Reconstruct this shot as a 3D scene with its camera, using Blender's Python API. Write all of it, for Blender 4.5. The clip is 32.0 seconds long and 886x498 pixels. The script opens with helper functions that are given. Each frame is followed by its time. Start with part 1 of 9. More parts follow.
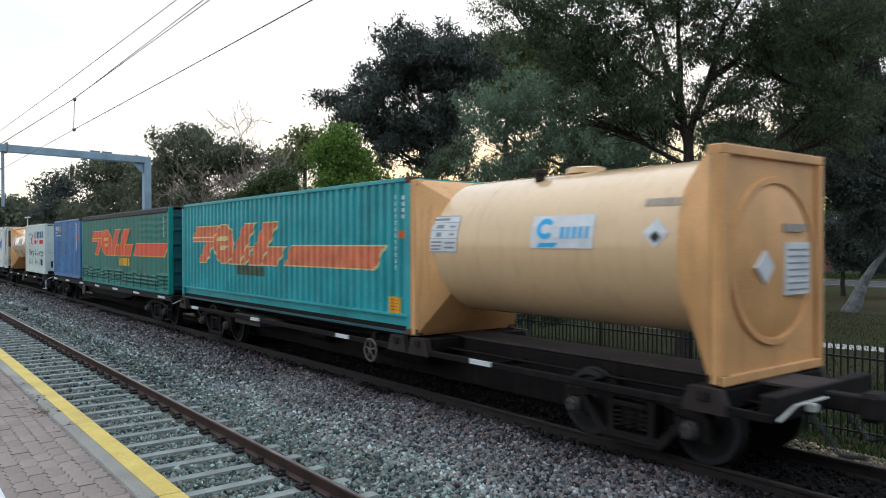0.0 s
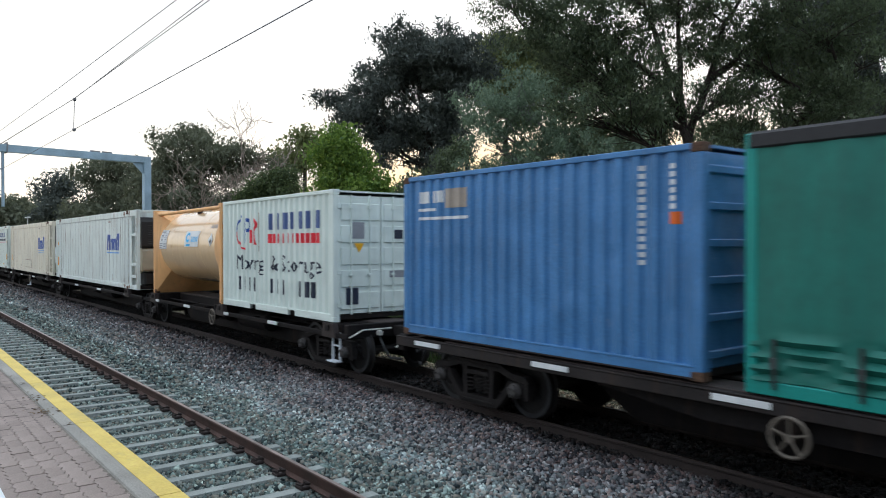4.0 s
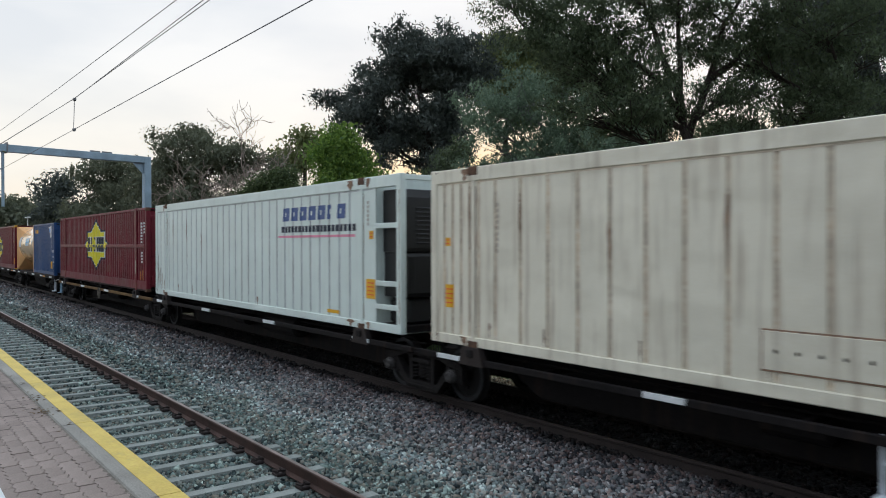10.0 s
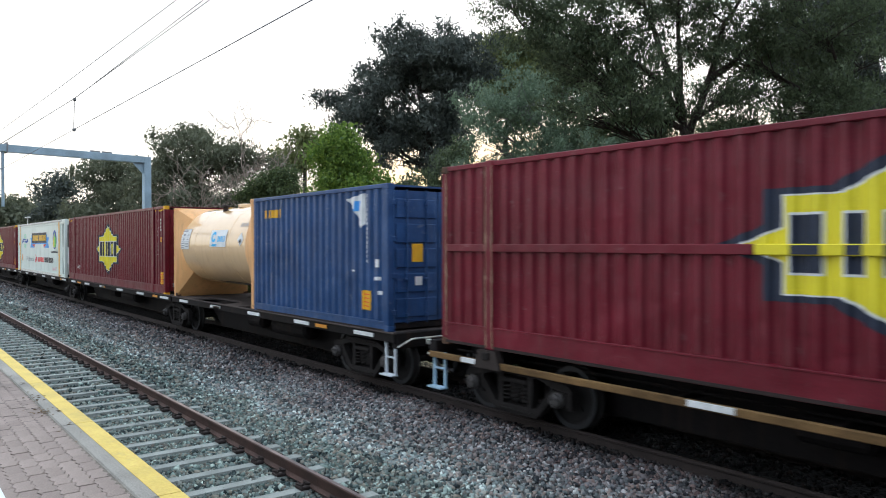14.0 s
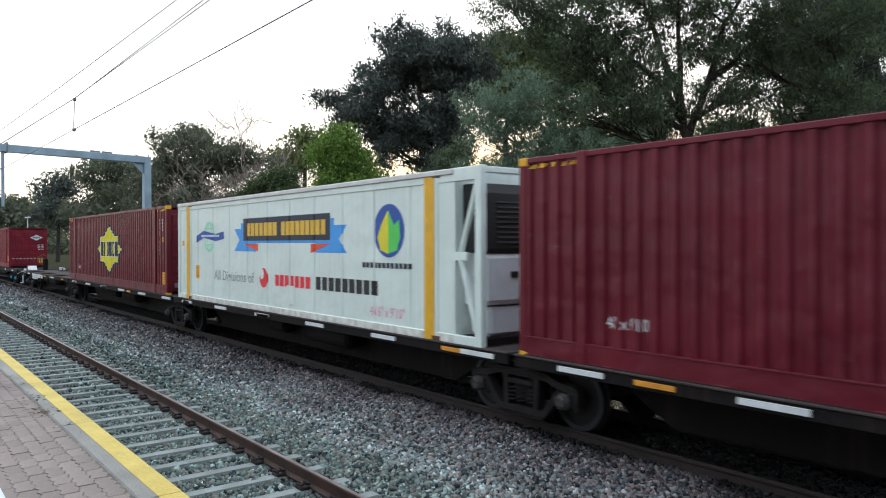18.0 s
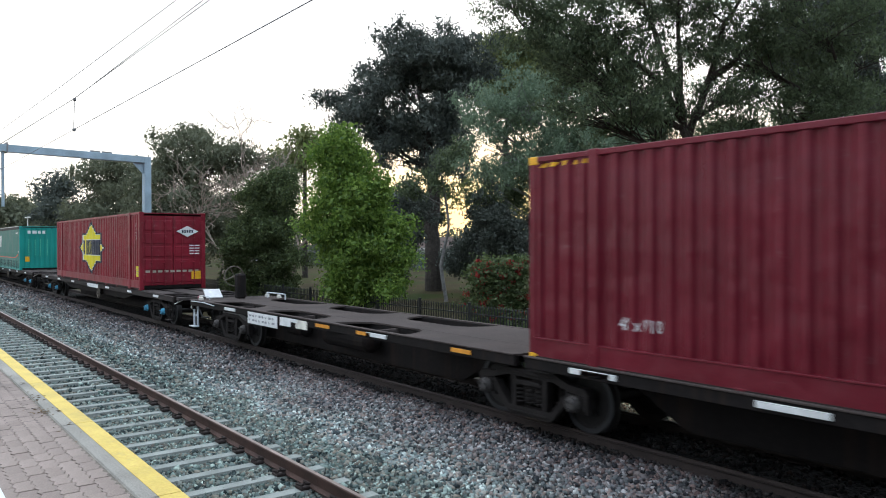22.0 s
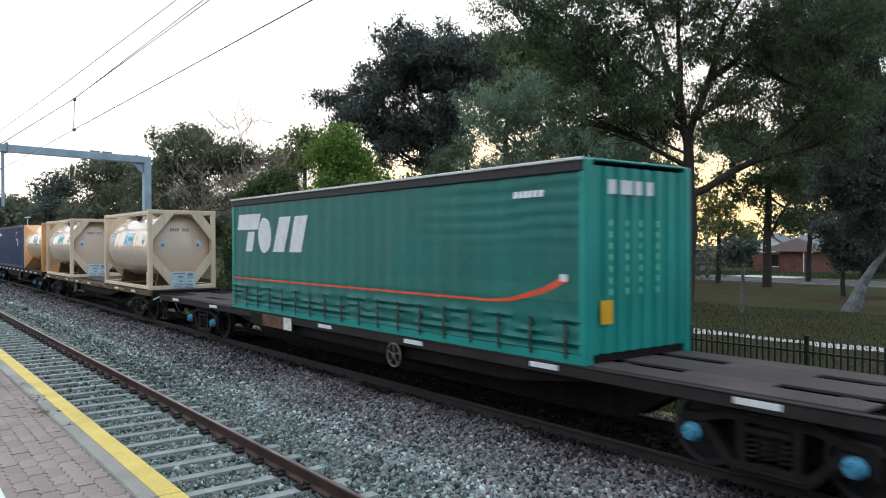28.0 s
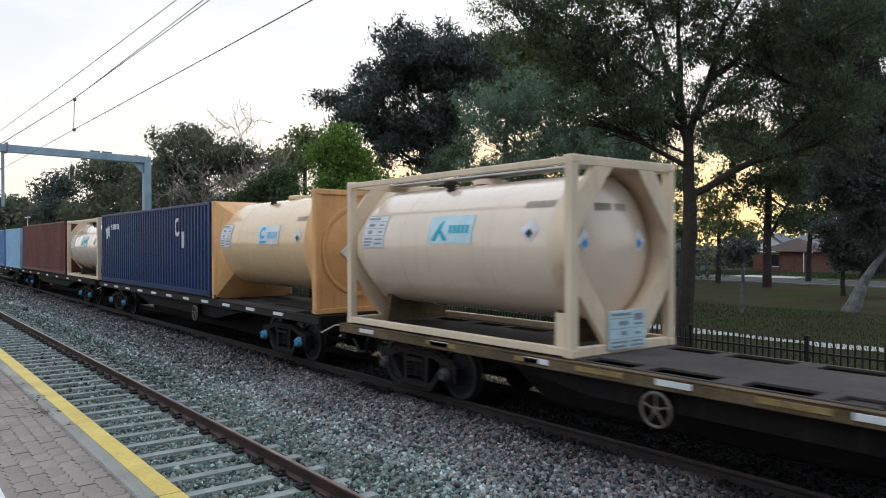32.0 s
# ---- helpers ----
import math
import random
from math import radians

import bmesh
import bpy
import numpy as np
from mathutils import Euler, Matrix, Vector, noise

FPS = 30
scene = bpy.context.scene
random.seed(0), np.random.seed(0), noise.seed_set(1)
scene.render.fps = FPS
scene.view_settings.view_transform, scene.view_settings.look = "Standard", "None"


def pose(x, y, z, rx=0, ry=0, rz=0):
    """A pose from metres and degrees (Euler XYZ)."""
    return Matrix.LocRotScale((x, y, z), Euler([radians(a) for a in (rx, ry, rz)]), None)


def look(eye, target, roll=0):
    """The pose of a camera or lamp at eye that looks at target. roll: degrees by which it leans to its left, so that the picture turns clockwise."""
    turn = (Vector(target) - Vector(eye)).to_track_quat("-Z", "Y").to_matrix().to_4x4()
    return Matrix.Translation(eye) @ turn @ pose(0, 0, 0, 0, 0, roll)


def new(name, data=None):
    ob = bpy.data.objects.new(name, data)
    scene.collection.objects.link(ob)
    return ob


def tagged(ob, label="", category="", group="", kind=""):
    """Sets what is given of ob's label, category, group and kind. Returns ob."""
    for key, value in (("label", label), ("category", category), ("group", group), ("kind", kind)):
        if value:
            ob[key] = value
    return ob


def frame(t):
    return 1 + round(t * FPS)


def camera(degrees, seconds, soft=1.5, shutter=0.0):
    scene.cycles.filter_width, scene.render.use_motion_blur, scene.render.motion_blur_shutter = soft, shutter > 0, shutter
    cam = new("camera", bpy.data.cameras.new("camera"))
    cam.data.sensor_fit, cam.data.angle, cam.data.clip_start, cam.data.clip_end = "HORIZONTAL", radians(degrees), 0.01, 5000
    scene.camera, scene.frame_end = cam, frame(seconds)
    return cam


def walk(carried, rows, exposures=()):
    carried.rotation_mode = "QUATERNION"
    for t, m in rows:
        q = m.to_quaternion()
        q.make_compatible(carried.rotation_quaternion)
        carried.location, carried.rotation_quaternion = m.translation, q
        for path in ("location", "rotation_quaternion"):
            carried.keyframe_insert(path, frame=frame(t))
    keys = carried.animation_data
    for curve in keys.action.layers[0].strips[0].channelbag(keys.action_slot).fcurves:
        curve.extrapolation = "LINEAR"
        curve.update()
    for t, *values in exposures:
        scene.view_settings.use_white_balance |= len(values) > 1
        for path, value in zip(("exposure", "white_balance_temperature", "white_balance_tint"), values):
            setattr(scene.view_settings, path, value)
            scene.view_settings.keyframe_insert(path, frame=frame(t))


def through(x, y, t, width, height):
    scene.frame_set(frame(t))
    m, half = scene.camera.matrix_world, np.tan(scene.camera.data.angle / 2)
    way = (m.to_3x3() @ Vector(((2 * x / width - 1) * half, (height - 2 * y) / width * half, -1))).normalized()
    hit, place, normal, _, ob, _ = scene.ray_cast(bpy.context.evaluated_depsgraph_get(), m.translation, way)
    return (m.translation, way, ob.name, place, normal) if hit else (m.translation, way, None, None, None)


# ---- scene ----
# camera: stands still on the platform, 1.6 m above the paving
cam = camera(61.88, 32.0, 1.0, 0.3)
EYE = (0.0, 0.0, 2.70)
VIEW = look(EYE, (-0.78981, 0.61331, 2.6927), -0.10)
walk(cam, [(0.0, VIEW), (32.0, VIEW)], [(0.0, -0.05, 6190, 8), (1.0, -0.05, 6190, 8), (2.0, 0.05, 6190, 8), (3.0, 0.10, 6190, 8), (4.2, -0.00, 6190, 8), (5.5, -0.20, 6190, 8), (7.0, -0.30, 6190, 8), (8.0, -0.29, 6190, 8), (12.2, -0.35, 6190, 8), (13.0, 0.25, 6190, 8), (14.0, 0.35, 6190, 8), (17.0, 0.35, 6190, 8),
      (18.0, 0.20, 6190, 8), (19.0, -0.20, 6190, 8), (20.0, -0.10, 6190, 8), (21.0, 0.37, 6190, 8), (22.0, 0.43, 6190, 8), (23.0, 0.37, 6190, 8), (24.0, 0.23, 6190, 8), (25.4, 0.37, 6190, 8), (28.0, 0.17, 6190, 8), (29.0, 0.05, 6190, 8), (30.0, -0.12, 6190, 8), (32.0, -0.16, 6190, 8)])

# evening sky: thin bright overcast over a low sun behind the park trees
SUN_AZ = math.atan2(0.750, -0.661)
world = bpy.data.worlds.new("evening_sky")
scene.world = world
world.use_nodes = True
wn, wl = world.node_tree.nodes, world.node_tree.links
wn.clear()
w_out = wn.new("ShaderNodeOutputWorld")
w_bg = wn.new("ShaderNodeBackground")
w_sky = wn.new("ShaderNodeTexSky")
w_sky.sky_type, w_sky.sun_disc = "NISHITA", False
w_sky.sun_elevation, w_sky.sun_rotation = radians(3.0), radians(90) - SUN_AZ
w_sky.air_density, w_sky.dust_density = 1.2, 2.0
w_skys = wn.new("ShaderNodeMixRGB")
w_skys.blend_type, w_skys.inputs[0].default_value = "MULTIPLY", 1.0
w_skys.inputs[2].default_value = (0.12, 0.12, 0.12, 1)
wl.new(w_sky.outputs[0], w_skys.inputs[1])
w_co = wn.new("ShaderNodeTexCoord")
w_sep = wn.new("ShaderNodeSeparateXYZ")
wl.new(w_co.outputs["Generated"], w_sep.inputs[0])
w_ramp = wn.new("ShaderNodeValToRGB")
w_ramp.color_ramp.elements[0].position, w_ramp.color_ramp.elements[0].color = 0.0, (1.05, 0.90, 0.72, 1)
w_ramp.color_ramp.elements[1].position, w_ramp.color_ramp.elements[1].color = 0.42, (0.97, 0.99, 1.05, 1)
for at, col in ((0.09, (1.06, 1.01, 0.94, 1)), (0.22, (1.05, 1.04, 1.05, 1)), (0.75, (1.38, 1.42, 1.50, 1)), (1.0, (1.52, 1.58, 1.68, 1))):
    el = w_ramp.color_ramp.elements.new(at)
    el.color = col
wl.new(w_sep.outputs[2], w_ramp.inputs[0])
w_map = wn.new("ShaderNodeMapping")
w_map.inputs["Scale"].default_value = (1.0, 1.0, 3.2)
wl.new(w_co.outputs["Generated"], w_map.inputs[0])
w_noise = wn.new("ShaderNodeTexNoise")
w_noise.inputs["Scale"].default_value, w_noise.inputs["Detail"].default_value = 2.6, 6.0
wl.new(w_map.outputs[0], w_noise.inputs["Vector"])
w_cr = wn.new("ShaderNodeValToRGB")
w_cr.color_ramp.elements[0].position, w_cr.color_ramp.elements[0].color = 0.36, (0.90, 0.92, 0.95, 1)
w_cr.color_ramp.elements[1].position, w_cr.color_ramp.elements[1].color = 0.58, (1.06, 1.05, 1.04, 1)
wl.new(w_noise.outputs[0], w_cr.inputs[0])
w_cloud = wn.new("ShaderNodeMixRGB")
w_cloud.blend_type, w_cloud.inputs[0].default_value = "MULTIPLY", 1.0
wl.new(w_ramp.outputs[0], w_cloud.inputs[1])
wl.new(w_cr.outputs[0], w_cloud.inputs[2])
w_mix = wn.new("ShaderNodeMixRGB")
w_mix.inputs[0].default_value = 0.88
wl.new(w_skys.outputs[0], w_mix.inputs[1])
wl.new(w_cloud.outputs[0], w_mix.inputs[2])
# brighter towards the low sun, raised behind the platform to light the train, dimmer and bluer eastward
w_dir = wn.new("ShaderNodeVectorMath")
w_dir.operation = "DOT_PRODUCT"
w_dir.inputs[1].default_value = (-0.661, 0.750, 0.0)
wl.new(w_co.outputs["Generated"], w_dir.inputs[0])
w_west = wn.new("ShaderNodeVectorMath")
w_west.operation = "DOT_PRODUCT"
w_west.inputs[1].default_value = (-0.94, 0.34, 0.0)
wl.new(w_co.outputs["Generated"], w_west.inputs[0])
w_side = wn.new("ShaderNodeValToRGB")
w_mr = wn.new("ShaderNodeMapRange")
w_mr.inputs[1].default_value, w_mr.inputs[2].default_value = -1.0, 1.0
wl.new(w_west.outputs["Value"], w_mr.inputs[0])
wl.new(w_mr.outputs[0], w_side.inputs[0])
w_side.color_ramp.elements[0].position, w_side.color_ramp.elements[0].color = 0.0, (0.44, 0.52, 0.62, 1)
w_side.color_ramp.elements[1].position, w_side.color_ramp.elements[1].color = 1.0, (1.24, 1.22, 1.18, 1)
w_side.color_ramp.elements.new(0.32).color = (1.08, 1.16, 1.22, 1)
w_side.color_ramp.elements.new(0.55).color = (0.98, 1.05, 1.13, 1)
w_side.color_ramp.elements.new(0.85).color = (1.16, 1.16, 1.15, 1)
w_az = wn.new("ShaderNodeMixRGB")
w_az.blend_type, w_az.inputs[0].default_value = "MULTIPLY", 1.0
wl.new(w_mix.outputs[0], w_az.inputs[1])
wl.new(w_side.outputs[0], w_az.inputs[2])
w_spot = wn.new("ShaderNodeMapRange")
w_spot.interpolation_type = "SMOOTHERSTEP"
w_spot.inputs[1].default_value, w_spot.inputs[2].default_value, w_spot.inputs[4].default_value = 0.90, 1.0, 0.95
wl.new(w_dir.outputs["Value"], w_spot.inputs[0])
w_low = wn.new("ShaderNodeMapRange")
w_low.interpolation_type = "SMOOTHSTEP"
w_low.inputs[1].default_value, w_low.inputs[2].default_value, w_low.inputs[3].default_value, w_low.inputs[4].default_value = 0.03, 0.20, 1.0, 0.0
wl.new(w_sep.outputs[2], w_low.inputs[0])
w_band = wn.new("ShaderNodeMath")
w_band.operation = "MULTIPLY"
wl.new(w_spot.outputs[0], w_band.inputs[0])
wl.new(w_low.outputs[0], w_band.inputs[1])
w_glow = wn.new("ShaderNodeMixRGB")
wl.new(w_band.outputs[0], w_glow.inputs[0])
wl.new(w_az.outputs[0], w_glow.inputs[1])
w_glow.inputs[2].default_value = (1.75, 1.22, 0.50, 1)
wl.new(w_glow.outputs[0], w_bg.inputs[0])
w_bg.inputs[1].default_value = 1.0
wl.new(w_bg.outputs[0], w_out.inputs[0])

sun = new("sun", bpy.data.lights.new("sun", "SUN"))
sun.data.energy, sun.data.angle, sun.data.color = 0.5, radians(12), (1.0, 0.74, 0.45)
sun.matrix_world = look((0, 0, 60), (0.661, -0.750, 60 - 0.07))


# ---- materials ----
def lin(r, g, b):
    """Linear colour from 0-255 values."""
    return tuple((c / 255 / 12.92 if c < 10 else ((c / 255 + 0.055) / 1.055) ** 2.4) for c in (r, g, b))


MATS = {}


def material(name, colour, rough=0.6, metal=0.0, vary=0.25, scale=3.0, fine=40.0, bump=0.1, streak=0.0, streak_colour=(0.09, 0.05, 0.03),
             island=0.0, rand=0.0, spec=0.4, second=None, second_at=0.55, dents=0.0, coat=0.0, scuff=0.0, scuff_colour=(0.45, 0.42, 0.40)):
    """A painted, worn or natural surface: broad stains, fine grain and, where asked for, vertical streaks of dirt."""
    m = bpy.data.materials.new(name)
    MATS[name] = m
    m.use_nodes = True
    nt = m.node_tree
    n, l = nt.nodes, nt.links
    bsdf = n["Principled BSDF"]
    bsdf.inputs["Roughness"].default_value, bsdf.inputs["Metallic"].default_value = rough, metal
    bsdf.inputs["Specular IOR Level"].default_value = spec
    bsdf.inputs["Coat Weight"].default_value, bsdf.inputs["Coat Roughness"].default_value = coat, 0.10
    co = n.new("ShaderNodeTexCoord")
    big = n.new("ShaderNodeTexNoise")
    big.inputs["Scale"].default_value, big.inputs["Detail"].default_value = scale, 5.0
    l.new(co.outputs["Object"], big.inputs["Vector"])
    small = n.new("ShaderNodeTexNoise")
    small.inputs["Scale"].default_value, small.inputs["Detail"].default_value = fine, 4.0
    l.new(co.outputs["Object"], small.inputs["Vector"])
    ramp = n.new("ShaderNodeValToRGB")
    dark = tuple(c * (1 - vary) for c in colour)
    light = second if second else tuple(min(0.9, c * (1 + vary * 0.6)) for c in colour)
    ramp.color_ramp.elements[0].position, ramp.color_ramp.elements[0].color = 0.3, (*dark, 1)
    ramp.color_ramp.elements[1].position, ramp.color_ramp.elements[1].color = second_at + 0.15, (*light, 1)
    if second:
        el = ramp.color_ramp.elements.new(second_at)
        el.color = (*colour, 1)
    l.new(big.outputs[0], ramp.inputs[0])
    last = ramp.outputs[0]
    mul = n.new("ShaderNodeMixRGB")
    mul.blend_type, mul.inputs[0].default_value = "OVERLAY", min(0.9, vary * 1.6)
    l.new(last, mul.inputs[1])
    l.new(small.outputs[0], mul.inputs[2])
    last = mul.outputs[0]
    if streak:
        mp = n.new("ShaderNodeMapping")
        mp.inputs["Scale"].default_value = (5.0, 5.0, 0.35)
        l.new(co.outputs["Object"], mp.inputs[0])
        sn = n.new("ShaderNodeTexNoise")
        sn.inputs["Scale"].default_value, sn.inputs["Detail"].default_value = 1.6, 6.0
        l.new(mp.outputs[0], sn.inputs["Vector"])
        sr = n.new("ShaderNodeMapRange")
        sr.inputs[1].default_value, sr.inputs[2].default_value, sr.inputs[3].default_value, sr.inputs[4].default_value = 0.52, 0.78, 0.0, streak
        l.new(sn.outputs[0], sr.inputs[0])
        sm = n.new("ShaderNodeMixRGB")
        l.new(sr.outputs[0], sm.inputs[0])
        l.new(last, sm.inputs[1])
        sm.inputs[2].default_value = (*streak_colour, 1)
        last = sm.outputs[0]
    if scuff:
        for sc, lo, hi, stretch in ((7.0, 0.60, 0.72, (1, 1, 1)), (2.2, 0.63, 0.70, (1.0, 1.0, 3.5))):
            mp = n.new("ShaderNodeMapping")
            mp.inputs["Scale"].default_value = stretch
            l.new(co.outputs["Object"], mp.inputs[0])
            sn = n.new("ShaderNodeTexNoise")
            sn.inputs["Scale"].default_value, sn.inputs["Detail"].default_value, sn.inputs["Roughness"].default_value = sc, 8.0, 0.7
            l.new(mp.outputs[0], sn.inputs["Vector"])
            sr = n.new("ShaderNodeMapRange")
            sr.inputs[1].default_value, sr.inputs[2].default_value, sr.inputs[4].default_value = lo, hi, scuff
            l.new(sn.outputs[0], sr.inputs[0])
            sm = n.new("ShaderNodeMixRGB")
            l.new(sr.outputs[0], sm.inputs[0])
            l.new(last, sm.inputs[1])
            sm.inputs[2].default_value = (*scuff_colour, 1)
            last = sm.outputs[0]
    if island or rand:
        src = n.new("ShaderNodeNewGeometry").outputs["Random Per Island"] if island else n.new("ShaderNodeObjectInfo").outputs["Random"]
        amt = island or rand
        rr = n.new("ShaderNodeMapRange")
        rr.inputs[3].default_value, rr.inputs[4].default_value = 1 - amt, 1 + amt
        l.new(src, rr.inputs[0])
        rm = n.new("ShaderNodeVectorMath")
        rm.operation = "SCALE"
        l.new(last, rm.inputs[0])
        l.new(rr.outputs[0], rm.inputs["Scale"])
        last = rm.outputs[0]
    l.new(last, bsdf.inputs["Base Color"])
    if bump:
        bp = n.new("ShaderNodeBump")
        bp.inputs["Strength"].default_value, bp.inputs["Distance"].default_value = bump, 0.02
        l.new(small.outputs[0], bp.inputs["Height"])
        if dents:
            dn = n.new("ShaderNodeTexNoise")
            dn.inputs["Scale"].default_value, dn.inputs["Detail"].default_value = 1.7, 2.0
            l.new(co.outputs["Object"], dn.inputs["Vector"])
            db = n.new("ShaderNodeBump")
            db.inputs["Strength"].default_value, db.inputs["Distance"].default_value = dents, 0.25
            l.new(dn.outputs[0], db.inputs["Height"])
            l.new(db.outputs[0], bp.inputs["Normal"])
        l.new(bp.outputs[0], bsdf.inputs["Normal"])
    rg = n.new("ShaderNodeMapRange")
    rg.inputs[3].default_value, rg.inputs[4].default_value = max(0.05, rough - 0.12), min(1, rough + 0.12)
    l.new(big.outputs[0], rg.inputs[0])
    l.new(rg.outputs[0], bsdf.inputs["Roughness"])
    return m


def foliage(name, a, b, through=0.35):
    """Leaves: colour drawn leaf by leaf between a and b, part of the light passing through."""
    m = bpy.data.materials.new(name)
    MATS[name] = m
    m.use_nodes = True
    n, l = m.node_tree.nodes, m.node_tree.links
    n.remove(n["Principled BSDF"])
    geo = n.new("ShaderNodeNewGeometry")
    ramp = n.new("ShaderNodeValToRGB")
    ramp.color_ramp.elements[0].color, ramp.color_ramp.elements[1].color = (*a, 1), (*b, 1)
    l.new(geo.outputs["Random Per Island"], ramp.inputs[0])
    d, t, g, m1, m2 = (n.new("ShaderNode" + k) for k in ("BsdfDiffuse", "BsdfTranslucent", "BsdfGlossy", "MixShader", "MixShader"))
    l.new(ramp.outputs[0], d.inputs[0])
    l.new(ramp.outputs[0], t.inputs[0])
    g.inputs["Roughness"].default_value = 0.5
    g.inputs[0].default_value = (0.5, 0.5, 0.5, 1)
    m1.inputs[0].default_value, m2.inputs[0].default_value = through, 0.05
    l.new(d.outputs[0], m1.inputs[1])
    l.new(t.outputs[0], m1.inputs[2])
    l.new(m1.outputs[0], m2.inputs[1])
    l.new(g.outputs[0], m2.inputs[2])
    l.new(m2.outputs[0], n["Material Output"].inputs[0])
    return m


foliage("leaf_gum", (0.053, 0.074, 0.039), (0.136, 0.174, 0.089), 0.38)
foliage("leaf_grey", (0.104, 0.153, 0.099), (0.206, 0.281, 0.183), 0.38)
foliage("leaf_olive", (0.110, 0.132, 0.048), (0.220, 0.240, 0.096))
foliage("leaf_dark", (0.057, 0.070, 0.062), (0.125, 0.144, 0.122), 0.25)
foliage("leaf_bright", (0.065, 0.135, 0.022), (0.240, 0.350, 0.065), 0.4)
foliage("leaf_green", (0.042, 0.066, 0.024), (0.130, 0.170, 0.065), 0.3)
foliage("leaf_dull", (0.098, 0.112, 0.070), (0.180, 0.192, 0.125), 0.35)
foliage("flower_red", (0.20, 0.014, 0.014), (0.34, 0.035, 0.028))
foliage("grass_blades", (0.028, 0.046, 0.013), (0.080, 0.086, 0.028))
material("bark_brown", (0.046, 0.034, 0.027), 0.9, vary=0.5, scale=6, fine=30, bump=0.8)
material("bark_pale", (0.175, 0.178, 0.172), 0.8, vary=0.45, scale=3, fine=20, bump=0.4)
material("bark_grey", (0.17, 0.165, 0.16), 0.85, vary=0.4, scale=4, fine=25, bump=0.5)
material("bark_twig", (0.30, 0.24, 0.20), 0.85, vary=0.3, scale=3, fine=20, bump=0.2)
material("bark_dark", (0.05, 0.042, 0.036), 0.9, vary=0.5, scale=5, fine=25, bump=0.7)
material("concrete", (0.42, 0.41, 0.38), 0.85, vary=0.22, scale=1.7, fine=60, bump=0.25)
material("sleeper_concrete", (0.262, 0.285, 0.265), 0.85, vary=0.25, scale=2.5, fine=50, bump=0.3, rand=0.12)
material("kerb_concrete", (0.285, 0.270, 0.240), 0.85, vary=0.3, scale=1.5, fine=70, bump=0.3)
material("yellow_line", (0.64, 0.47, 0.10), 0.6, vary=0.18, scale=3, fine=45, bump=0.15, second=(0.68, 0.51, 0.13), scuff=0.35, scuff_colour=(0.36, 0.30, 0.20))
material("joint_moss", (0.19, 0.165, 0.135), 0.95, vary=0.5, scale=6, fine=40)
material("dead_leaf", (0.14, 0.09, 0.045), 0.8, vary=0.4, scale=8)
material("paver", (0.296, 0.238, 0.208), 0.85, vary=0.28, scale=1.2, fine=80, bump=0.3, rand=0.10)
material("paver_far", (0.296, 0.238, 0.208), 0.85, vary=0.28, scale=1.2, fine=80, bump=0.3, island=0.10)
material("joint_sand", (0.125, 0.105, 0.092), 0.95, vary=0.3, scale=2, fine=50)
material("tactile", (0.70, 0.72, 0.72), 0.6, vary=0.1)
material("rail_rust", (0.088, 0.050, 0.040), 0.7, 0.2, vary=0.35, scale=3, fine=60, bump=0.3)
material("rail_dark", (0.035, 0.025, 0.022), 0.7, 0.2, vary=0.35, scale=3, fine=60, bump=0.3)
material("rail_head", (0.30, 0.24, 0.22), 0.35, 0.8, vary=0.25, scale=2, fine=30)
material("clip_rust", (0.034, 0.024, 0.022), 0.8, 0.2, vary=0.3)
material("fence_black", (0.012, 0.013, 0.014), 0.45, vary=0.2)
material("galvanised", (0.34, 0.45, 0.53), 0.55, 0.0, vary=0.2, scale=1.5, fine=25)
material("wire_dark", (0.24, 0.24, 0.25), 0.5, 0.2, vary=0.1)
material("asphalt", (0.085, 0.088, 0.095), 0.9, spec=0.15, vary=0.2, scale=0.6, fine=20, bump=0.3)
material("strip_pale", (0.46, 0.45, 0.42), 0.8, spec=0.15, vary=0.15, scale=1.2, fine=18, second=(0.60, 0.58, 0.54), scuff=0.8, scuff_colour=(0.075, 0.07, 0.045))
material("brick_house", (0.175, 0.076, 0.058), 0.9, vary=0.25, scale=2, fine=18, bump=0.3)
material("roof_tile", (0.080, 0.052, 0.045), 0.85, vary=0.25, scale=3, fine=12, bump=0.4)
material("roof_grey", (0.16, 0.17, 0.19), 0.8, vary=0.2)
material("white_trim", (0.72, 0.72, 0.70), 0.6, vary=0.08)
material("glass_dark", (0.02, 0.022, 0.025), 0.08, vary=0.1, bump=0)
material("fence_green", (0.20, 0.30, 0.29), 0.7, vary=0.15)


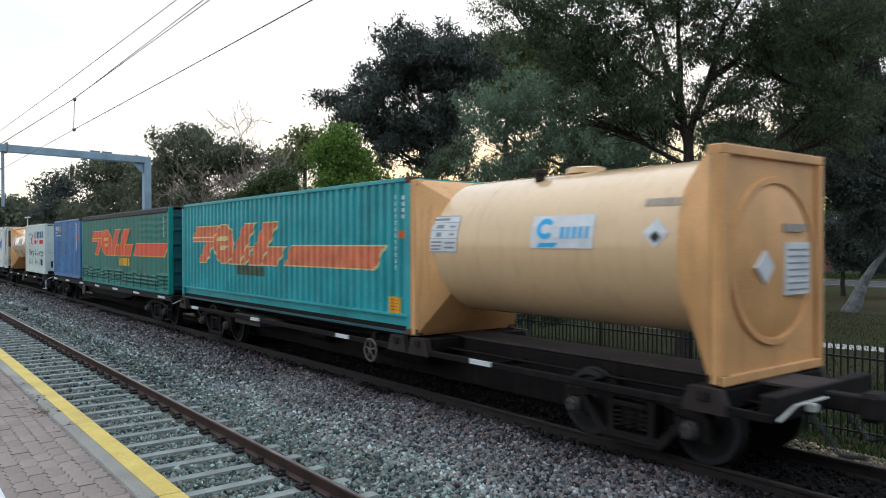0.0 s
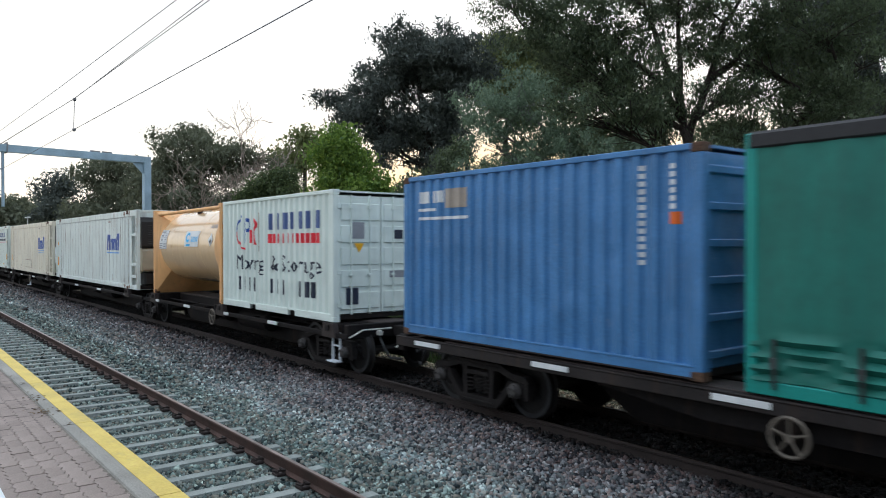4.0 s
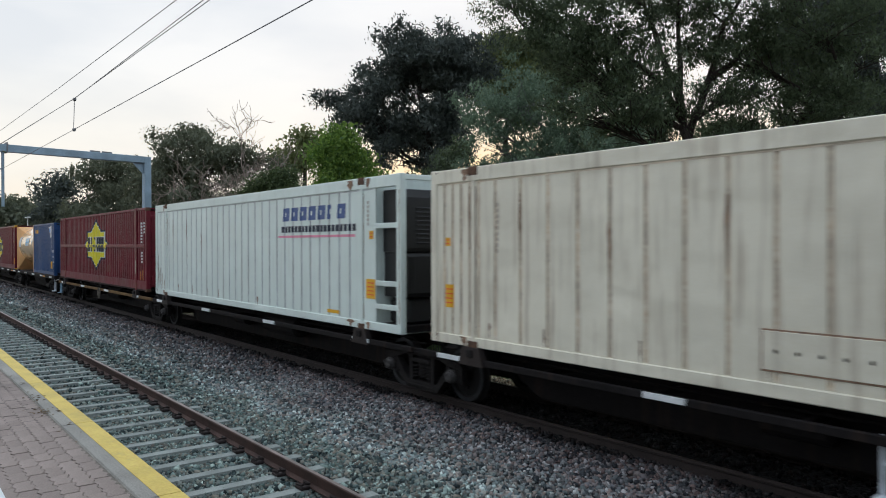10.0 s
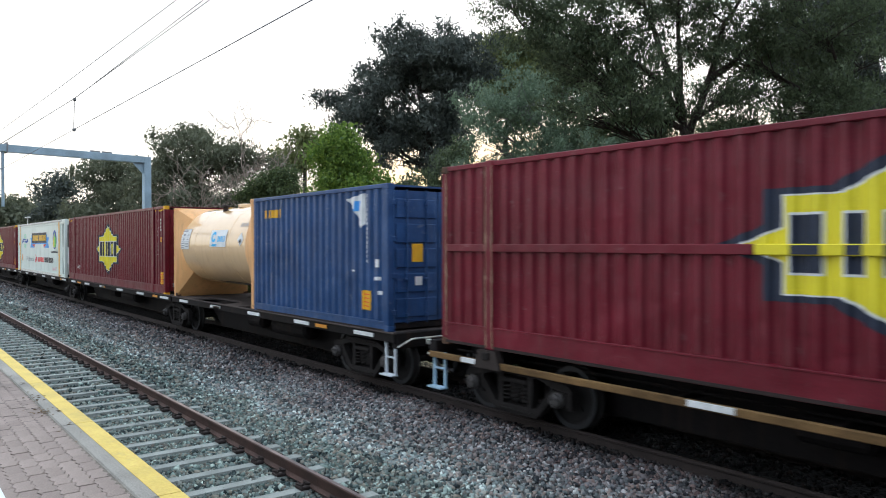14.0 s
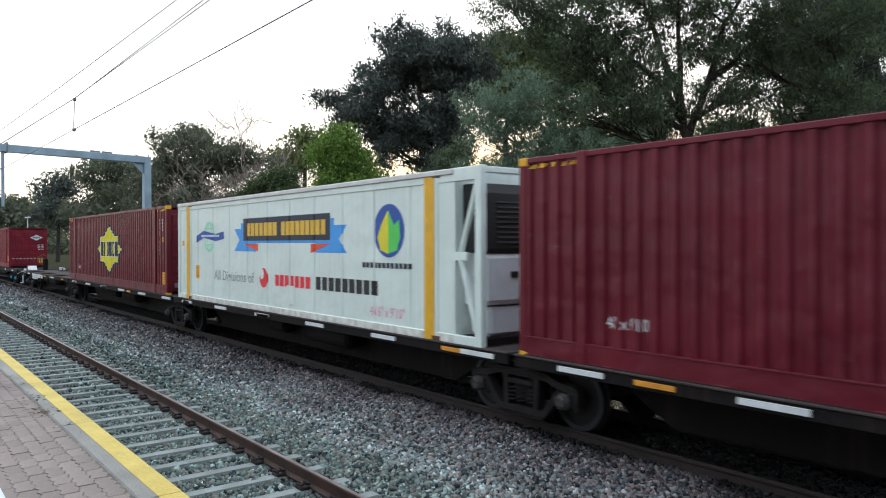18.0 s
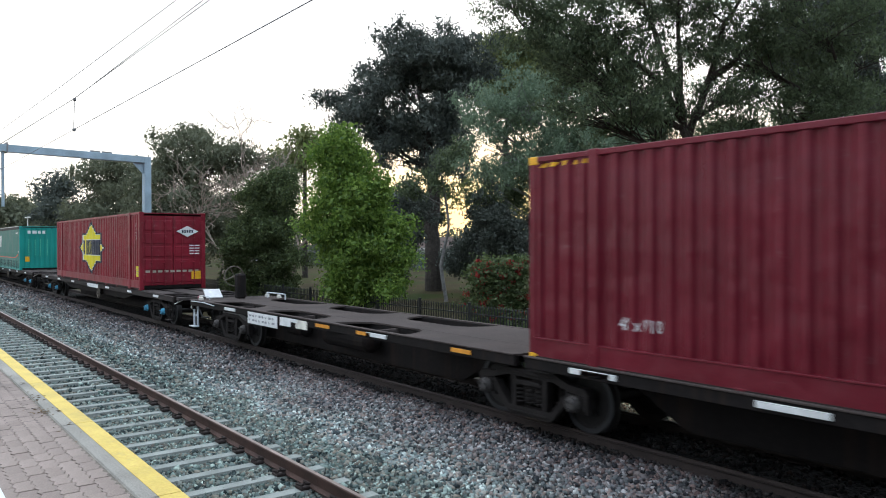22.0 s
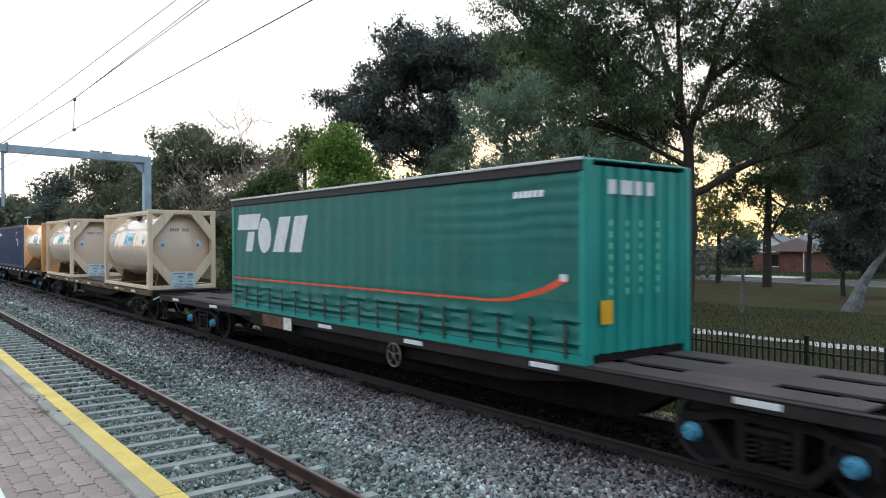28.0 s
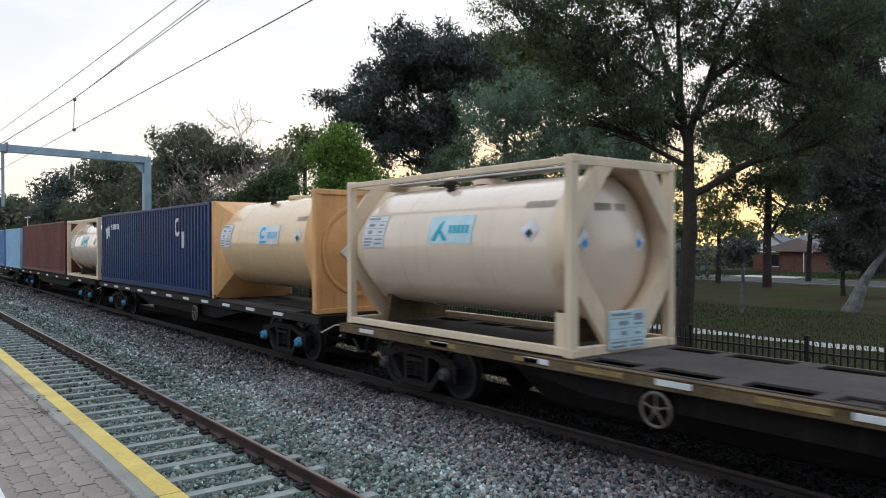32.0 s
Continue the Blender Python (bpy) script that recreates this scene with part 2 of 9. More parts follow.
# ---- mesh helpers ----
class Shape:
    """Gathers verts and faces for one mesh."""

    def __init__(self):
        self.v, self.f = [], []

    def add(self, verts, faces):
        k = len(self.v)
        self.v += [tuple(p) for p in verts]
        self.f += [tuple(i + k for i in q) for q in faces]
        return self

    def box(self, x0, y0, z0, x1, y1, z1, b=0.0):
        if x1 < x0:
            x0, x1 = x1, x0
        if y1 < y0:
            y0, y1 = y1, y0
        if z1 < z0:
            z0, z1 = z1, z0
        if not b:
            return self.add([(x0, y0, z0), (x1, y0, z0), (x1, y1, z0), (x0, y1, z0), (x0, y0, z1), (x1, y0, z1), (x1, y1, z1), (x0, y1, z1)],
                            [(0, 3, 2, 1), (4, 5, 6, 7), (0, 1, 5, 4), (1, 2, 6, 5), (2, 3, 7, 6), (3, 0, 4, 7)])
        b = min(b, (x1 - x0) * 0.45, (y1 - y0) * 0.45, (z1 - z0) * 0.45)
        ring = lambda z, i: [(x0 + i, y0 + b, z), (x0 + b, y0 + i, z), (x1 - b, y0 + i, z), (x1 - i, y0 + b, z), (x1 - i, y1 - b, z), (x1 - b, y1 - i, z), (x0 + b, y1 - i, z), (x0 + i, y1 - b, z)]
        vs = [(x0 + b, y0 + b, z0), (x1 - b, y0 + b, z0), (x1 - b, y1 - b, z0), (x0 + b, y1 - b, z0)] + ring(z0 + b, 0) + ring(z1 - b, 0)
        vs += [(x0 + b, y0 + b, z1), (x1 - b, y0 + b, z1), (x1 - b, y1 - b, z1), (x0 + b, y1 - b, z1)]
        fs = [(3, 2, 1, 0), (20, 21, 22, 23)]
        fs += [(4 + i, 4 + (i + 1) % 8, 12 + (i + 1) % 8, 12 + i) for i in range(8)]
        fs += [(0, 1, 6, 5), (1, 2, 8, 7), (2, 3, 10, 9), (3, 0, 4, 11), (0, 5, 4), (1, 7, 6), (2, 9, 8), (3, 11, 10)]
        fs += [(13, 14, 21, 20), (15, 16, 22, 21), (17, 18, 23, 22), (19, 12, 20, 23), (12, 13, 20), (14, 15, 21), (16, 17, 22), (18, 19, 23)]
        return self.add(vs, fs)

    def prism(self, poly, y0, y1, axis="y"):
        """A polygon of (a, b) pushed from y0 to y1 along an axis; a and b are the other two axes in x, y, z order."""
        n = len(poly)
        put = {"y": lambda a, b, d: (a, d, b), "x": lambda a, b, d: (d, a, b), "z": lambda a, b, d: (a, b, d)}[axis]
        vs = [put(a, b, y0) for a, b in poly] + [put(a, b, y1) for a, b in poly]
        return self.add(vs, [tuple(range(n)), tuple(range(2 * n - 1, n - 1, -1))] + [(i, (i + 1) % n, n + (i + 1) % n, n + i) for i in range(n)])

    def tube(self, pts, r0, r1=None, n=8, cap=True):
        """A round bar along points, tapering from r0 to r1."""
        r1 = r0 if r1 is None else r1
        pts = [Vector(p) for p in pts]
        k, m = len(self.v), len(pts)
        side = None
        for i, p in enumerate(pts):
            d = (pts[min(i + 1, m - 1)] - pts[max(i - 1, 0)])
            d = d.normalized() if d.length > 1e-9 else Vector((0, 0, 1))
            if side is None:
                side = d.cross(Vector((0, 0, 1)) if abs(d.z) < 0.9 else Vector((1, 0, 0))).normalized()
            side = (side - d * side.dot(d)).normalized()
            up = d.cross(side)
            r = r0 + (r1 - r0) * i / max(1, m - 1)
            for j in range(n):
                a = 2 * math.pi * j / n
                self.v.append(tuple(p + (side * math.cos(a) + up * math.sin(a)) * r))
        for i in range(m - 1):
            for j in range(n):
                a, b = k + i * n + j, k + i * n + (j + 1) % n
                self.f.append((a, b, b + n, a + n))
        if cap:
            self.f.append(tuple(range(k + n - 1, k - 1, -1)))
            self.f.append(tuple(range(k + (m - 1) * n, k + m * n)))
        return self

    def lathe(self, profile, centre, axis="y", n=20):
        """Turns (radius, offset) pairs about an axis through centre."""
        k, m = len(self.v), len(profile)
        cx, cy, cz = centre
        for r, o in profile:
            for j in range(n):
                a = 2 * math.pi * j / n
                c, s = r * math.cos(a), r * math.sin(a)
                self.v.append({"y": (cx + c, cy + o, cz + s), "x": (cx + o, cy + c, cz + s), "z": (cx + c, cy + s, cz + o)}[axis])
        for i in range(m - 1):
            for j in range(n):
                a, b = k + i * n + j, k + i * n + (j + 1) % n
                self.f.append((a, b, b + n, a + n))
        self.f.append(tuple(range(k + n - 1, k - 1, -1)))
        self.f.append(tuple(range(k + (m - 1) * n, k + m * n)))
        return self

    def mesh(self, name, mat, smooth=False):
        me = bpy.data.meshes.new(name)
        me.from_pydata(self.v, [], self.f)
        me.materials.append(MATS[mat])
        if smooth:
            me.polygons.foreach_set("use_smooth", [True] * len(me.polygons))
            me.set_sharp_from_angle(angle=radians(40))
        bm = bmesh.new()
        bm.from_mesh(me)
        bmesh.ops.recalc_face_normals(bm, faces=bm.faces)
        bm.to_mesh(me)
        bm.free()
        return me


def part(name, shape, mat, parent=None, label="", at=None, smooth=False, kind=""):
    """Links one mesh under a thing or a part."""
    me = shape if isinstance(shape, bpy.types.Mesh) else shape.mesh(name, mat, smooth)
    ob = new(name, me)
    if parent is not None:
        ob.parent = parent
    if at is not None:
        ob.matrix_basis = at if isinstance(at, Matrix) else Matrix.Translation(at)
    return tagged(ob, label=label, kind=kind)


def thing(name, label, category, at=(0, 0, 0), group="", kind=""):
    ob = new(name)
    ob.empty_display_size = 0.2
    ob.matrix_basis = Matrix.Translation(at)
    return tagged(ob, label, category, group, kind)


def array_mesh(name, verts, faces, mat):
    """A mesh from numpy arrays whose faces have all the same number of corners."""
    me = bpy.data.meshes.new(name)
    nv, nf, k = len(verts), len(faces), faces.shape[1]
    me.vertices.add(nv)
    me.vertices.foreach_set("co", np.ascontiguousarray(verts, dtype=np.float32).ravel())
    me.loops.add(nf * k)
    me.loops.foreach_set("vertex_index", np.ascontiguousarray(faces, dtype=np.int32).ravel())
    me.polygons.add(nf)
    me.polygons.foreach_set("loop_start", np.arange(0, nf * k, k, dtype=np.int32))
    me.update(calc_edges=True)
    me.materials.append(MATS[mat])
    return me


# ---- ground, tracks and platform ----
GROUND = -0.75          # level of the park; rail tops are at 0
TRACK_Y = 8.826         # middle of the freight track
NEAR_Y = 3.30           # middle of the electrified track
RNG = np.random.default_rng(7)

# earth: one sheet that reaches the horizon, with the low railway bank across it
xs = np.unique(np.concatenate([np.linspace(-900, -100, 9), np.linspace(-100, 40, 71), np.linspace(40, 700, 8)]))
ys = np.array([-700, -200, -60, -20, -8, 0, 1.2, 1.5, 6.0, 10.6, 11.6, 12.4, 13, 14, 16, 18, 21, 24, 28, 33, 39, 46, 54, 62, 72, 84, 100, 140, 220, 400, 900.0])
zs = np.interp(ys, [-700, 1.5, 10.6, 12.4, 900], [-0.4, -0.4, -0.4, GROUND, GROUND])
gx, gy = np.meshgrid(xs, ys)
gz = np.repeat(zs[:, None], len(xs), 1)
gv = np.stack([gx.ravel(), gy.ravel(), gz.ravel()], 1)
nx = len(xs)
gi = (np.arange(len(ys) - 1)[:, None] * nx + np.arange(nx - 1)[None]).ravel()
gf = np.stack([gi, gi + 1, gi + nx + 1, gi + nx], 1)
material("earth_grass", (0.046, 0.040, 0.021), 0.95, spec=0.04, vary=0.45, scale=0.22, fine=9, bump=0.5, second=(0.029, 0.047, 0.013), second_at=0.50)
tagged(new("ground", array_mesh("ground", gv, gf, "earth_grass")), "dry patchy park grass over brown earth", "ground", kind="structure")


def blades(name, label, n, x0, x1, y0, y1, h, mat="grass_blades"):
    """Short grass: thin upright triangles scattered over a strip."""
    x, y = RNG.uniform(x0, x1, n), RNG.uniform(y0, y1, n)
    a, hh, w = RNG.uniform(0, 6.28, n), h * RNG.uniform(0.4, 1.2, n), h * RNG.uniform(0.12, 0.3, n)
    dx, dy = np.cos(a) * w, np.sin(a) * w
    z = np.interp(y, [10.6, 12.4], [-0.4, GROUND])
    v = np.empty((n, 3, 3))
    v[:, 0] = np.stack([x - dx, y - dy, z - 0.01], 1)
    v[:, 1] = np.stack([x + dx, y + dy, z - 0.01], 1)
    v[:, 2] = np.stack([x + dy * 2 * RNG.uniform(-1, 1, n), y - dx * 2, z + hh], 1)
    f = np.arange(n * 3).reshape(n, 3)
    tagged(new(name, array_mesh(name, v.reshape(-1, 3), f, mat)), label, "grass", kind="stuff")


blades("grass", "short dry grass on the open park", 34000, -34, 2, 24.5, 38, 0.09)
foliage("grass_green", (0.024, 0.048, 0.012), (0.062, 0.094, 0.026))
blades("grass", "thick green grass behind the railway fence", 30000, -26, 0, 12.6, 19.5, 0.13, "grass_green")
blades("grass", "short green grass before the pale strip", 12000, -26, 0, 19.5, 23.4, 0.06, "grass_green")
blades("grass", "mown green lawn across the road", 16000, -60, -30, 74, 84, 0.22, "grass_green")


def stones(name, label, n, x0, x1, y0, y1, size, zfun, mat, plain=False):
    """Crushed stone: squashed, randomly turned eight-cornered lumps."""
    base = np.array([(-1, -1, -1), (1, -1, -1), (1, 1, -1), (-1, 1, -1), (-1, -1, 1), (1, -1, 1), (1, 1, 1), (-1, 1, 1)], float) * 0.5
    faces = np.array([(0, 3, 2, 1), (4, 5, 6, 7), (0, 1, 5, 4), (1, 2, 6, 5), (2, 3, 7, 6), (3, 0, 4, 7)])
    if plain:
        base = np.array([(-1, 0, 0), (1, 0, 0), (0, -1, 0), (0, 1, 0), (0, 0, -1), (0, 0, 1)], float) * 0.66
        faces = np.array([(0, 2, 5), (2, 1, 5), (1, 3, 5), (3, 0, 5), (2, 0, 4), (1, 2, 4), (3, 1, 4), (0, 3, 4)])
    k = len(base)
    s = size * RNG.uniform(0.55, 1.35, (n, 1)) * RNG.uniform(0.65, 1.2, (n, 3))
    v = base[None] * s[:, None] * RNG.uniform(0.55, 1.15, (n, k, 1))
    q = RNG.normal(size=(n, 4))
    q /= np.linalg.norm(q, axis=1)[:, None]
    w, a, b, c = q.T
    R = np.stack([1 - 2 * (b * b + c * c), 2 * (a * b - c * w), 2 * (a * c + b * w), 2 * (a * b + c * w), 1 - 2 * (a * a + c * c), 2 * (b * c - a * w),
                  2 * (a * c - b * w), 2 * (b * c + a * w), 1 - 2 * (a * a + b * b)], 1).reshape(n, 3, 3)
    v = np.einsum("nij,nkj->nki", R, v)
    x, y = RNG.uniform(x0, x1, n), RNG.uniform(y0, y1, n)
    z = zfun(x, y) + size * RNG.uniform(-0.20, 0.45, n)
    v += np.stack([x, y, z], 1)[:, None]
    f = (faces[None] + k * np.arange(n)[:, None, None]).reshape(-1, faces.shape[1])
    ob = new(name, array_mesh(name, v.reshape(-1, 3), f, mat))
    return tagged(ob, label, "ballast", kind="stuff")


def ballast_material(name, lumps):
    """Crushed rock: green-grey by the platform, darkening red-brown towards the freight track, near-black between its
    rails.
    """
    m = bpy.data.materials.new(name)
    MATS[name] = m
    m.use_nodes = True
    n, l = m.node_tree.nodes, m.node_tree.links
    bsdf = n["Principled BSDF"]
    bsdf.inputs["Roughness"].default_value, bsdf.inputs["Specular IOR Level"].default_value = 0.9, 0.12
    co = n.new("ShaderNodeTexCoord")
    sep = n.new("ShaderNodeSeparateXYZ")
    l.new(co.outputs["Object"], sep.inputs[0])
    wob = n.new("ShaderNodeTexNoise")
    wob.inputs["Scale"].default_value, wob.inputs["Detail"].default_value = 0.7, 4
    l.new(co.outputs["Object"], wob.inputs["Vector"])
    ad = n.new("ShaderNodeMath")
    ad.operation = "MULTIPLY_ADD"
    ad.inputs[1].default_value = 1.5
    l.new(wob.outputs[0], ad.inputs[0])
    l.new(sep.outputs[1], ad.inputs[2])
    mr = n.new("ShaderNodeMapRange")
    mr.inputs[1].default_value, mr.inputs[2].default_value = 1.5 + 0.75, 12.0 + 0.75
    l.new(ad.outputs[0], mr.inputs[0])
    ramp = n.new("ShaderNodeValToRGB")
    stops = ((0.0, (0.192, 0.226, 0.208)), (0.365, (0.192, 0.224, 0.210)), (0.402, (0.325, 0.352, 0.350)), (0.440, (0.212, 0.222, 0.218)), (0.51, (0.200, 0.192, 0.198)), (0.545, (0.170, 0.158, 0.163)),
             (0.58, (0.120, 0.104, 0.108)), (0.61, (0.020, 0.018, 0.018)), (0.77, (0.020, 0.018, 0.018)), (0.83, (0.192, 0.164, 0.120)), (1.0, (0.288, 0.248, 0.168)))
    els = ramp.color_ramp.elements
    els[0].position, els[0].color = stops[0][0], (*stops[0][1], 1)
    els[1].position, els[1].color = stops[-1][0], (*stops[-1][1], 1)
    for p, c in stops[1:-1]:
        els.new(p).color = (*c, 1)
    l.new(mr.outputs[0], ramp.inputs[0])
    last = ramp.outputs[0]
    if lumps:
        geo = n.new("ShaderNodeNewGeometry")
        tint = n.new("ShaderNodeValToRGB")
        te = tint.color_ramp.elements
        te[0].color, te[1].color = (0.12, 0.13, 0.15, 1), (2.5, 2.5, 2.4, 1)
        for at, col in ((0.20, (0.34, 0.40, 0.42)), (0.34, (0.82, 0.62, 0.56)), (0.46, (0.56, 0.68, 0.66)), (0.62, (0.92, 0.96, 0.98)), (0.76, (1.30, 1.00, 0.86)), (0.90, (1.20, 1.36, 1.32))):
            te.new(at).color = (*col, 1)
        l.new(geo.outputs["Random Per Island"], tint.inputs[0])
        src = tint.outputs[0]
    else:
        vo = n.new("ShaderNodeTexVoronoi")
        vo.inputs["Scale"].default_value = 17
        l.new(co.outputs["Object"], vo.inputs["Vector"])
        # bed cells darkened to stand in for shade in the gaps between stones
        hs = n.new("ShaderNodeValToRGB")
        hs.color_ramp.elements[0].color, hs.color_ramp.elements[1].color = (0.16, 0.17, 0.17, 1), (0.62, 0.62, 0.60, 1)
        l.new(vo.outputs["Color"], hs.inputs[0])
        bp = n.new("ShaderNodeBump")
        bp.inputs["Strength"].default_value, bp.inputs["Distance"].default_value = 1.0, 0.04
        l.new(vo.outputs["Distance"], bp.inputs["Height"])
        l.new(bp.outputs[0], bsdf.inputs["Normal"])
        src = hs.outputs[0]
    mx = n.new("ShaderNodeMixRGB")
    mx.blend_type, mx.inputs[0].default_value = "MULTIPLY", 1
    l.new(last, mx.inputs[1])
    l.new(src, mx.inputs[2])
    l.new(mx.outputs[0], bsdf.inputs["Base Color"])


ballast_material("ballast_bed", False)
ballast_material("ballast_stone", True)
BED_Y = [1.3, 1.75, 2.0, 4.7, 5.5, 7.0, 7.6, 10.1, 10.6, 11.4, 12.6]
BED_Z = [-0.28, -0.27, -0.232, -0.232, -0.26, -0.22, -0.17, -0.17, -0.25, -0.40, -0.78]


def bed_height(x, y):
    return np.interp(y, BED_Y, BED_Z)


bed = Shape()
for i in range(len(BED_Y) - 1):
    bed.add([(-260, BED_Y[i], BED_Z[i]), (60, BED_Y[i], BED_Z[i]), (60, BED_Y[i + 1], BED_Z[i + 1]), (-260, BED_Y[i + 1], BED_Z[i + 1])], [(0, 1, 2, 3)])
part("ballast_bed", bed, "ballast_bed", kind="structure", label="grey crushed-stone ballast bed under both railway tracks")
stones("ballast_stones", "loose grey and brown crushed ballast stones", 62000, -15, -1.4, 2.7, 8.2, 0.050, bed_height, "ballast_stone")
stones("ballast_stones", "loose crushed ballast stones farther along the line", 30000, -42, -15, 2.4, 8.4, 0.076, bed_height, "ballast_stone", True)
stones("ballast_stones", "crushed ballast stones in the distance", 10000, -80, -42, 2.0, 8.4, 0.12, bed_height, "ballast_stone", True)
stones("ballast_stones", "near-black ballast stones between the freight rails", 7000, -26, 0, 8.2, 9.9, 0.065, bed_height, "ballast_stone", True)
stones("ballast_stones", "straw-coloured ballast stones beyond the freight track", 11000, -30, 0, 9.9, 12.4, 0.06, bed_height, "ballast_stone", True)


def rail_profile():
    return [(-0.068, -0.17), (0.068, -0.17), (0.068, -0.158), (0.012, -0.135), (0.010, -0.045), (0.035, -0.032), (0.035, -0.006), (0.028, 0.0), (-0.028, 0.0),
            (-0.035, -0.006), (-0.035, -0.032), (-0.010, -0.045), (-0.012, -0.135), (-0.068, -0.158)]


def track(name, label, mid, gauge, x0, x1, spacing, near, steel="rail_rust"):
    """A track: two rails on concrete sleepers, with spring clips beside the rail feet."""
    tr = thing(name, label, "railway track", kind="structure")
    for s in (-1, 1):
        y = mid + s * (gauge / 2 + 0.035)
        r = part("rail", Shape().prism([(y + a, b) for a, b in rail_profile()], -255, 55, "x"), steel, tr, "rusty steel rail" if near else "steel rail darkened for the shade under the train")
        # freight rail heads get a dark colour in place of the train's shade
        part("rail_head", Shape().box(-255, y - 0.024, 0.0005, 55, y + 0.024, 0.003), "rail_head" if near else "rail_dark", r, "worn running surface")
    sl = Shape()
    w, h, b = 0.11, 0.20, 0.03
    hl = 1.30
    sl.add([(-w, -hl, -h), (w, -hl, -h), (w, hl, -h), (-w, hl, -h), (-w + b, -hl, 0), (w - b, -hl, 0), (w - b, hl, 0), (-w + b, hl, 0)],
           [(0, 3, 2, 1), (4, 5, 6, 7), (0, 1, 5, 4), (1, 2, 6, 5), (2, 3, 7, 6), (3, 0, 4, 7)])
    sm = sl.mesh("sleeper", "sleeper_concrete")
    cs = Shape().box(-0.085, -0.062, 0.0, 0.085, 0.062, 0.045, 0.012)
    cs.tube([(-0.075, -0.045, 0.055), (0.075, -0.045, 0.075), (0.075, 0.045, 0.07), (-0.06, 0.045, 0.065)], 0.017, n=5)
    cm = cs.mesh("rail_clip", "clip_rust")
    n = int((x1 - x0) / spacing)
    for i in range(n):
        x = x0 + i * spacing
        s = part("sleeper", sm, "", tr, at=(x, mid, -0.172))
        if -40 < x < 1 and near:
            for d in (-0.135, 0.135):
                for k in (-1, 1):
                    part("rail_clip", cm, "", s, at=(0, k * (gauge / 2 + 0.035) + d, 0))
    return tr


track("railway_track", "electrified track with rusty rails on concrete sleepers", NEAR_Y, 1.600, -100, 14, 0.64, True)
track("freight_track", "freight track with dark rails in near-black ballast", TRACK_Y, 1.435, -70, 14, 0.66, False, "rail_dark")
part("trackside_lump", Shape().box(-0.25, -0.1, 0, 0.25, 0.1, 0.10, 0.03).tube([(-0.2, 0, 0.1), (0.35, 0.05, 0.16)], 0.03), "clip_rust", at=(-37.2, 5.45, -0.24))
tagged(bpy.data.objects["trackside_lump"], "small rusty steel fitting lying on the ballast", "fitting")

# platform
PLAT = 1.10
EDGE = 1.60
platform = thing("platform", "brick-paved railway platform with a concrete edge", "platform", kind="structure")
part("platform_body", Shape().box(-120, -9, -0.4, 40, EDGE - 0.06, PLAT - 0.07), "joint_sand", platform)
part("platform_wall", Shape().box(-120, EDGE - 0.06, -0.4, 40, EDGE - 0.03, PLAT - 0.12), "concrete", platform, "concrete platform face")
k0 = -120.0
while k0 < 39:
    part("coping", Shape().box(k0 + 0.004, EDGE - 0.275, PLAT - 0.14, k0 + 2.396, EDGE, PLAT, 0.012), "kerb_concrete", platform, "grey concrete coping")
    part("yellow_line", Shape().box(k0 + 0.004, EDGE - 0.16, PLAT, k0 + 2.396, EDGE - 0.012, PLAT + 0.003), "yellow_line", platform, "worn yellow painted edge line")
    k0 += 2.4
# interlocking wavy pavers laid in running courses along the platform
PL, PW = 0.225, 0.1125


def paver_shape(scale=1.0):
    g = 0.0025
    a, b, k = PL / 2 - g, PW / 2 - g, 0.011
    edge = [(-a + 2 * a * i / 8, k * math.sin(4 * math.pi * (-a + 2 * a * i / 8) / PL)) for i in range(9)]
    pts = [(x, -b + w) for x, w in edge] + [(x, b + w) for x, w in reversed(edge)]
    return pts


def paver_mesh(name, mat):
    return Shape().prism(paver_shape(), -0.06, 0.0, "z").mesh(name, mat)


pav = paver_mesh("paver", "paver")
base_v = np.array([(x, y, 0.0) for x, y in paver_shape()])
far_v, near_n = [], 0
course = 0
yy = EDGE - 0.298 - PW / 2
while yy > -0.62:
    xx = -60 + (PL / 2 if course % 2 else 0)
    while xx < -3.2:
        if xx > -7.2 and yy > 0.15 and near_n < 300:
            part("paver", pav, "", platform, at=Matrix.Translation((xx, yy, PLAT + random.uniform(-0.003, 0.002))) @ Matrix.Rotation(random.uniform(-0.01, 0.01), 4, "Z"))
            near_n += 1
        elif xx > -30:
            far_v.append((xx, yy, PLAT + random.uniform(-0.003, 0.002)))
        xx += PL
    yy -= PW
    course += 1
fv = (base_v[None] + np.array(far_v)[:, None]).reshape(-1, 3)
ff = np.arange(len(fv)).reshape(-1, 18)
part("pavers", array_mesh("pavers", fv, ff, "paver_far"), "", platform, "red-grey interlocking brick pavers", kind="stuff")
part("far_paving", Shape().box(-120, -9, PLAT - 0.07, -30, EDGE - 0.285, PLAT - 0.002), "paver_far", platform, "red-grey brick paving")
part("side_paving", Shape().box(-3.25, -0.62, PLAT - 0.07, 40, EDGE - 0.285, PLAT - 0.002), "paver_far", platform, "red-grey brick paving")
part("rear_paving", Shape().box(-30, -9, PLAT - 0.07, 40, -0.62, PLAT - 0.002), "paver_far", platform, "red-grey brick paving")
tact = Shape()
for i in range(40):
    tact.box(-12 + i * 0.9 + 0.004, 0.37, PLAT + 0.001, -12 + (i + 1) * 0.9, 0.67, PLAT + 0.006, 0.002)
part("tactile_strip", tact, "tactile", platform, "white tactile warning strip")

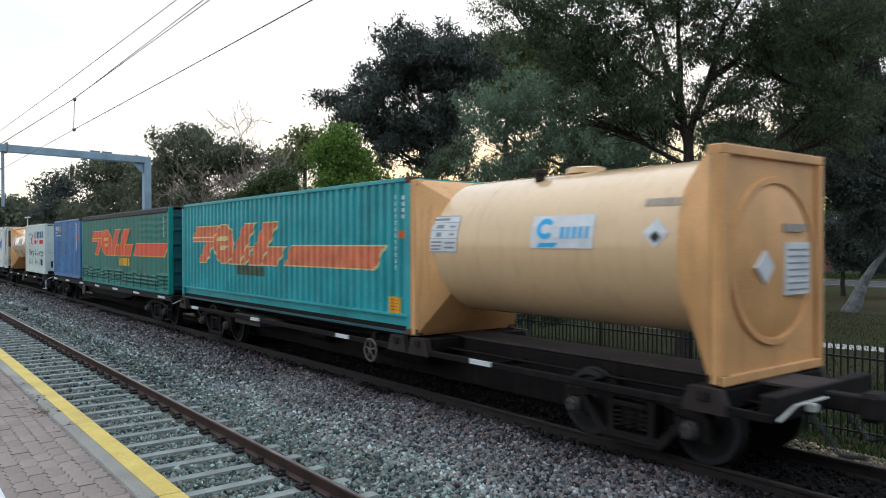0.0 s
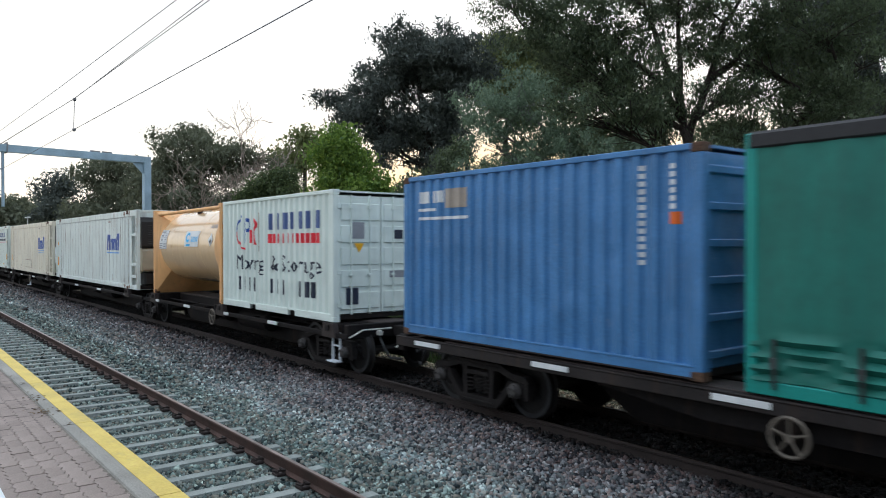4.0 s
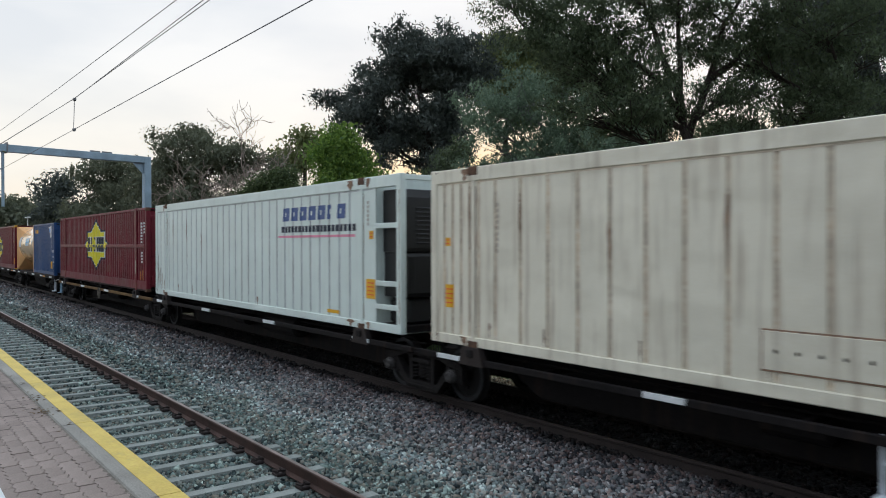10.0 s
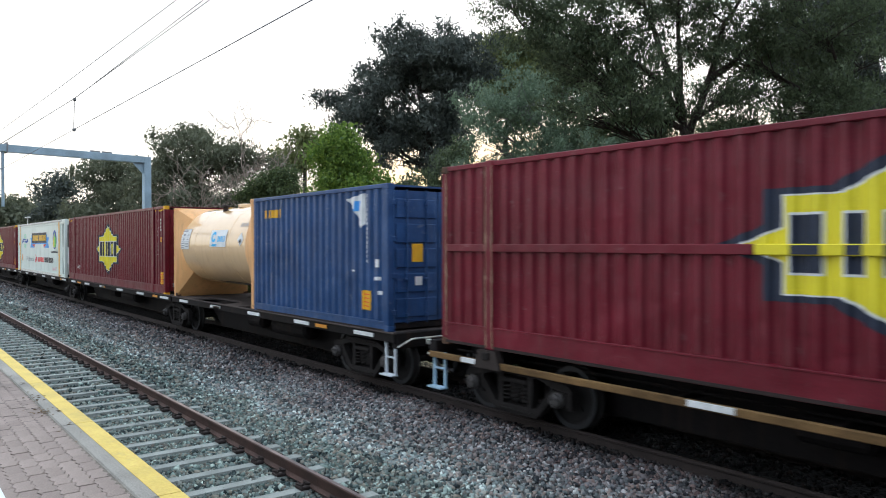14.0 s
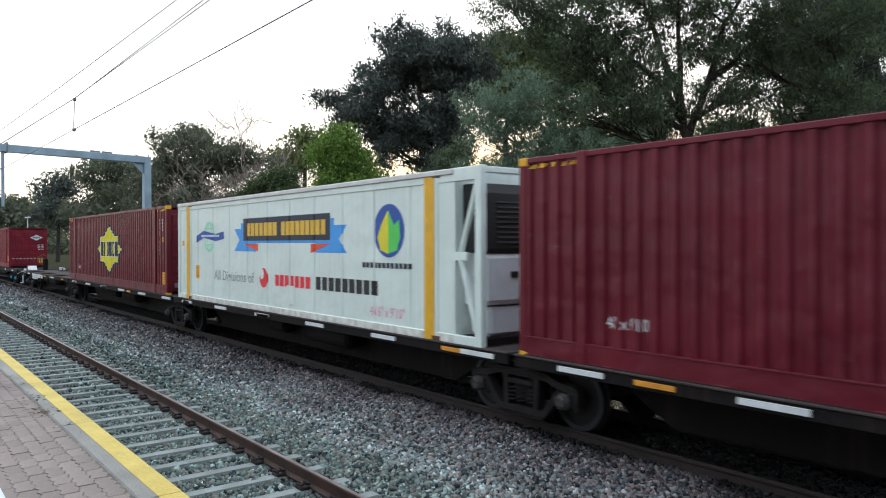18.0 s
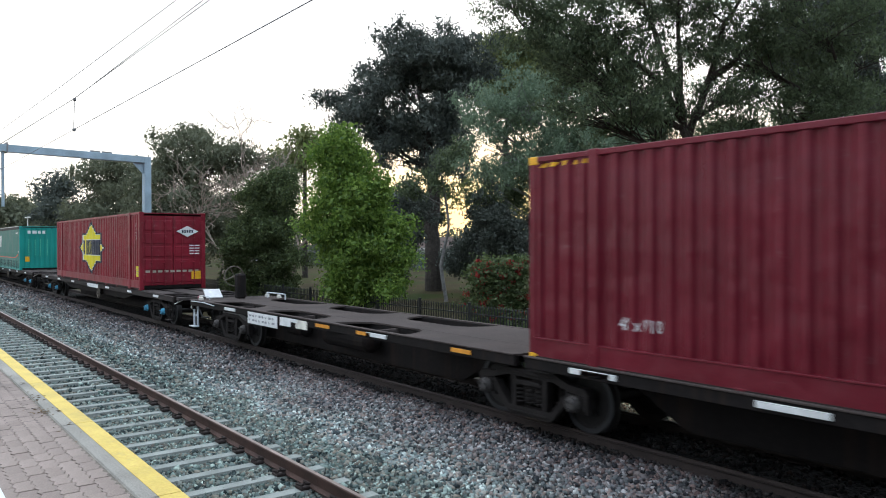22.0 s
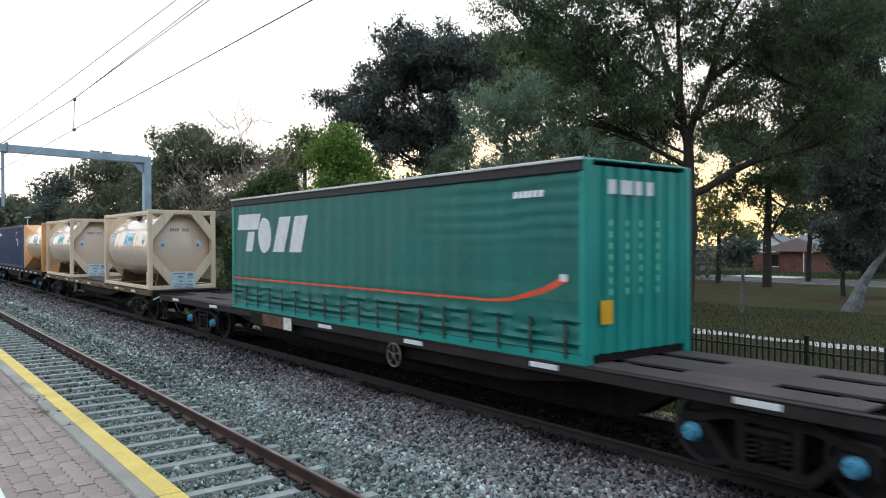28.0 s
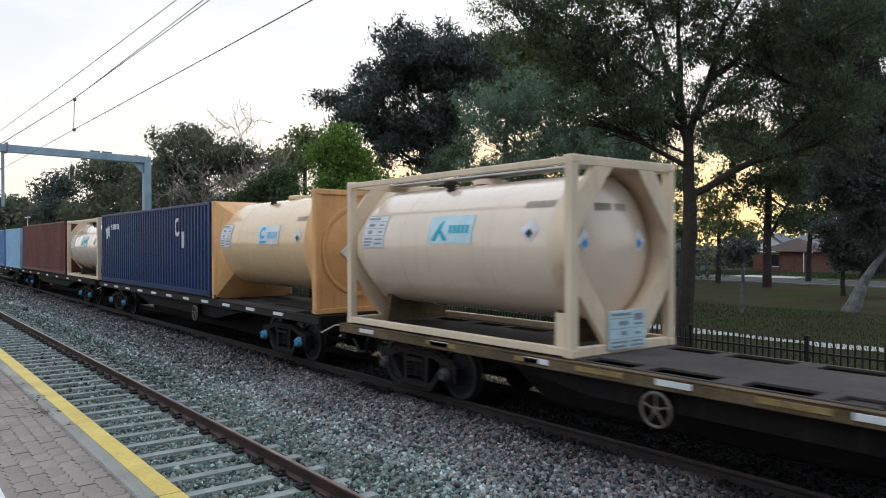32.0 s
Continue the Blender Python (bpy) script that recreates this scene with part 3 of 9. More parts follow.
part("joint_dirt", Shape().box(-60, EDGE - 0.33, PLAT - 0.06, 20, EDGE - 0.277, PLAT - 0.005), "joint_moss", platform, "dark mossy joint beside the coping")
litter = Shape()
lr = random.Random(5)
for cx, cy, n, sp in ((-7.91, 1.31, 30, 0.10), (-8.62, 1.33, 12, 0.12), (-7.02, 1.33, 6, 0.2), (-9.5, 1.34, 10, 0.8)):
    for _ in range(n):
        x, y, a, w = cx + lr.gauss(0, sp), cy + lr.gauss(0, 0.05), lr.uniform(0, 6.28), lr.uniform(0.012, 0.03)
        dx, dy = math.cos(a) * w, math.sin(a) * w
        litter.add([(x - dx, y - dy, PLAT + 0.004), (x + dy * 0.4, y - dx * 0.4, PLAT + 0.010), (x + dx, y + dy, PLAT + 0.006), (x - dy * 0.4, y + dx * 0.4, PLAT + 0.012)], [(0, 1, 2, 3)])
tagged(part("leaf_litter", litter, "dead_leaf", kind="stuff"), "scattered dry brown leaves on the platform edge", "leaves", kind="stuff")

# unseen plain wall and awning, added to darken the nearest part of the train
blocker = thing("light_blocker", "unseen wall and awning added behind the platform to block sky light", "wall", kind="structure")
part("wall", Shape().box(-3.0, -5.6, PLAT, 34, -5.3, 5.2), "brick_house", blocker)
part("awning", Shape().box(-2.6, -5.3, 4.75, 34, 0.75, 4.95), "roof_grey", blocker)

# ---- railway fence ----
FENCE_Y = 13.5
fence = thing("railway_fence", "black steel picket fence along the railway", "fence", at=(0, FENCE_Y, GROUND))
post_m = Shape().box(-0.035, -0.035, 0, 0.035, 0.035, 1.74, 0.006).box(-0.045, -0.045, 1.74, 0.045, 0.045, 1.77, 0.008).mesh("post", "fence_black")
pick_m = Shape().box(-0.0125, -0.0125, 0.06, 0.0125, 0.0125, 1.66).add(
    [(-0.02, -0.02, 1.66), (0.02, -0.02, 1.66), (0.02, 0.02, 1.66), (-0.02, 0.02, 1.66), (0, 0, 1.72)], [(0, 3, 2, 1), (0, 1, 4), (1, 2, 4), (2, 3, 4), (3, 0, 4)]).mesh("picket", "fence_black")
rail_m = Shape().box(0.035, -0.02, -0.018, 2.365, 0.02, 0.018, 0.005).mesh("fence_rail", "fence_black")
x0 = -6.57 - 2.4 * 22
for i in range(28):
    px = x0 + 2.4 * i
    part("post", post_m, "", fence, at=(px, 0, 0))
    for z in (0.18, 1.46):
        part("fence_rail", rail_m, "", fence, at=(px, 0, z))
    if i >= 12:
        for j in range(1, 20):
            part("picket", pick_m, "", fence, at=(px + j * 0.12, 0, 0))
    else:
        far = Shape()
        for j in range(1, 20):
            far.box(px + j * 0.12 - 0.0125, -0.0125, 0.06, px + j * 0.12 + 0.0125, 0.0125, 1.70)
        part("picket_row", far, "fence_black", fence, kind="stuff")

# ---- overhead line ----
GX = -41.8
gantry = thing("overhead_line_gantry", "grey steel portal gantry spanning the tracks", "gantry")
gantry.matrix_basis = pose(GX, 11.99, 0, 0, 0, 9.7)
part("column", Shape().box(-0.16, -0.19, -0.5, 0.16, 0.19, 7.46, 0.015), "galvanised", gantry)
part("column_base", Shape().box(-0.35, -0.39, -0.8, 0.35, 0.39, -0.1, 0.03), "concrete", gantry, "concrete footing")
part("beam", Shape().box(-0.16, -21.0, 7.10, 0.16, -0.192, 7.46, 0.015), "galvanised", gantry)
part("column", Shape().box(-0.16, -21.35, -0.5, 0.16, -21.0, 7.4, 0.015), "galvanised", gantry)
part("knee_plate", Shape().prism([(-0.8, 7.09), (-0.2, 7.09), (-0.2, 6.5)], -0.03, 0.03, "x"), "galvanised", gantry)
for by in (-6.9, -7.3):
    part("clamp", Shape().box(-0.19, by - 0.03, 7.05, 0.19, by + 0.03, 7.56, 0.006), "wire_dark", gantry)
part("drop_post", Shape().tube([(0, -7.05, 7.1), (0, -7.05, 4.5)], 0.07, n=10), "galvanised", gantry)
arm = part("cantilever", Shape().tube([(0, -7.05, 6.3), (0, -8.75, 6.2)], 0.025).tube([(0, -7.05, 5.0), (0, -8.75, 6.2)], 0.025).tube([(0, -7.1, 5.25), (0, -8.85, 5.12)], 0.018), "galvanised", gantry)
for z in (6.3, 5.0):
    ins = Shape()
    for k in range(5):
        ins.lathe([(0.03, 0), (0.075, 0.02), (0.03, 0.05)], (0, -7.5 + k * 0.06, z - 0.03), "y", 10)
    part("insulator", ins, "bark_brown", arm, "brown ribbed insulator")
for by in (-3.0, -2.4):
    part("bracket", Shape().box(-0.05, by, 7.46, 0.05, by + 0.5, 7.55, 0.01), "wire_dark", gantry)


def wire(name, label, pts, r):
    return tagged(part(name, Shape().tube(pts, r, n=6), "wire_dark"), label, "wire")


def sag(y0, z0, x0, x1, drop, y1=None, n=14):
    y1 = y0 if y1 is None else y1
    return [(x0 + (x1 - x0) * i / n, y0 + (y1 - y0) * i / n, z0 - drop * 4 * (i / n) * (1 - i / n)) for i in range(n + 1)]


wire("contact_wire", "taut overhead contact wire above the near track", [(-120, 3.3, 5.15), (GX, 3.3, 5.12), (-16.5, 3.3, 5.03), (-6, 3.3, 4.99), (30, 3.3, 5.0)], 0.0062)
wire("catenary_wire", "overhead catenary wire above the near track", [(-120, 3.3, 6.5), (GX, 3.3, 6.32), (-33, 3.3, 6.02), (-25.9, 3.3, 5.84), (-16.5, 3.3, 5.655), (-8.9, 3.3, 5.68), (0, 3.3, 5.95), (22, 3.3, 7.0)], 0.0062)
wire("catenary_wire", "second overhead catenary wire beside the first", [(-120, 3.36, 6.6), (GX, 3.36, 6.42), (-33, 3.35, 6.09), (-25.9, 3.34, 5.89), (-16.5, 3.33, 5.675), (-8.9, 3.34, 5.775), (0, 3.34, 6.13), (22, 3.34, 7.2)], 0.0062)
wire("feeder_wire", "thin overhead feeder wire", [(-120, 3.3, 6.9), (GX, 3.3, 6.62), (-27.1, 3.3, 6.3), (-18, 3.3, 6.12), (-10.1, 3.3, 6.0), (4, 3.3, 6.0), (22, 3.3, 6.2)], 0.0062)
part("dropper", Shape().tube([(-16.5, 3.3, 5.03), (-16.5, 3.32, 5.67)], 0.007, n=5).box(-16.54, 3.28, 5.0, -16.46, 3.34, 5.06, 0.01).box(-16.54, 3.29, 5.62, -16.46, 3.35, 5.68, 0.01), "wire_dark")
tagged(bpy.data.objects["dropper"], "thin dropper between catenary and contact wire", "wire")

lamp = thing("street_lamp", "white two-armed street lamp on a slim pole", "lamp", at=(-91.0, 13.6, GROUND))
part("pole", Shape().tube([(0, 0, 0), (0, 0, 6.3)], 0.07, 0.05), "white_trim", lamp)
for s in (-1, 1):
    part("lamp_head", Shape().box(min(0, s * 1.1), -0.12, 6.3, max(0, s * 1.1), 0.12, 6.42, 0.03), "white_trim", lamp)

# ---- park, road and houses ----
pr_ = random.Random(3)
# pale flat strip with wavy edges and dark olive patches
path = Shape()
edge = [(-20.5 + i * 0.35, 25.0 + 0.14 * math.sin(i * 0.9) + 0.12 * math.sin(i * 0.37 + 1) + pr_.uniform(-0.05, 0.05), 26.1 + 0.25 * math.sin(i * 0.23)) for i in range(170)]
for (xa, a0, a1), (xb, b0, b1) in zip(edge[:-1], edge[1:]):
    path.add([(xa, a0, GROUND + 0.02), (xb, b0, GROUND + 0.02), (xb, b1, GROUND + 0.02), (xa, a1, GROUND + 0.02)], [(0, 1, 2, 3)])
part("footpath", path, "strip_pale", kind="structure", label="pale patchy strip with uneven edges across the park grass")
road = thing("road", "grey asphalt suburban road beyond the park", "road", kind="structure")
part("carriageway", Shape().box(-160, 61.3, GROUND - 0.05, 120, 68.6, GROUND + 0.03), "asphalt", road)
for y in (61.0, 68.6):
    part("kerb", Shape().box(-160, y, GROUND - 0.05, 120, y + 0.3, GROUND + 0.12, 0.03), "kerb_concrete", road, "pale concrete kerb")
part("driveway", Shape().box(-42.5, 68.9, GROUND, -36, 80, GROUND + 0.04), "concrete", road, "pale concrete driveway")


def house(label, x, y, w, d, wall_h, roof_h, wall, roof, window_x=()):
    h = thing("house", label, "house", at=(x, y, GROUND))
    part("wall", Shape().box(0, 0, 0, w, d, wall_h), wall, h)
    e = 0.6
    rf = Shape().add([(-e, -e, wall_h), (w + e, -e, wall_h), (w + e, d + e, wall_h), (-e, d + e, wall_h), (d / 2, d / 2, wall_h + roof_h), (w - d / 2, d / 2, wall_h + roof_h)],
                     [(0, 1, 5, 4), (1, 2, 5), (2, 3, 4, 5), (3, 0, 4), (0, 3, 2, 1)])
    part("roof", rf, roof, h)
    part("gutter", Shape().box(-e, -e - 0.1, wall_h - 0.12, w + e, -e, wall_h + 0.05, 0.02), "white_trim", h, "white gutter")
    for wx in window_x:
        win = part("window", Shape().box(wx, -0.05, 0.7, wx + 1.5, 0.05, 2.1), "glass_dark", h)
        part("frame", Shape().box(wx - 0.1, -0.08, 2.1, wx + 1.6, 0.02, 2.2).box(wx - 0.1, -0.08, 0.6, wx + 1.6, 0.02, 0.7), "white_trim", win)
    return h


# brick house across the road: hipped tiled roof with a white-gabled wing
hs = house("red brick house with a brown tiled hip roof", -46.6, 85.0, 5.6, 5.2, 2.45, 1.55, "brick_house", "roof_tile", (0.35,))
part("side_wall", Shape().box(2.6, -0.9, 0, 5.7, 0.0, 2.45), "brick_house", hs, "projecting brick bay")
part("gable", Shape().prism([(-2.9, 2.6), (2.0, 2.6), (-0.45, 4.25)], 2.6, 5.0), "white_trim", hs, "white timber gable")
part("gable_roof", Shape().prism([(-3.4, 2.45), (-0.45, 4.45), (2.5, 2.45), (2.5, 2.62), (-0.45, 4.63), (-3.4, 2.62)], 2.3, 5.4), "roof_grey", hs)
part("wing_wall", Shape().box(-2.9, 2.8, 0, 2.0, 4.9, 2.6), "brick_house", hs)
part("veranda_post", Shape().tube([(5.55, -1.4, 0), (5.55, -1.4, 2.42)], 0.06), "white_trim", hs, "white veranda post")
part("veranda_roof", Shape().box(2.3, -1.55, 2.40, 5.9, -0.6, 2.50, 0.02), "roof_tile", hs)
yf = thing("yard_fence", "low dark wire fence before the brick house", "fence", at=(-58, 76.5, GROUND))
for i in range(14):
    part("fence_post", Shape().tube([(i * 1.5, 0, 0), (i * 1.5, 0, 1.05)], 0.03, n=6), "fence_black", yf)
part("fence_rail", Shape().tube([(0, 0, 1.02), (19.5, 0, 1.02)], 0.025, n=5), "fence_black", yf)
part("fence_rail", Shape().tube([(0, 0, 0.55), (19.5, 0, 0.55)], 0.015, n=5), "fence_black", yf)
house("grey-roofed house behind the brick house", -53.5, 100, 7.5, 7, 2.9, 1.9, "brick_house", "roof_grey")
house("small brick house half hidden by park trees", -74, 92, 9, 8, 2.4, 1.8, "brick_house", "roof_tile", (3, 6))
house("cream house half hidden behind park trees", -118, 80, 16, 9, 2.5, 2.2, "concrete", "roof_tile", (4, 10))
bf = thing("boundary_fence", "pale green metal boundary fence", "fence", at=(-86, 62, GROUND))
for i in range(12):
    part("panel", Shape().box(i * 2.4 + 0.02, -0.02, 0.05, i * 2.4 + 2.38, 0.02, 1.8), "fence_green", bf)
part("fallen_log", Shape().tube([(-38.8, 47.8, -0.85), (-38.9, 47.7, 0.8), (-38.4, 48.4, 1.02), (-37.7, 49.3, 1.25), (-36.5, 50.8, 2.08), (-35.6, 52.0, 3.0)], 0.20, 0.09, 8), "bark_pale")
tagged(bpy.data.objects["fallen_log"], "pale broken gum trunk bent over towards the road", "log")


# ---- trees ----
def leaf_cloud(centres, spread, n_leaves, length, droop, rng, slim=0.27, far=False):
    """Leaves as small folded rhombs, or far off as single points, scattered round cluster centres."""
    m = len(centres) * n_leaves
    c = np.repeat(centres, n_leaves, 0) + np.clip(rng.normal(0, 1, (m, 3)), -1.7, 1.7) * spread * np.array([1, 1, 0.75])
    ax = rng.normal(0, 1, (m, 3))
    ax[:, 2] -= droop * 1.6
    ax /= np.linalg.norm(ax, axis=1)[:, None]
    sd = np.cross(ax, rng.normal(0, 1, (m, 3)))
    sd /= np.linalg.norm(sd, axis=1)[:, None] + 1e-9
    ln = length * rng.uniform(0.6, 1.3, (m, 1))
    if far:
        v = np.empty((m, 3, 3))
        v[:, 0], v[:, 1], v[:, 2] = c - ax * ln * 0.5 - sd * ln * slim, c - ax * ln * 0.5 + sd * ln * slim, c + ax * ln * 0.6
        return v.reshape(-1, 3), np.arange(m * 3).reshape(m, 3)
    v = np.empty((m, 4, 3))
    v[:, 0] = c - ax * ln * 0.5
    v[:, 1] = c + sd * ln * slim
    v[:, 2] = c + ax * ln * 0.5
    v[:, 3] = c - sd * ln * slim
    return v.reshape(-1, 3), np.arange(m * 4).reshape(m, 4)


def bezier(a, b, c, n):
    a, b, c = (np.array(p, float) for p in (a, b, c))
    t = np.linspace(0, 1, n)[:, None]
    return (1 - t) ** 2 * a + 2 * t * (1 - t) * b + t * t * c


def plant(name, label, base, trunk_r, leaf, leaf_len, clusters, leaves, droop, bark, stem, blobs, flowers=0, forks=()):
    """A tree: a bending tapered stem, a limb to every part of the crown, twigs, and clumps of leaves at their ends."""
    rng = np.random.default_rng(int(abs(base[0]) * 100 + abs(base[1]) * 10))
    if name in ("bush", "bush_tree", "leaning_tree"):
        leaf_len, leaves, clusters = leaf_len * 0.66, int(leaves * 1.1), int(clusters * 1.8)
    tr = thing(name, label, "shrub" if "shrub" in name else "bush" if name == "bush" else "tree", at=base)
    wood = Shape()
    pts = [np.zeros(3)] + [np.array(p) for p in stem]
    line = np.concatenate([np.linspace(pts[i], pts[i + 1], 5)[:-1] for i in range(len(pts) - 1)] + [pts[-1:]])
    line[1:-1] += rng.normal(0, trunk_r * 0.12, line[1:-1].shape)
    wood.tube([(0, 0, -0.3)] + [tuple(p) for p in line], trunk_r * 1.25, trunk_r * 0.22, 10)
    cand = line[len(line) // 3:]
    for fork in forks:
        fl = np.concatenate([np.linspace(np.array(fork[i]), np.array(fork[i + 1]), 5)[:-1] for i in range(len(fork) - 1)] + [np.array([fork[-1]])])
        fl[1:-1] += rng.normal(0, trunk_r * 0.10, fl[1:-1].shape)
        wood.tube([tuple(p) for p in fl], trunk_r * 0.52, trunk_r * 0.14, 8)
        cand = np.concatenate([cand, fl[3:]])
    vol = np.array([b[3] * b[3] * b[4] for b in blobs]) ** 0.7
    share = np.maximum(6, (clusters * vol / vol.sum()).astype(int))
    cents = []
    for (bx, by, bz, rh, rv), k in zip(blobs, share):
        c = np.array([bx, by, bz])
        reach = np.hypot(cand[:, 0] - c[0], cand[:, 1] - c[1])
        d = np.abs(cand[:, 2] - (c[2] - 0.4 * rv - 0.45 * reach)) + 0.35 * reach
        s = cand[np.argmin(d)]
        mid = (s + c) / 2 + np.array([0, 0, -0.06 * np.linalg.norm(c - s)]) + rng.normal(0, 0.15 * rh, 3)
        limb = bezier(s, mid, c + rng.normal(0, 0.2 * rv, 3), 9)
        lr = min(trunk_r * 0.36, 0.02 + 0.022 * np.linalg.norm(c - s))
        wood.tube([tuple(p) for p in limb], lr, lr * 0.35, 7, False)
        ns = max(4, k // (9 if name == "gum_tree" else 5))
        dirs = rng.normal(0, 1, (ns, 3))
        dirs /= np.linalg.norm(dirs, axis=1)[:, None]
        rad = rng.uniform(0, 1, (ns, 1)) ** 0.42
        sprays = dirs * rad * np.array([rh, rh * 0.85, rv]) * rng.uniform(0.7, 0.98, (ns, 1))
        pc = c + sprays[rng.integers(0, ns, k)] + np.clip(rng.normal(0, 1, (k, 3)), -1.6, 1.6) * np.array([rh, rh, rv * 0.7]) * (1.1 / ns ** 0.5)
        cents.append(pc)
        step = 1 if leaves == 0 else max(1, k // 26)
        for p in pc[::step]:
            q = limb[3 + int(rng.integers(0, 6))]
            m2 = (p + q) / 2 + rng.normal(0, 0.12 * rh, 3)
            tw = 1.0 if leaves else 2.0
            wood.tube([tuple(x) for x in bezier(q, m2, p, 5)], lr * 0.33 * tw, lr * 0.07 * tw, 4, False)
            if leaves == 0:
                for _ in range(3):
                    e = p + rng.normal(0, 0.6, 3) + np.array([0, 0, 0.35])
                    wood.tube([tuple(p * 0.6 + q * 0.4), tuple((p + e) / 2), tuple(e)], 0.022, 0.010, 3, False)
    part("trunk", wood, bark, tr)
    cents = np.concatenate(cents)
    slim = 0.16 if name == "gum_tree" else 0.27
    if leaves:
        gap = max(0.185, leaf_len * (2.0 if slim > 0.2 else 1.75)) if name == "gum_tree" else leaf_len * 2.0
        far = math.hypot(base[0], base[1]) > 40
        v, f = leaf_cloud(cents, gap, leaves, leaf_len, droop, rng, slim * (1.35 if far else 1.0), far)
        v2, f2 = leaf_cloud(cents, gap * 0.7, 4 if leaf_len < 0.09 else 10, leaf_len * 1.6, droop, rng, 0.38 if far else 0.32, far)
        f = np.concatenate([f, f2 + len(v)])
        v = np.concatenate([v, v2])
        part("crown", array_mesh("crown", v, f, leaf), "", tr)
    if flowers:
        pick = cents[rng.permutation(len(cents))[:flowers]]
        pick = pick + np.array([0.06, -0.16, 0.05])
        v, f = leaf_cloud(pick, 0.06, 22, 0.085, 0, rng)
        part("flowers", array_mesh("flowers", v, f, "flower_red"), "", tr, "red bottlebrush flower spikes", kind="stuff")
    return tr


plant("gum_tree", "tall open gum tree with rough brown bark behind the fence", (-12.76, 18.75, -0.75), 0.23, "leaf_gum", 0.096, 1420, 110, 0.7, "bark_brown",
      [(0.06, 0.11, 2.64), (0.11, 0.20, 4.87), (0.03, 0.12, 6.43), (-0.07, 0.01, 7.76), (-0.12, -0.03, 10.23)],
      [(-2.04, -2.51, 9.74, 2.31, 1.16),
       (-2.75, -3.43, 9.58, 1.16, 0.99),
       (-1.23, -1.47, 9.58, 1.32, 0.99),
       (-1.02, -1.22, 8.09, 1.65, 1.16),
       (-1.73, -2.13, 8.42, 1.32, 0.99),
       (-0.52, -0.55, 10.23, 0.99, 0.83),
       (0.39, 0.62, 10.40, 1.16, 0.83),
       (1.20, 1.66, 9.90, 1.32, 0.99),
       (1.31, 1.79, 8.74, 1.16, 0.83),
       (0.90, 1.26, 8.08, 0.74, 0.58),
       (0.91, 1.25, 6.93, 0.99, 0.74),
       (1.82, 2.43, 7.42, 1.32, 0.83),
       (2.11, 2.83, 9.57, 1.82, 1.32),
       (2.73, 3.61, 7.91, 1.49, 1.32),
       (0.28, 0.50, 11.88, 3.30, 1.16),
       (-1.64, -1.98, 11.56, 2.48, 1.16),
       (-0.61, -0.70, 6.77, 0.99, 0.83),
       (-0.01, 0.09, 9.08, 0.74, 0.58),
       (0.59, 0.88, 9.32, 0.66, 0.50),
       (0.10, 0.20, 10.9, 1.10, 0.70),
       (-0.45, -0.40, 8.30, 0.70, 0.60),
       (3.20, 4.15, 8.90, 1.50, 1.30),
       (2.90, 3.80, 6.70, 1.30, 0.90),
       (1.95, 2.55, 11.0, 1.80, 1.00),
       (0.75, 1.05, 7.70, 0.70, 0.55),
       (-1.55, -1.90, 7.10, 1.20, 0.70),
       (-3.10, -3.90, 10.4, 0.90, 0.80),
       (1.62, 2.16, 6.10, 0.70, 0.45)], forks=[[(0.15, 0.25, 4.86), (1.22, 1.64, 5.85), (2.33, 3.08, 7.34), (2.83, 3.74, 8.24)], [(-0.04, 0.03, 7.43), (-0.52, -0.56, 9.57), (-0.78, -0.88, 10.73)], [(0.06, 0.15, 6.35), (0.48, 0.71, 8.41), (0.73, 1.06, 9.90), (1.11, 1.56, 10.89)], [(-0.02, 0.05, 7.01), (-0.46, -0.50, 8.25), (-1.23, -1.47, 9.08), (-2.14, -2.64, 9.58), (-2.85, -3.56, 9.75)], [(0.45, 0.67, 8.25), (0.90, 1.26, 8.74), (1.50, 2.05, 9.90)]])
plant("gum_tree", "grey-green gum tree with a pale smooth trunk in the park", (-25.11, 27.95, -0.75), 0.24, "leaf_grey", 0.165, 430, 120, 0.8, "bark_pale",
      [(-0.13, -0.14, 2.35), (0.07, 0.14, 4.61), (-0.21, -0.18, 7.16), (-0.40, -0.41, 9.28), (-0.51, -0.52, 11.40)],
      [(-1.61, -1.95, 10.27, 3.11, 1.98),
       (-0.39, -0.40, 8.57, 3.68, 2.26),
       (-2.30, -2.85, 8.58, 1.98, 1.70),
       (1.00, 1.39, 8.00, 2.83, 2.26),
       (-1.07, -1.30, 6.62, 1.30, 0.60),
       (2.04, 2.74, 9.13, 1.98, 1.70),
       (0.47, 0.74, 11.40, 3.11, 1.70),
       (-2.82, -3.52, 9.71, 1.13, 1.13),
       (-2.29, -2.87, 6.40, 0.90, 0.55)], forks=[[(-0.10, -0.10, 2.35), (-0.63, -0.75, 4.61), (-1.42, -1.75, 7.16)], [(-0.02, 0.02, 3.48), (0.84, 1.15, 6.02), (1.18, 1.61, 8.00)]])
plant("tree", "olive-green tree crown behind paler gum trees", (-44.11, 40.99, -0.75), 0.30, "leaf_olive", 0.300, 229, 96, 0.3, "bark_brown",
      [(-0.11, -0.08, 4.88), (-0.20, -0.11, 11.77), (-0.12, 0.03, 14.86), (-0.08, 0.11, 17.96)],
      [(-0.36, -0.26, 17.96, 2.75, 2.29),
       (-1.48, -1.72, 16.36, 1.93, 1.84),
       (1.61, 2.28, 17.72, 3.21, 2.29),
       (0.49, 0.82, 15.43, 3.21, 2.29)])
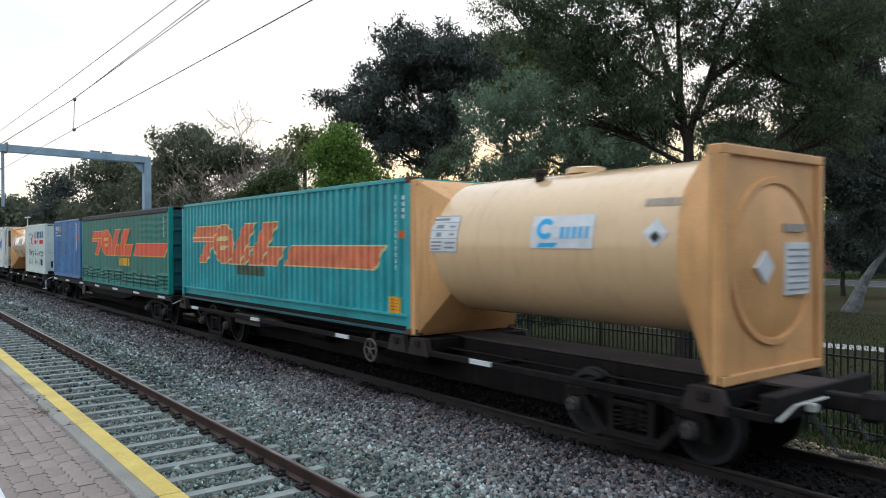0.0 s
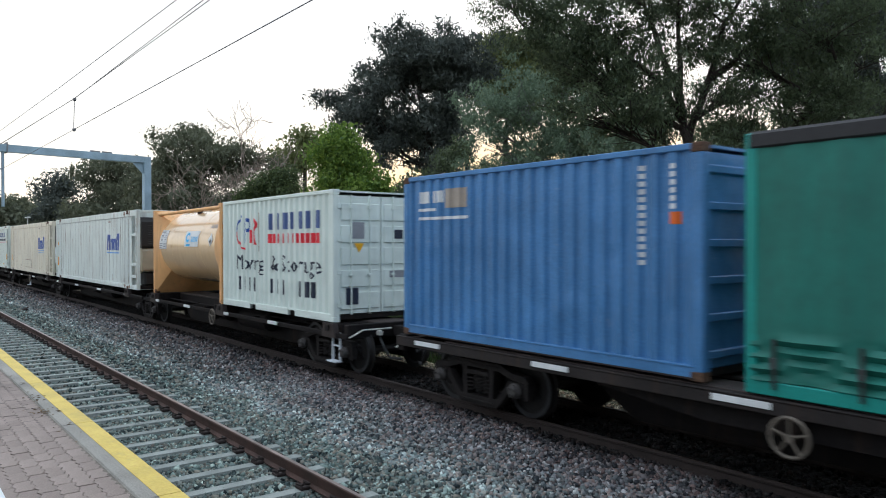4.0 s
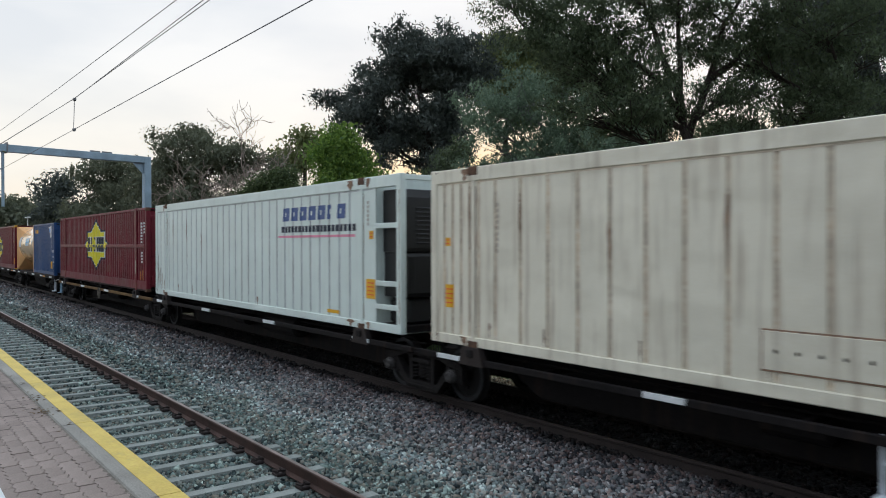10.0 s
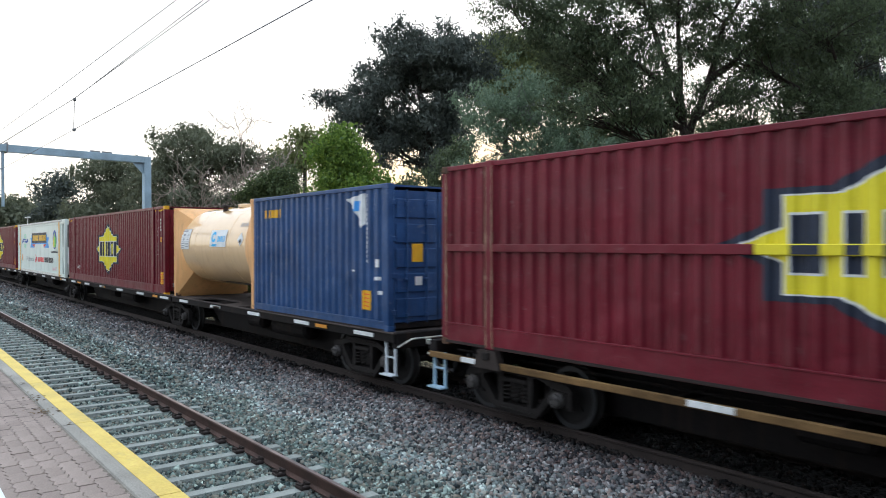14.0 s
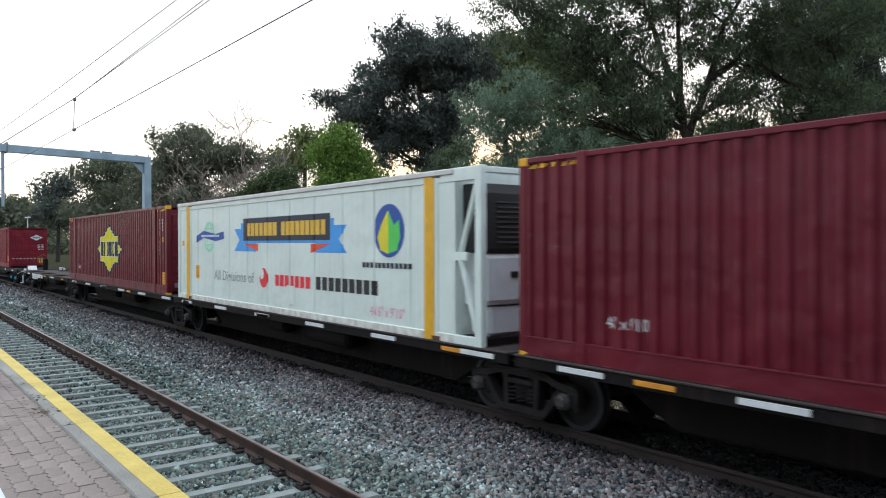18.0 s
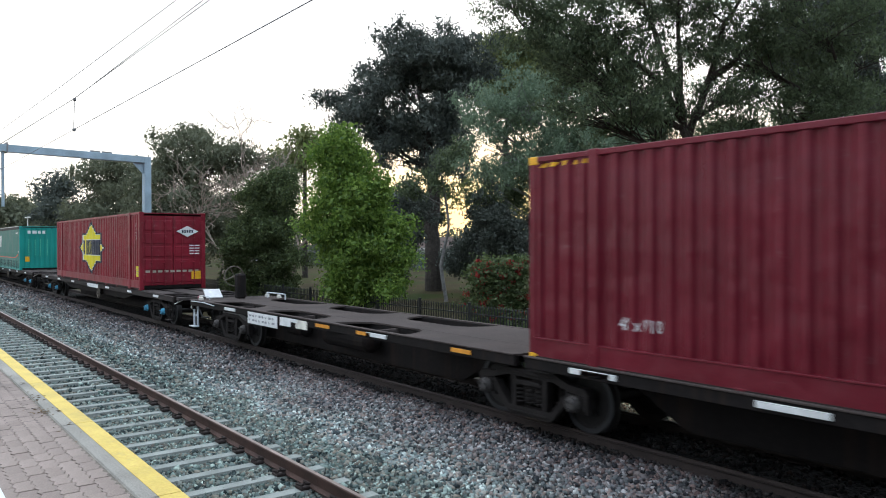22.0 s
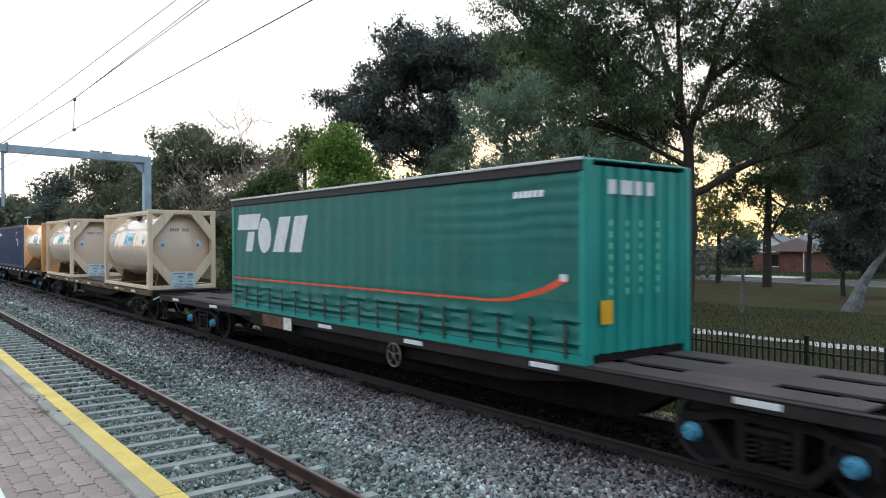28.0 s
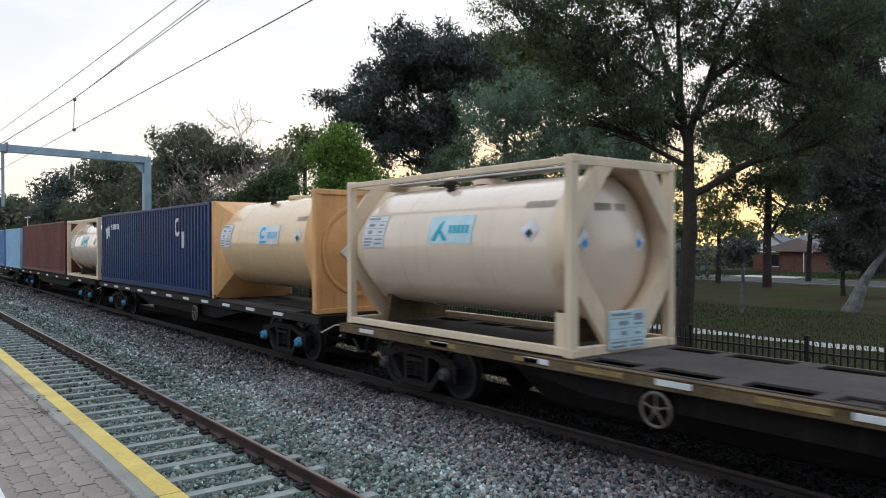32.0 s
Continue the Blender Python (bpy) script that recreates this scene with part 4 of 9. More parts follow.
plant("gum_tree", "tall dark gum tree with a thick trunk in the park", (-43.04, 32.58, -0.75), 0.55, "leaf_dark", 0.259, 454, 130, 0.5, "bark_dark",
      [(-0.09, -0.08, 3.51), (-0.04, 0.04, 7.64), (-0.46, -0.45, 12.18), (-0.69, -0.72, 14.45), (-0.81, -0.85, 16.73)],
      [(-1.29, -1.47, 16.73, 3.10, 1.65),
       (0.10, 0.32, 16.10, 3.10, 2.27),
       (-2.05, -2.46, 15.08, 1.86, 1.86),
       (-3.94, -4.91, 13.43, 1.57, 1.03),
       (-3.17, -3.94, 11.98, 1.45, 1.45),
       (-0.76, -0.84, 11.98, 3.30, 2.06),
       (0.76, 1.11, 11.15, 1.45, 2.06),
       (1.37, 1.96, 16.72, 1.65, 1.86),
       (-2.02, -2.48, 10.33, 1.24, 1.03),
       (-0.25, -0.21, 9.29, 1.24, 1.03)])
plant("lilly_pilly_tree", "dense bright green conical tree behind the railway fence", (-22.22, 13.75, -0.75), 0.16, "leaf_bright", 0.130, 838, 96, 0.1, "bark_dark",
      [(-0.07, -0.07, 2.49), (-0.39, -0.45, 5.08), (-0.52, -0.59, 6.86), (-0.43, -0.48, 7.01), (-0.39, -0.43, 7.16)],
      [(-0.52, -0.59, 7.16, 0.60, 0.56),
       (-0.55, -0.64, 6.43, 0.91, 0.76),
       (-0.42, -0.49, 5.67, 1.23, 0.87),
       (-0.30, -0.34, 4.88, 1.51, 0.95),
       (-0.10, -0.09, 3.88, 1.75, 0.99),
       (0.03, 0.06, 2.89, 1.83, 0.95),
       (0.12, 0.16, 1.99, 1.75, 0.80)])
plant("bush_tree", "dull green bushy tree beside the railway fence", (-30.76, 14.17, -0.75), 0.15, "leaf_green", 0.165, 403, 96, 0.2, "bark_dark",
      [(-0.01, 0.01, 2.74), (0.10, 0.18, 4.76), (-0.01, 0.04, 5.33), (-0.07, -0.03, 5.90)],
      [(0.21, 0.33, 5.90, 1.14, 1.06),
       (-0.02, 0.02, 4.26, 1.26, 1.51),
       (0.22, 0.31, 2.74, 1.14, 1.14),
       (-0.79, -0.98, 3.25, 0.88, 1.51),
       (-0.41, -0.47, 5.52, 0.76, 0.76),
       (-0.00, 0.01, 1.48, 1.26, 0.81),
       (-0.86, -1.09, 1.74, 1.01, 0.81)])
plant("gum_tree", "spreading dark gum tree beyond the steel gantry", (-56.46, 21.83, -0.75), 0.30, "leaf_dull", 0.278, 263, 130, 0.5, "bark_dark",
      [(0.21, 0.29, 1.77), (-0.21, -0.22, 4.88), (-1.18, -1.42, 8.43), (-1.14, -1.35, 9.87), (-1.12, -1.31, 11.31)],
      [(-1.74, -2.11, 11.31, 2.00, 1.55),
       (-2.41, -3.00, 8.43, 2.00, 2.00),
       (-0.51, -0.54, 9.76, 2.44, 2.00),
       (0.99, 1.39, 9.75, 2.00, 1.55),
       (-1.17, -1.44, 6.21, 3.33, 2.66),
       (-2.86, -3.61, 5.99, 1.55, 2.66),
       (0.73, 1.02, 6.65, 2.22, 2.44),
       (-2.52, -3.20, 3.55, 1.77, 1.77),
       (0.20, 0.30, 3.99, 2.22, 1.33)])
def bare_tree(label, base, height, trunk_r, bark, lean, seed):
    """A leafless tree: stems that fork again and again into fine rising twigs."""
    rng = np.random.default_rng(seed)
    tr = thing("bare_tree", label, "tree", at=base)
    wood = Shape()

    def grow(p, d, length, r, level):
        pts = [p]
        for _ in range(4):
            d = d + rng.normal(0, 0.10 + 0.03 * level, 3) + np.array([0, 0, 0.05])
            d = d / np.linalg.norm(d)
            pts.append(pts[-1] + d * length / 4)
        wood.tube([tuple(q) for q in pts], max(r, 0.019), max(r * 0.62, 0.014), 7 if level < 2 else 4 if level < 4 else 3, False)
        if level >= 6:
            return
        for k in range(2 if level < 1 or rng.uniform() < 0.35 else 3):
            side = rng.normal(0, 1, 3)
            side -= side.dot(d) * d
            side /= np.linalg.norm(side)
            a = rng.uniform(0.30, 0.78)
            q = pts[-1] if k < 2 else pts[2]
            grow(q, d * math.cos(a) + side * math.sin(a), length * rng.uniform(0.62, 0.85), r * rng.uniform(0.50, 0.66), level + 1)

    grow(np.array([0, 0, -0.3]), np.array(lean, float), height * 0.36, trunk_r, 0)
    part("trunk", wood, bark, tr)
    return tr


bare_tree("leafless pale-twigged tree above darker crowns", (-47.4, 20.4, -0.75), 9.9, 0.17, "bark_twig", (0.02, 0.03, 1), 4)
bare_tree("smaller leafless tree among dark crowns", (-46.1, 22.3, -0.75), 10.2, 0.15, "bark_twig", (0.04, 0.05, 1), 21)
bare_tree("leafless twiggy tree beside the gantry", (-48.6, 19.2, -0.75), 9.2, 0.14, "bark_twig", (-0.03, -0.03, 1), 33)
plant("tree", "pale green tree crown in the distance", (-67.80, 34.93, -0.75), 0.25, "leaf_olive", 0.375, 29, 96, 0.3, "bark_dark",
      [(-0.03, 0.03, 5.28), (-0.05, 0.07, 11.01), (-0.07, 0.06, 12.30), (-0.08, 0.07, 13.59)],
      [(-0.13, -0.01, 13.19, 1.49, 1.38),
       (0.64, 0.99, 13.59, 1.03, 1.15),
       (-0.76, -0.83, 11.88, 1.43, 1.15)])
plant("gum_tree", "distant grey-green gum trees beside the line", (-118.85, 29.51, -0.75), 0.40, "leaf_dull", 0.538, 112, 130, 0.4, "bark_dark",
      [(0.23, 0.37, 4.52), (-0.06, 0.08, 11.37), (0.03, 0.22, 13.08), (0.08, 0.29, 14.80)],
      [(-0.08, 0.10, 14.80, 4.71, 1.88),
       (-1.12, -1.27, 12.66, 3.43, 2.14),
       (1.52, 2.10, 10.94, 3.85, 3.43),
       (-2.15, -2.65, 8.38, 3.00, 2.14),
       (0.75, 1.06, 7.09, 4.71, 2.14),
       (2.55, 3.47, 13.93, 1.54, 1.71)])
plant("gum_tree", "small distant gum tree against the pale sky", (-157.55, 28.59, -0.75), 0.35, "leaf_dark", 0.682, 38, 130, 0.4, "bark_dark",
      [(0.04, 0.12, 4.83), (0.01, 0.16, 11.34), (0.02, 0.19, 12.70), (0.02, 0.21, 14.05)],
      [(-0.54, -0.51, 13.73, 2.61, 2.39),
       (1.46, 2.06, 14.05, 1.74, 1.63),
       (0.81, 1.19, 10.47, 4.34, 2.61),
       (-1.52, -1.82, 10.04, 3.04, 1.95)])
plant("tree", "low row of distant trees at the end of the line", (-200.07, 27.63, -0.75), 0.35, "leaf_dull", 0.875, 73, 96, 0.2, "bark_dark",
      [(-0.03, 0.04, 3.82), (-0.05, 0.07, 9.18), (-0.17, -0.06, 10.85), (-0.23, -0.12, 12.52)],
      [(-1.71, -2.03, 12.53, 4.82, 2.41),
       (1.16, 1.67, 12.12, 4.01, 2.41),
       (-0.05, 0.07, 9.18, 8.03, 2.68),
       (-4.99, -6.26, 11.20, 5.35, 2.68),
       (3.64, 4.82, 8.50, 5.35, 1.87)])
plant("gum_tree", "slim dark-trunked gum tree in the park", (-31.49, 39.30, -0.75), 0.30, "leaf_gum", 0.235, 106, 130, 0.5, "bark_dark",
      [(0.01, 0.05, 3.11), (0.15, 0.28, 6.48), (0.05, 0.16, 8.35), (-0.01, 0.10, 10.23)],
      [(0.03, 0.13, 7.60, 1.87, 1.50),
       (-0.88, -1.05, 6.86, 1.50, 1.50),
       (1.18, 1.62, 8.35, 2.06, 1.50),
       (0.25, 0.45, 10.23, 2.62, 1.87),
       (-1.35, -1.64, 8.73, 1.87, 1.50)])
plant("gum_tree", "stout gum tree beside the suburban road", (-30.20, 55.63, -0.75), 0.30, "leaf_gum", 0.278, 165, 130, 0.5, "bark_brown",
      [(0.00, 0.06, 4.80), (0.03, 0.16, 10.12), (0.05, 0.19, 11.01), (0.05, 0.21, 11.90)],
      [(-0.06, 0.07, 11.90, 3.10, 2.22),
       (-1.18, -1.42, 8.35, 1.55, 1.55),
       (1.13, 1.56, 8.79, 2.22, 1.77),
       (-1.87, -2.28, 11.01, 2.44, 2.00),
       (1.93, 2.62, 11.45, 2.22, 2.22),
       (0.60, 0.84, 5.69, 1.55, 1.11)], forks=[[(0.06, 0.13, 3.91), (1.14, 1.55, 7.01), (1.94, 2.62, 10.56)]])
plant("sapling", "young pale-leaved tree on the park grass", (-19.76, 34.03, -0.75), 0.09, "leaf_dark", 0.182, 1, 96, 0.4, "bark_grey",
      [(0.03, 0.05, 1.51), (0.04, 0.08, 2.91), (0.01, 0.06, 3.10), (0.00, 0.04, 3.30)],
      [(0.07, 0.13, 3.30, 0.42, 0.36),
       (-0.13, -0.14, 2.85, 0.28, 0.25)])
plant("leaning_tree", "leaning pale-trunked tree with a dark crown", (-16.73, 38.74, -0.75), 0.36, "leaf_dark", 0.185, 349, 96, 0.4, "bark_pale",
      [(0.38, 0.50, 1.33), (1.15, 1.52, 3.31)],
      [(0.96, 1.32, 7.13, 1.70, 2.26),
       (0.09, 0.19, 6.28, 1.56, 1.56),
       (1.29, 1.78, 9.39, 2.26, 2.26),
       (-0.78, -0.92, 7.14, 1.13, 1.27),
       (0.62, 0.85, 4.30, 1.41, 0.99)])
plant("bush", "dark rounded bush beside the park road", (-21.96, 49.95, -0.75), 0.15, "leaf_dark", 0.240, 136, 96, 0.2, "bark_dark",
      [(-0.03, -0.02, 1.62), (-0.06, -0.04, 3.09)],
      [(0.17, 0.25, 3.09, 1.47, 1.47),
       (0.96, 1.26, 2.90, 1.47, 1.47),
       (-0.06, -0.04, 4.26, 1.47, 1.03)])
plant("gum_tree", "dark overhanging gum tree crown at the fence line", (-10.46, 30.49, -0.75), 0.25, "leaf_dark", 0.130, 514, 130, 0.5, "bark_dark",
      [(-0.15, -0.13, 4.07), (-0.80, -0.93, 7.17), (-1.21, -1.43, 9.75), (-1.42, -1.68, 12.33)],
      [(-2.08, -2.54, 10.27, 2.06, 1.65),
       (-1.19, -1.41, 9.23, 1.03, 1.03),
       (-2.57, -3.21, 7.58, 1.03, 1.03),
       (-1.68, -2.07, 6.76, 0.93, 0.83),
       (-3.09, -3.85, 10.06, 1.45, 1.24),
       (-1.07, -1.23, 11.30, 1.86, 1.45),
       (-2.59, -3.19, 11.92, 1.65, 1.24),
       (-1.83, -2.20, 12.33, 1.65, 1.03)])
plant("bottlebrush_shrub", "bottlebrush shrub with red flower spikes behind the fence", (-16.64, 15.23, -0.75), 0.06, "leaf_green", 0.113, 142, 96, 0.1, "bark_dark",
      [(-0.00, 0.00, 1.41), (-0.01, 0.01, 2.10)],
      [(-0.24, -0.29, 2.44, 0.55, 0.62),
       (0.22, 0.31, 2.52, 0.45, 0.58),
       (-0.22, -0.27, 1.67, 0.65, 0.58),
       (0.74, 0.96, 1.49, 0.65, 0.41),
       (0.16, 0.21, 1.23, 0.69, 0.38),
       (1.05, 1.36, 1.23, 0.31, 0.31)], 120)
plant("bush", "dark evergreen bush on the park grass", (-39.57, 33.79, -0.75), 0.12, "leaf_dark", 0.260, 140, 96, 0.1, "bark_dark",
      [(0.02, 0.04, 1.52), (0.01, 0.05, 2.71)],
      [(0.11, 0.17, 3.11, 1.79, 1.79),
       (-0.62, -0.77, 2.11, 1.19, 1.39),
       (0.84, 1.11, 2.31, 1.39, 1.59)])
plant("bush", "dark evergreen bush under taller gum trees", (-35.30, 36.03, -0.75), 0.12, "leaf_dark", 0.250, 163, 96, 0.1, "bark_dark",
      [(-0.03, -0.02, 1.58), (-0.04, -0.02, 2.73)],
      [(-0.06, -0.04, 2.92, 1.72, 1.72),
       (-0.88, -1.10, 2.35, 1.15, 1.53),
       (0.65, 0.86, 2.34, 1.15, 1.53),
       (-0.30, -0.34, 4.45, 1.15, 0.96)])
plant("bush", "small green bush at the foot of a park tree", (-31.64, 44.00, -0.75), 0.10, "leaf_green", 0.260, 12, 80, 0.1, "bark_dark",
      [(-0.00, 0.01, 1.10), (-0.01, 0.01, 2.29)],
      [(-0.01, 0.01, 2.49, 1.03, 1.19),
       (0.45, 0.55, 0.75, 1.10, 0.70),
       (-0.60, -0.75, 0.70, 1.15, 0.70),
       (-0.50, -0.62, 1.89, 0.95, 0.87)])
plant("gum_tree", "slender gum tree with thin stems in the park", (-34.38, 33.95, -0.75), 0.16, "leaf_gum", 0.230, 61, 130, 0.5, "bark_grey",
      [(0.10, 0.16, 3.49), (0.20, 0.33, 6.43), (0.04, 0.14, 7.35), (-0.04, 0.05, 8.26)],
      [(-1.38, -1.70, 6.62, 1.65, 1.10),
       (-0.03, 0.04, 7.16, 1.84, 1.28),
       (-0.71, -0.82, 8.27, 2.20, 1.10),
       (1.09, 1.49, 7.53, 1.47, 1.47)])
plant("gum_tree", "thin-stemmed gum tree beside a dark trunk", (-34.61, 27.13, -0.75), 0.10, "leaf_gum", 0.211, 21, 130, 0.6, "bark_grey",
      [(-0.22, -0.25, 2.15), (0.08, 0.16, 4.51), (-0.14, -0.09, 6.86), (-0.25, -0.24, 7.70), (-0.31, -0.30, 8.55)],
      [(-0.14, -0.09, 7.20, 0.84, 1.01),
       (0.17, 0.32, 8.54, 0.84, 1.01),
       (-1.48, -1.82, 6.87, 0.84, 1.01)])
plant("gum_tree", "tree with fine foliage against the evening glow", (-35.94, 58.02, -0.75), 0.20, "leaf_olive", 0.307, 22, 130, 0.4, "bark_dark",
      [(0.05, 0.09, 2.99), (0.04, 0.11, 4.95), (0.06, 0.15, 6.17), (0.07, 0.18, 7.39)],
      [(0.12, 0.22, 5.44, 1.71, 1.22),
       (0.88, 1.19, 4.46, 1.47, 0.98),
       (-0.63, -0.73, 7.40, 1.47, 1.47)])
plant("gum_tree", "open gum tree with light foliage against the glow", (-41.38, 57.54, -0.75), 0.20, "leaf_gum", 0.326, 47, 130, 0.4, "bark_dark",
      [(0.05, 0.10, 2.97), (-0.03, 0.04, 5.57), (0.05, 0.17, 7.91), (0.09, 0.24, 10.25)],
      [(-0.36, -0.36, 7.65, 2.60, 1.82),
       (0.75, 1.09, 10.25, 2.08, 2.08),
       (-1.30, -1.61, 5.57, 1.82, 1.14),
       (1.88, 2.50, 5.56, 1.82, 1.30)])
plant("gum_tree", "slender gum tree with light foliage beyond the park", (-53.27, 48.75, -0.75), 0.20, "leaf_olive", 0.346, 38, 130, 0.4, "bark_dark",
      [(-0.08, -0.07, 2.97), (-0.20, -0.18, 5.72), (-0.15, -0.10, 6.96), (-0.13, -0.06, 8.20)],
      [(-1.39, -1.69, 8.20, 2.20, 1.65),
       (0.30, 0.48, 6.82, 2.75, 1.54),
       (-0.70, -0.84, 5.17, 2.20, 1.10),
       (1.66, 2.21, 5.72, 1.93, 1.10)])
plant("gum_tree", "open gum tree with thin stems near the road", (-32.11, 66.21, -0.75), 0.22, "leaf_gum", 0.317, 75, 130, 0.4, "bark_dark",
      [(0.05, 0.10, 2.96), (0.13, 0.24, 5.99), (0.38, 0.58, 7.25), (0.50, 0.75, 8.51)],
      [(-0.97, -1.15, 7.51, 2.27, 1.77),
       (0.58, 0.85, 8.51, 2.27, 2.02),
       (1.52, 2.03, 5.98, 2.52, 1.51),
       (-0.34, -0.37, 5.23, 1.77, 0.91),
       (3.68, 4.83, 6.99, 2.52, 2.52)])
plant("gum_tree", "slim gum tree with fine twigs against the glow", (-44.18, 50.67, -0.75), 0.16, "leaf_olive", 0.317, 22, 130, 0.4, "bark_dark",
      [(0.05, 0.10, 3.00), (-0.03, 0.04, 6.02), (-0.14, -0.09, 6.78), (-0.19, -0.15, 7.54)],
      [(-0.35, -0.35, 7.54, 1.77, 1.51),
       (0.59, 0.83, 5.77, 1.77, 1.01),
       (-1.26, -1.56, 5.02, 1.77, 0.91)])
plant("gum_tree", "twiggy gum tree between darker trunks", (-57.37, 40.21, -0.75), 0.18, "leaf_gum", 0.336, 35, 130, 0.4, "bark_dark",
      [(0.05, 0.11, 3.00), (-0.03, 0.04, 6.21), (0.04, 0.15, 7.55), (0.08, 0.21, 8.89)],
      [(-0.54, -0.58, 8.89, 1.87, 1.61),
       (0.46, 0.67, 6.21, 1.87, 1.50),
       (-0.68, -0.81, 5.14, 1.61, 1.34),
       (1.61, 2.15, 6.21, 1.87, 1.50)])
plant("bush", "dark leafy bush behind the bottlebrush shrub", (-33.71, 31.56, -0.75), 0.12, "leaf_dark", 0.230, 110, 96, 0.1, "bark_dark",
      [(-0.01, 0.01, 1.74), (-0.01, 0.02, 3.14)],
      [(-0.56, -0.67, 4.20, 1.34, 1.48),
       (-0.01, 0.02, 3.49, 1.48, 1.48),
       (0.42, 0.57, 2.61, 1.34, 1.27),
       (-1.00, -1.22, 5.96, 0.98, 1.13)])
plant("bush", "dark shrub at the foot of a tall gum tree", (-38.63, 26.85, -0.75), 0.12, "leaf_dark", 0.235, 82, 96, 0.1, "bark_dark",
      [(-0.01, 0.01, 1.71), (0.01, 0.04, 3.15)],
      [(-0.01, 0.02, 3.51, 1.37, 1.80),
       (0.42, 0.60, 5.84, 1.15, 1.37),
       (-0.35, -0.40, 5.48, 1.08, 1.26)])

# far woods that close the horizon
def woods(name, label, n, xa, ya, xb, yb, depth, h, leaf, per=60, ll=0.9):
    rng = np.random.default_rng(int(abs(xa) + n))
    t = rng.uniform(0, 1, n)
    d = np.array([xb - xa, yb - ya])
    nrm = np.array([-d[1], d[0]]) / np.linalg.norm(d)
    p = np.array([xa, ya]) + t[:, None] * d + nrm * rng.uniform(-depth, depth, (n, 1))
    top = h * (0.62 + 0.38 * np.sin(t * 37) * np.sin(t * 91 + 1)) * rng.uniform(0.75, 1.1, n)
    k = 5
    c = np.repeat(p, k, 0)
    z = GROUND + np.repeat(top, k) * rng.uniform(0.1, 1, n * k)
    c = np.column_stack([c + rng.normal(0, 1.6, c.shape), z])
    v, f = leaf_cloud(c, 1.1, per, ll, 0.2, rng)
    tagged(new(name, array_mesh(name, v, f, leaf)), label, "trees", kind="stuff")


woods("far_woods", "dark belt of trees beyond the houses", 120, -190, 95, 60, 118, 8, 9.5, "leaf_dull", 40, 0.9)
woods("far_woods", "distant tree belt closing the end of the line", 90, -330, 40, -190, 95, 14, 15, "leaf_dull", 36, 1.2)
woods("far_woods", "distant trees on the far side of the railway", 70, -330, 60, -320, -120, 14, 15, "leaf_dull", 36, 1.2)
# trees outside the view, added to darken the container ends facing them
woods("park_trees", "unseen dark park trees continued along the railway fence to block light", 34, 6, 19, 60, 24, 4, 15, "leaf_dark", 70, 0.5)
woods("park_understorey", "dark shrubs along the park road", 60, -120, 58, -40, 62.5, 1.5, 4.2, "leaf_dark", 40, 0.4)

# ---- the freight train ----
FACE_Y = 7.636          # platform-side face of the containers
BOX_W = 2.38
# how far the train has rolled, every two seconds
ROLL = [0.0, 16.03, 32.03, 47.98, 63.86, 79.68, 95.44, 111.16, 126.83, 142.50, 158.16, 173.86, 189.60, 205.41, 221.30, 237.28, 253.37]
ROLLING, WHEELSETS = [], []


def rolled(t):
    i = min(15, int(t / 2))
    u = t / 2 - i
    p0, p1, p2, p3 = (ROLL[max(0, min(16, i + k))] if 0 <= i + k <= 16 else (2 * ROLL[0] - ROLL[1] if i + k < 0 else 2 * ROLL[16] - ROLL[15]) for k in (-1, 0, 1, 2))
    return 0.5 * (2 * p1 + (p2 - p0) * u + (2 * p0 - 5 * p1 + 4 * p2 - p3) * u * u + (3 * p1 - p0 - 3 * p2 + p3) * u ** 3)


def rgb(r, g, b, k=0.56):
    c = [v / k for v in lin(r, g, b)]
    return tuple(v * min(1.0, 0.80 / max(c)) for v in c)


material("paint_teal", rgb(37, 124, 128), 0.38, spec=0.32, dents=0.22, vary=0.2, scale=1.1, streak=0.35, streak_colour=(0.10, 0.12, 0.10), bump=0.05, scuff=0.32, scuff_colour=(0.06, 0.17, 0.19))
material("paint_teal_clean", rgb(26, 112, 104), 0.38, spec=0.32, vary=0.15, scale=1.0, streak=0.15, streak_colour=(0.03, 0.10, 0.09), bump=0.05)
material("curtain_green", rgb(24, 86, 76), 0.55, vary=0.2, scale=0.8, fine=6, streak=0.3, streak_colour=(0.03, 0.10, 0.085), bump=0.12)
material("curtain_teal", rgb(12, 80, 73), 0.5, vary=0.15, scale=0.8, fine=6, streak=0.2, streak_colour=(0.02, 0.09, 0.08), bump=0.10)
material("paint_blue", rgb(58, 98, 138), 0.38, spec=0.32, dents=0.22, vary=0.22, scale=1.0, streak=0.3, streak_colour=(0.06, 0.09, 0.13), bump=0.05, scuff=0.18)
material("paint_navy", rgb(30, 56, 92), 0.38, spec=0.32, dents=0.22, vary=0.25, scale=1.2, streak=0.25, streak_colour=(0.10, 0.09, 0.09), bump=0.05, scuff=0.22)
material("paint_dark_blue", rgb(20, 40, 72), 0.38, spec=0.15, vary=0.2, scale=1.2, streak=0.2, bump=0.05)
material("paint_light_blue", rgb(120, 150, 172), 0.5, vary=0.15, scale=1.2, streak=0.2, bump=0.05)
material("paint_white", rgb(203, 212, 205), 0.38, spec=0.32, dents=0.22, vary=0.06, scale=1.0, streak=0.15, streak_colour=(0.30, 0.25, 0.20), bump=0.04)
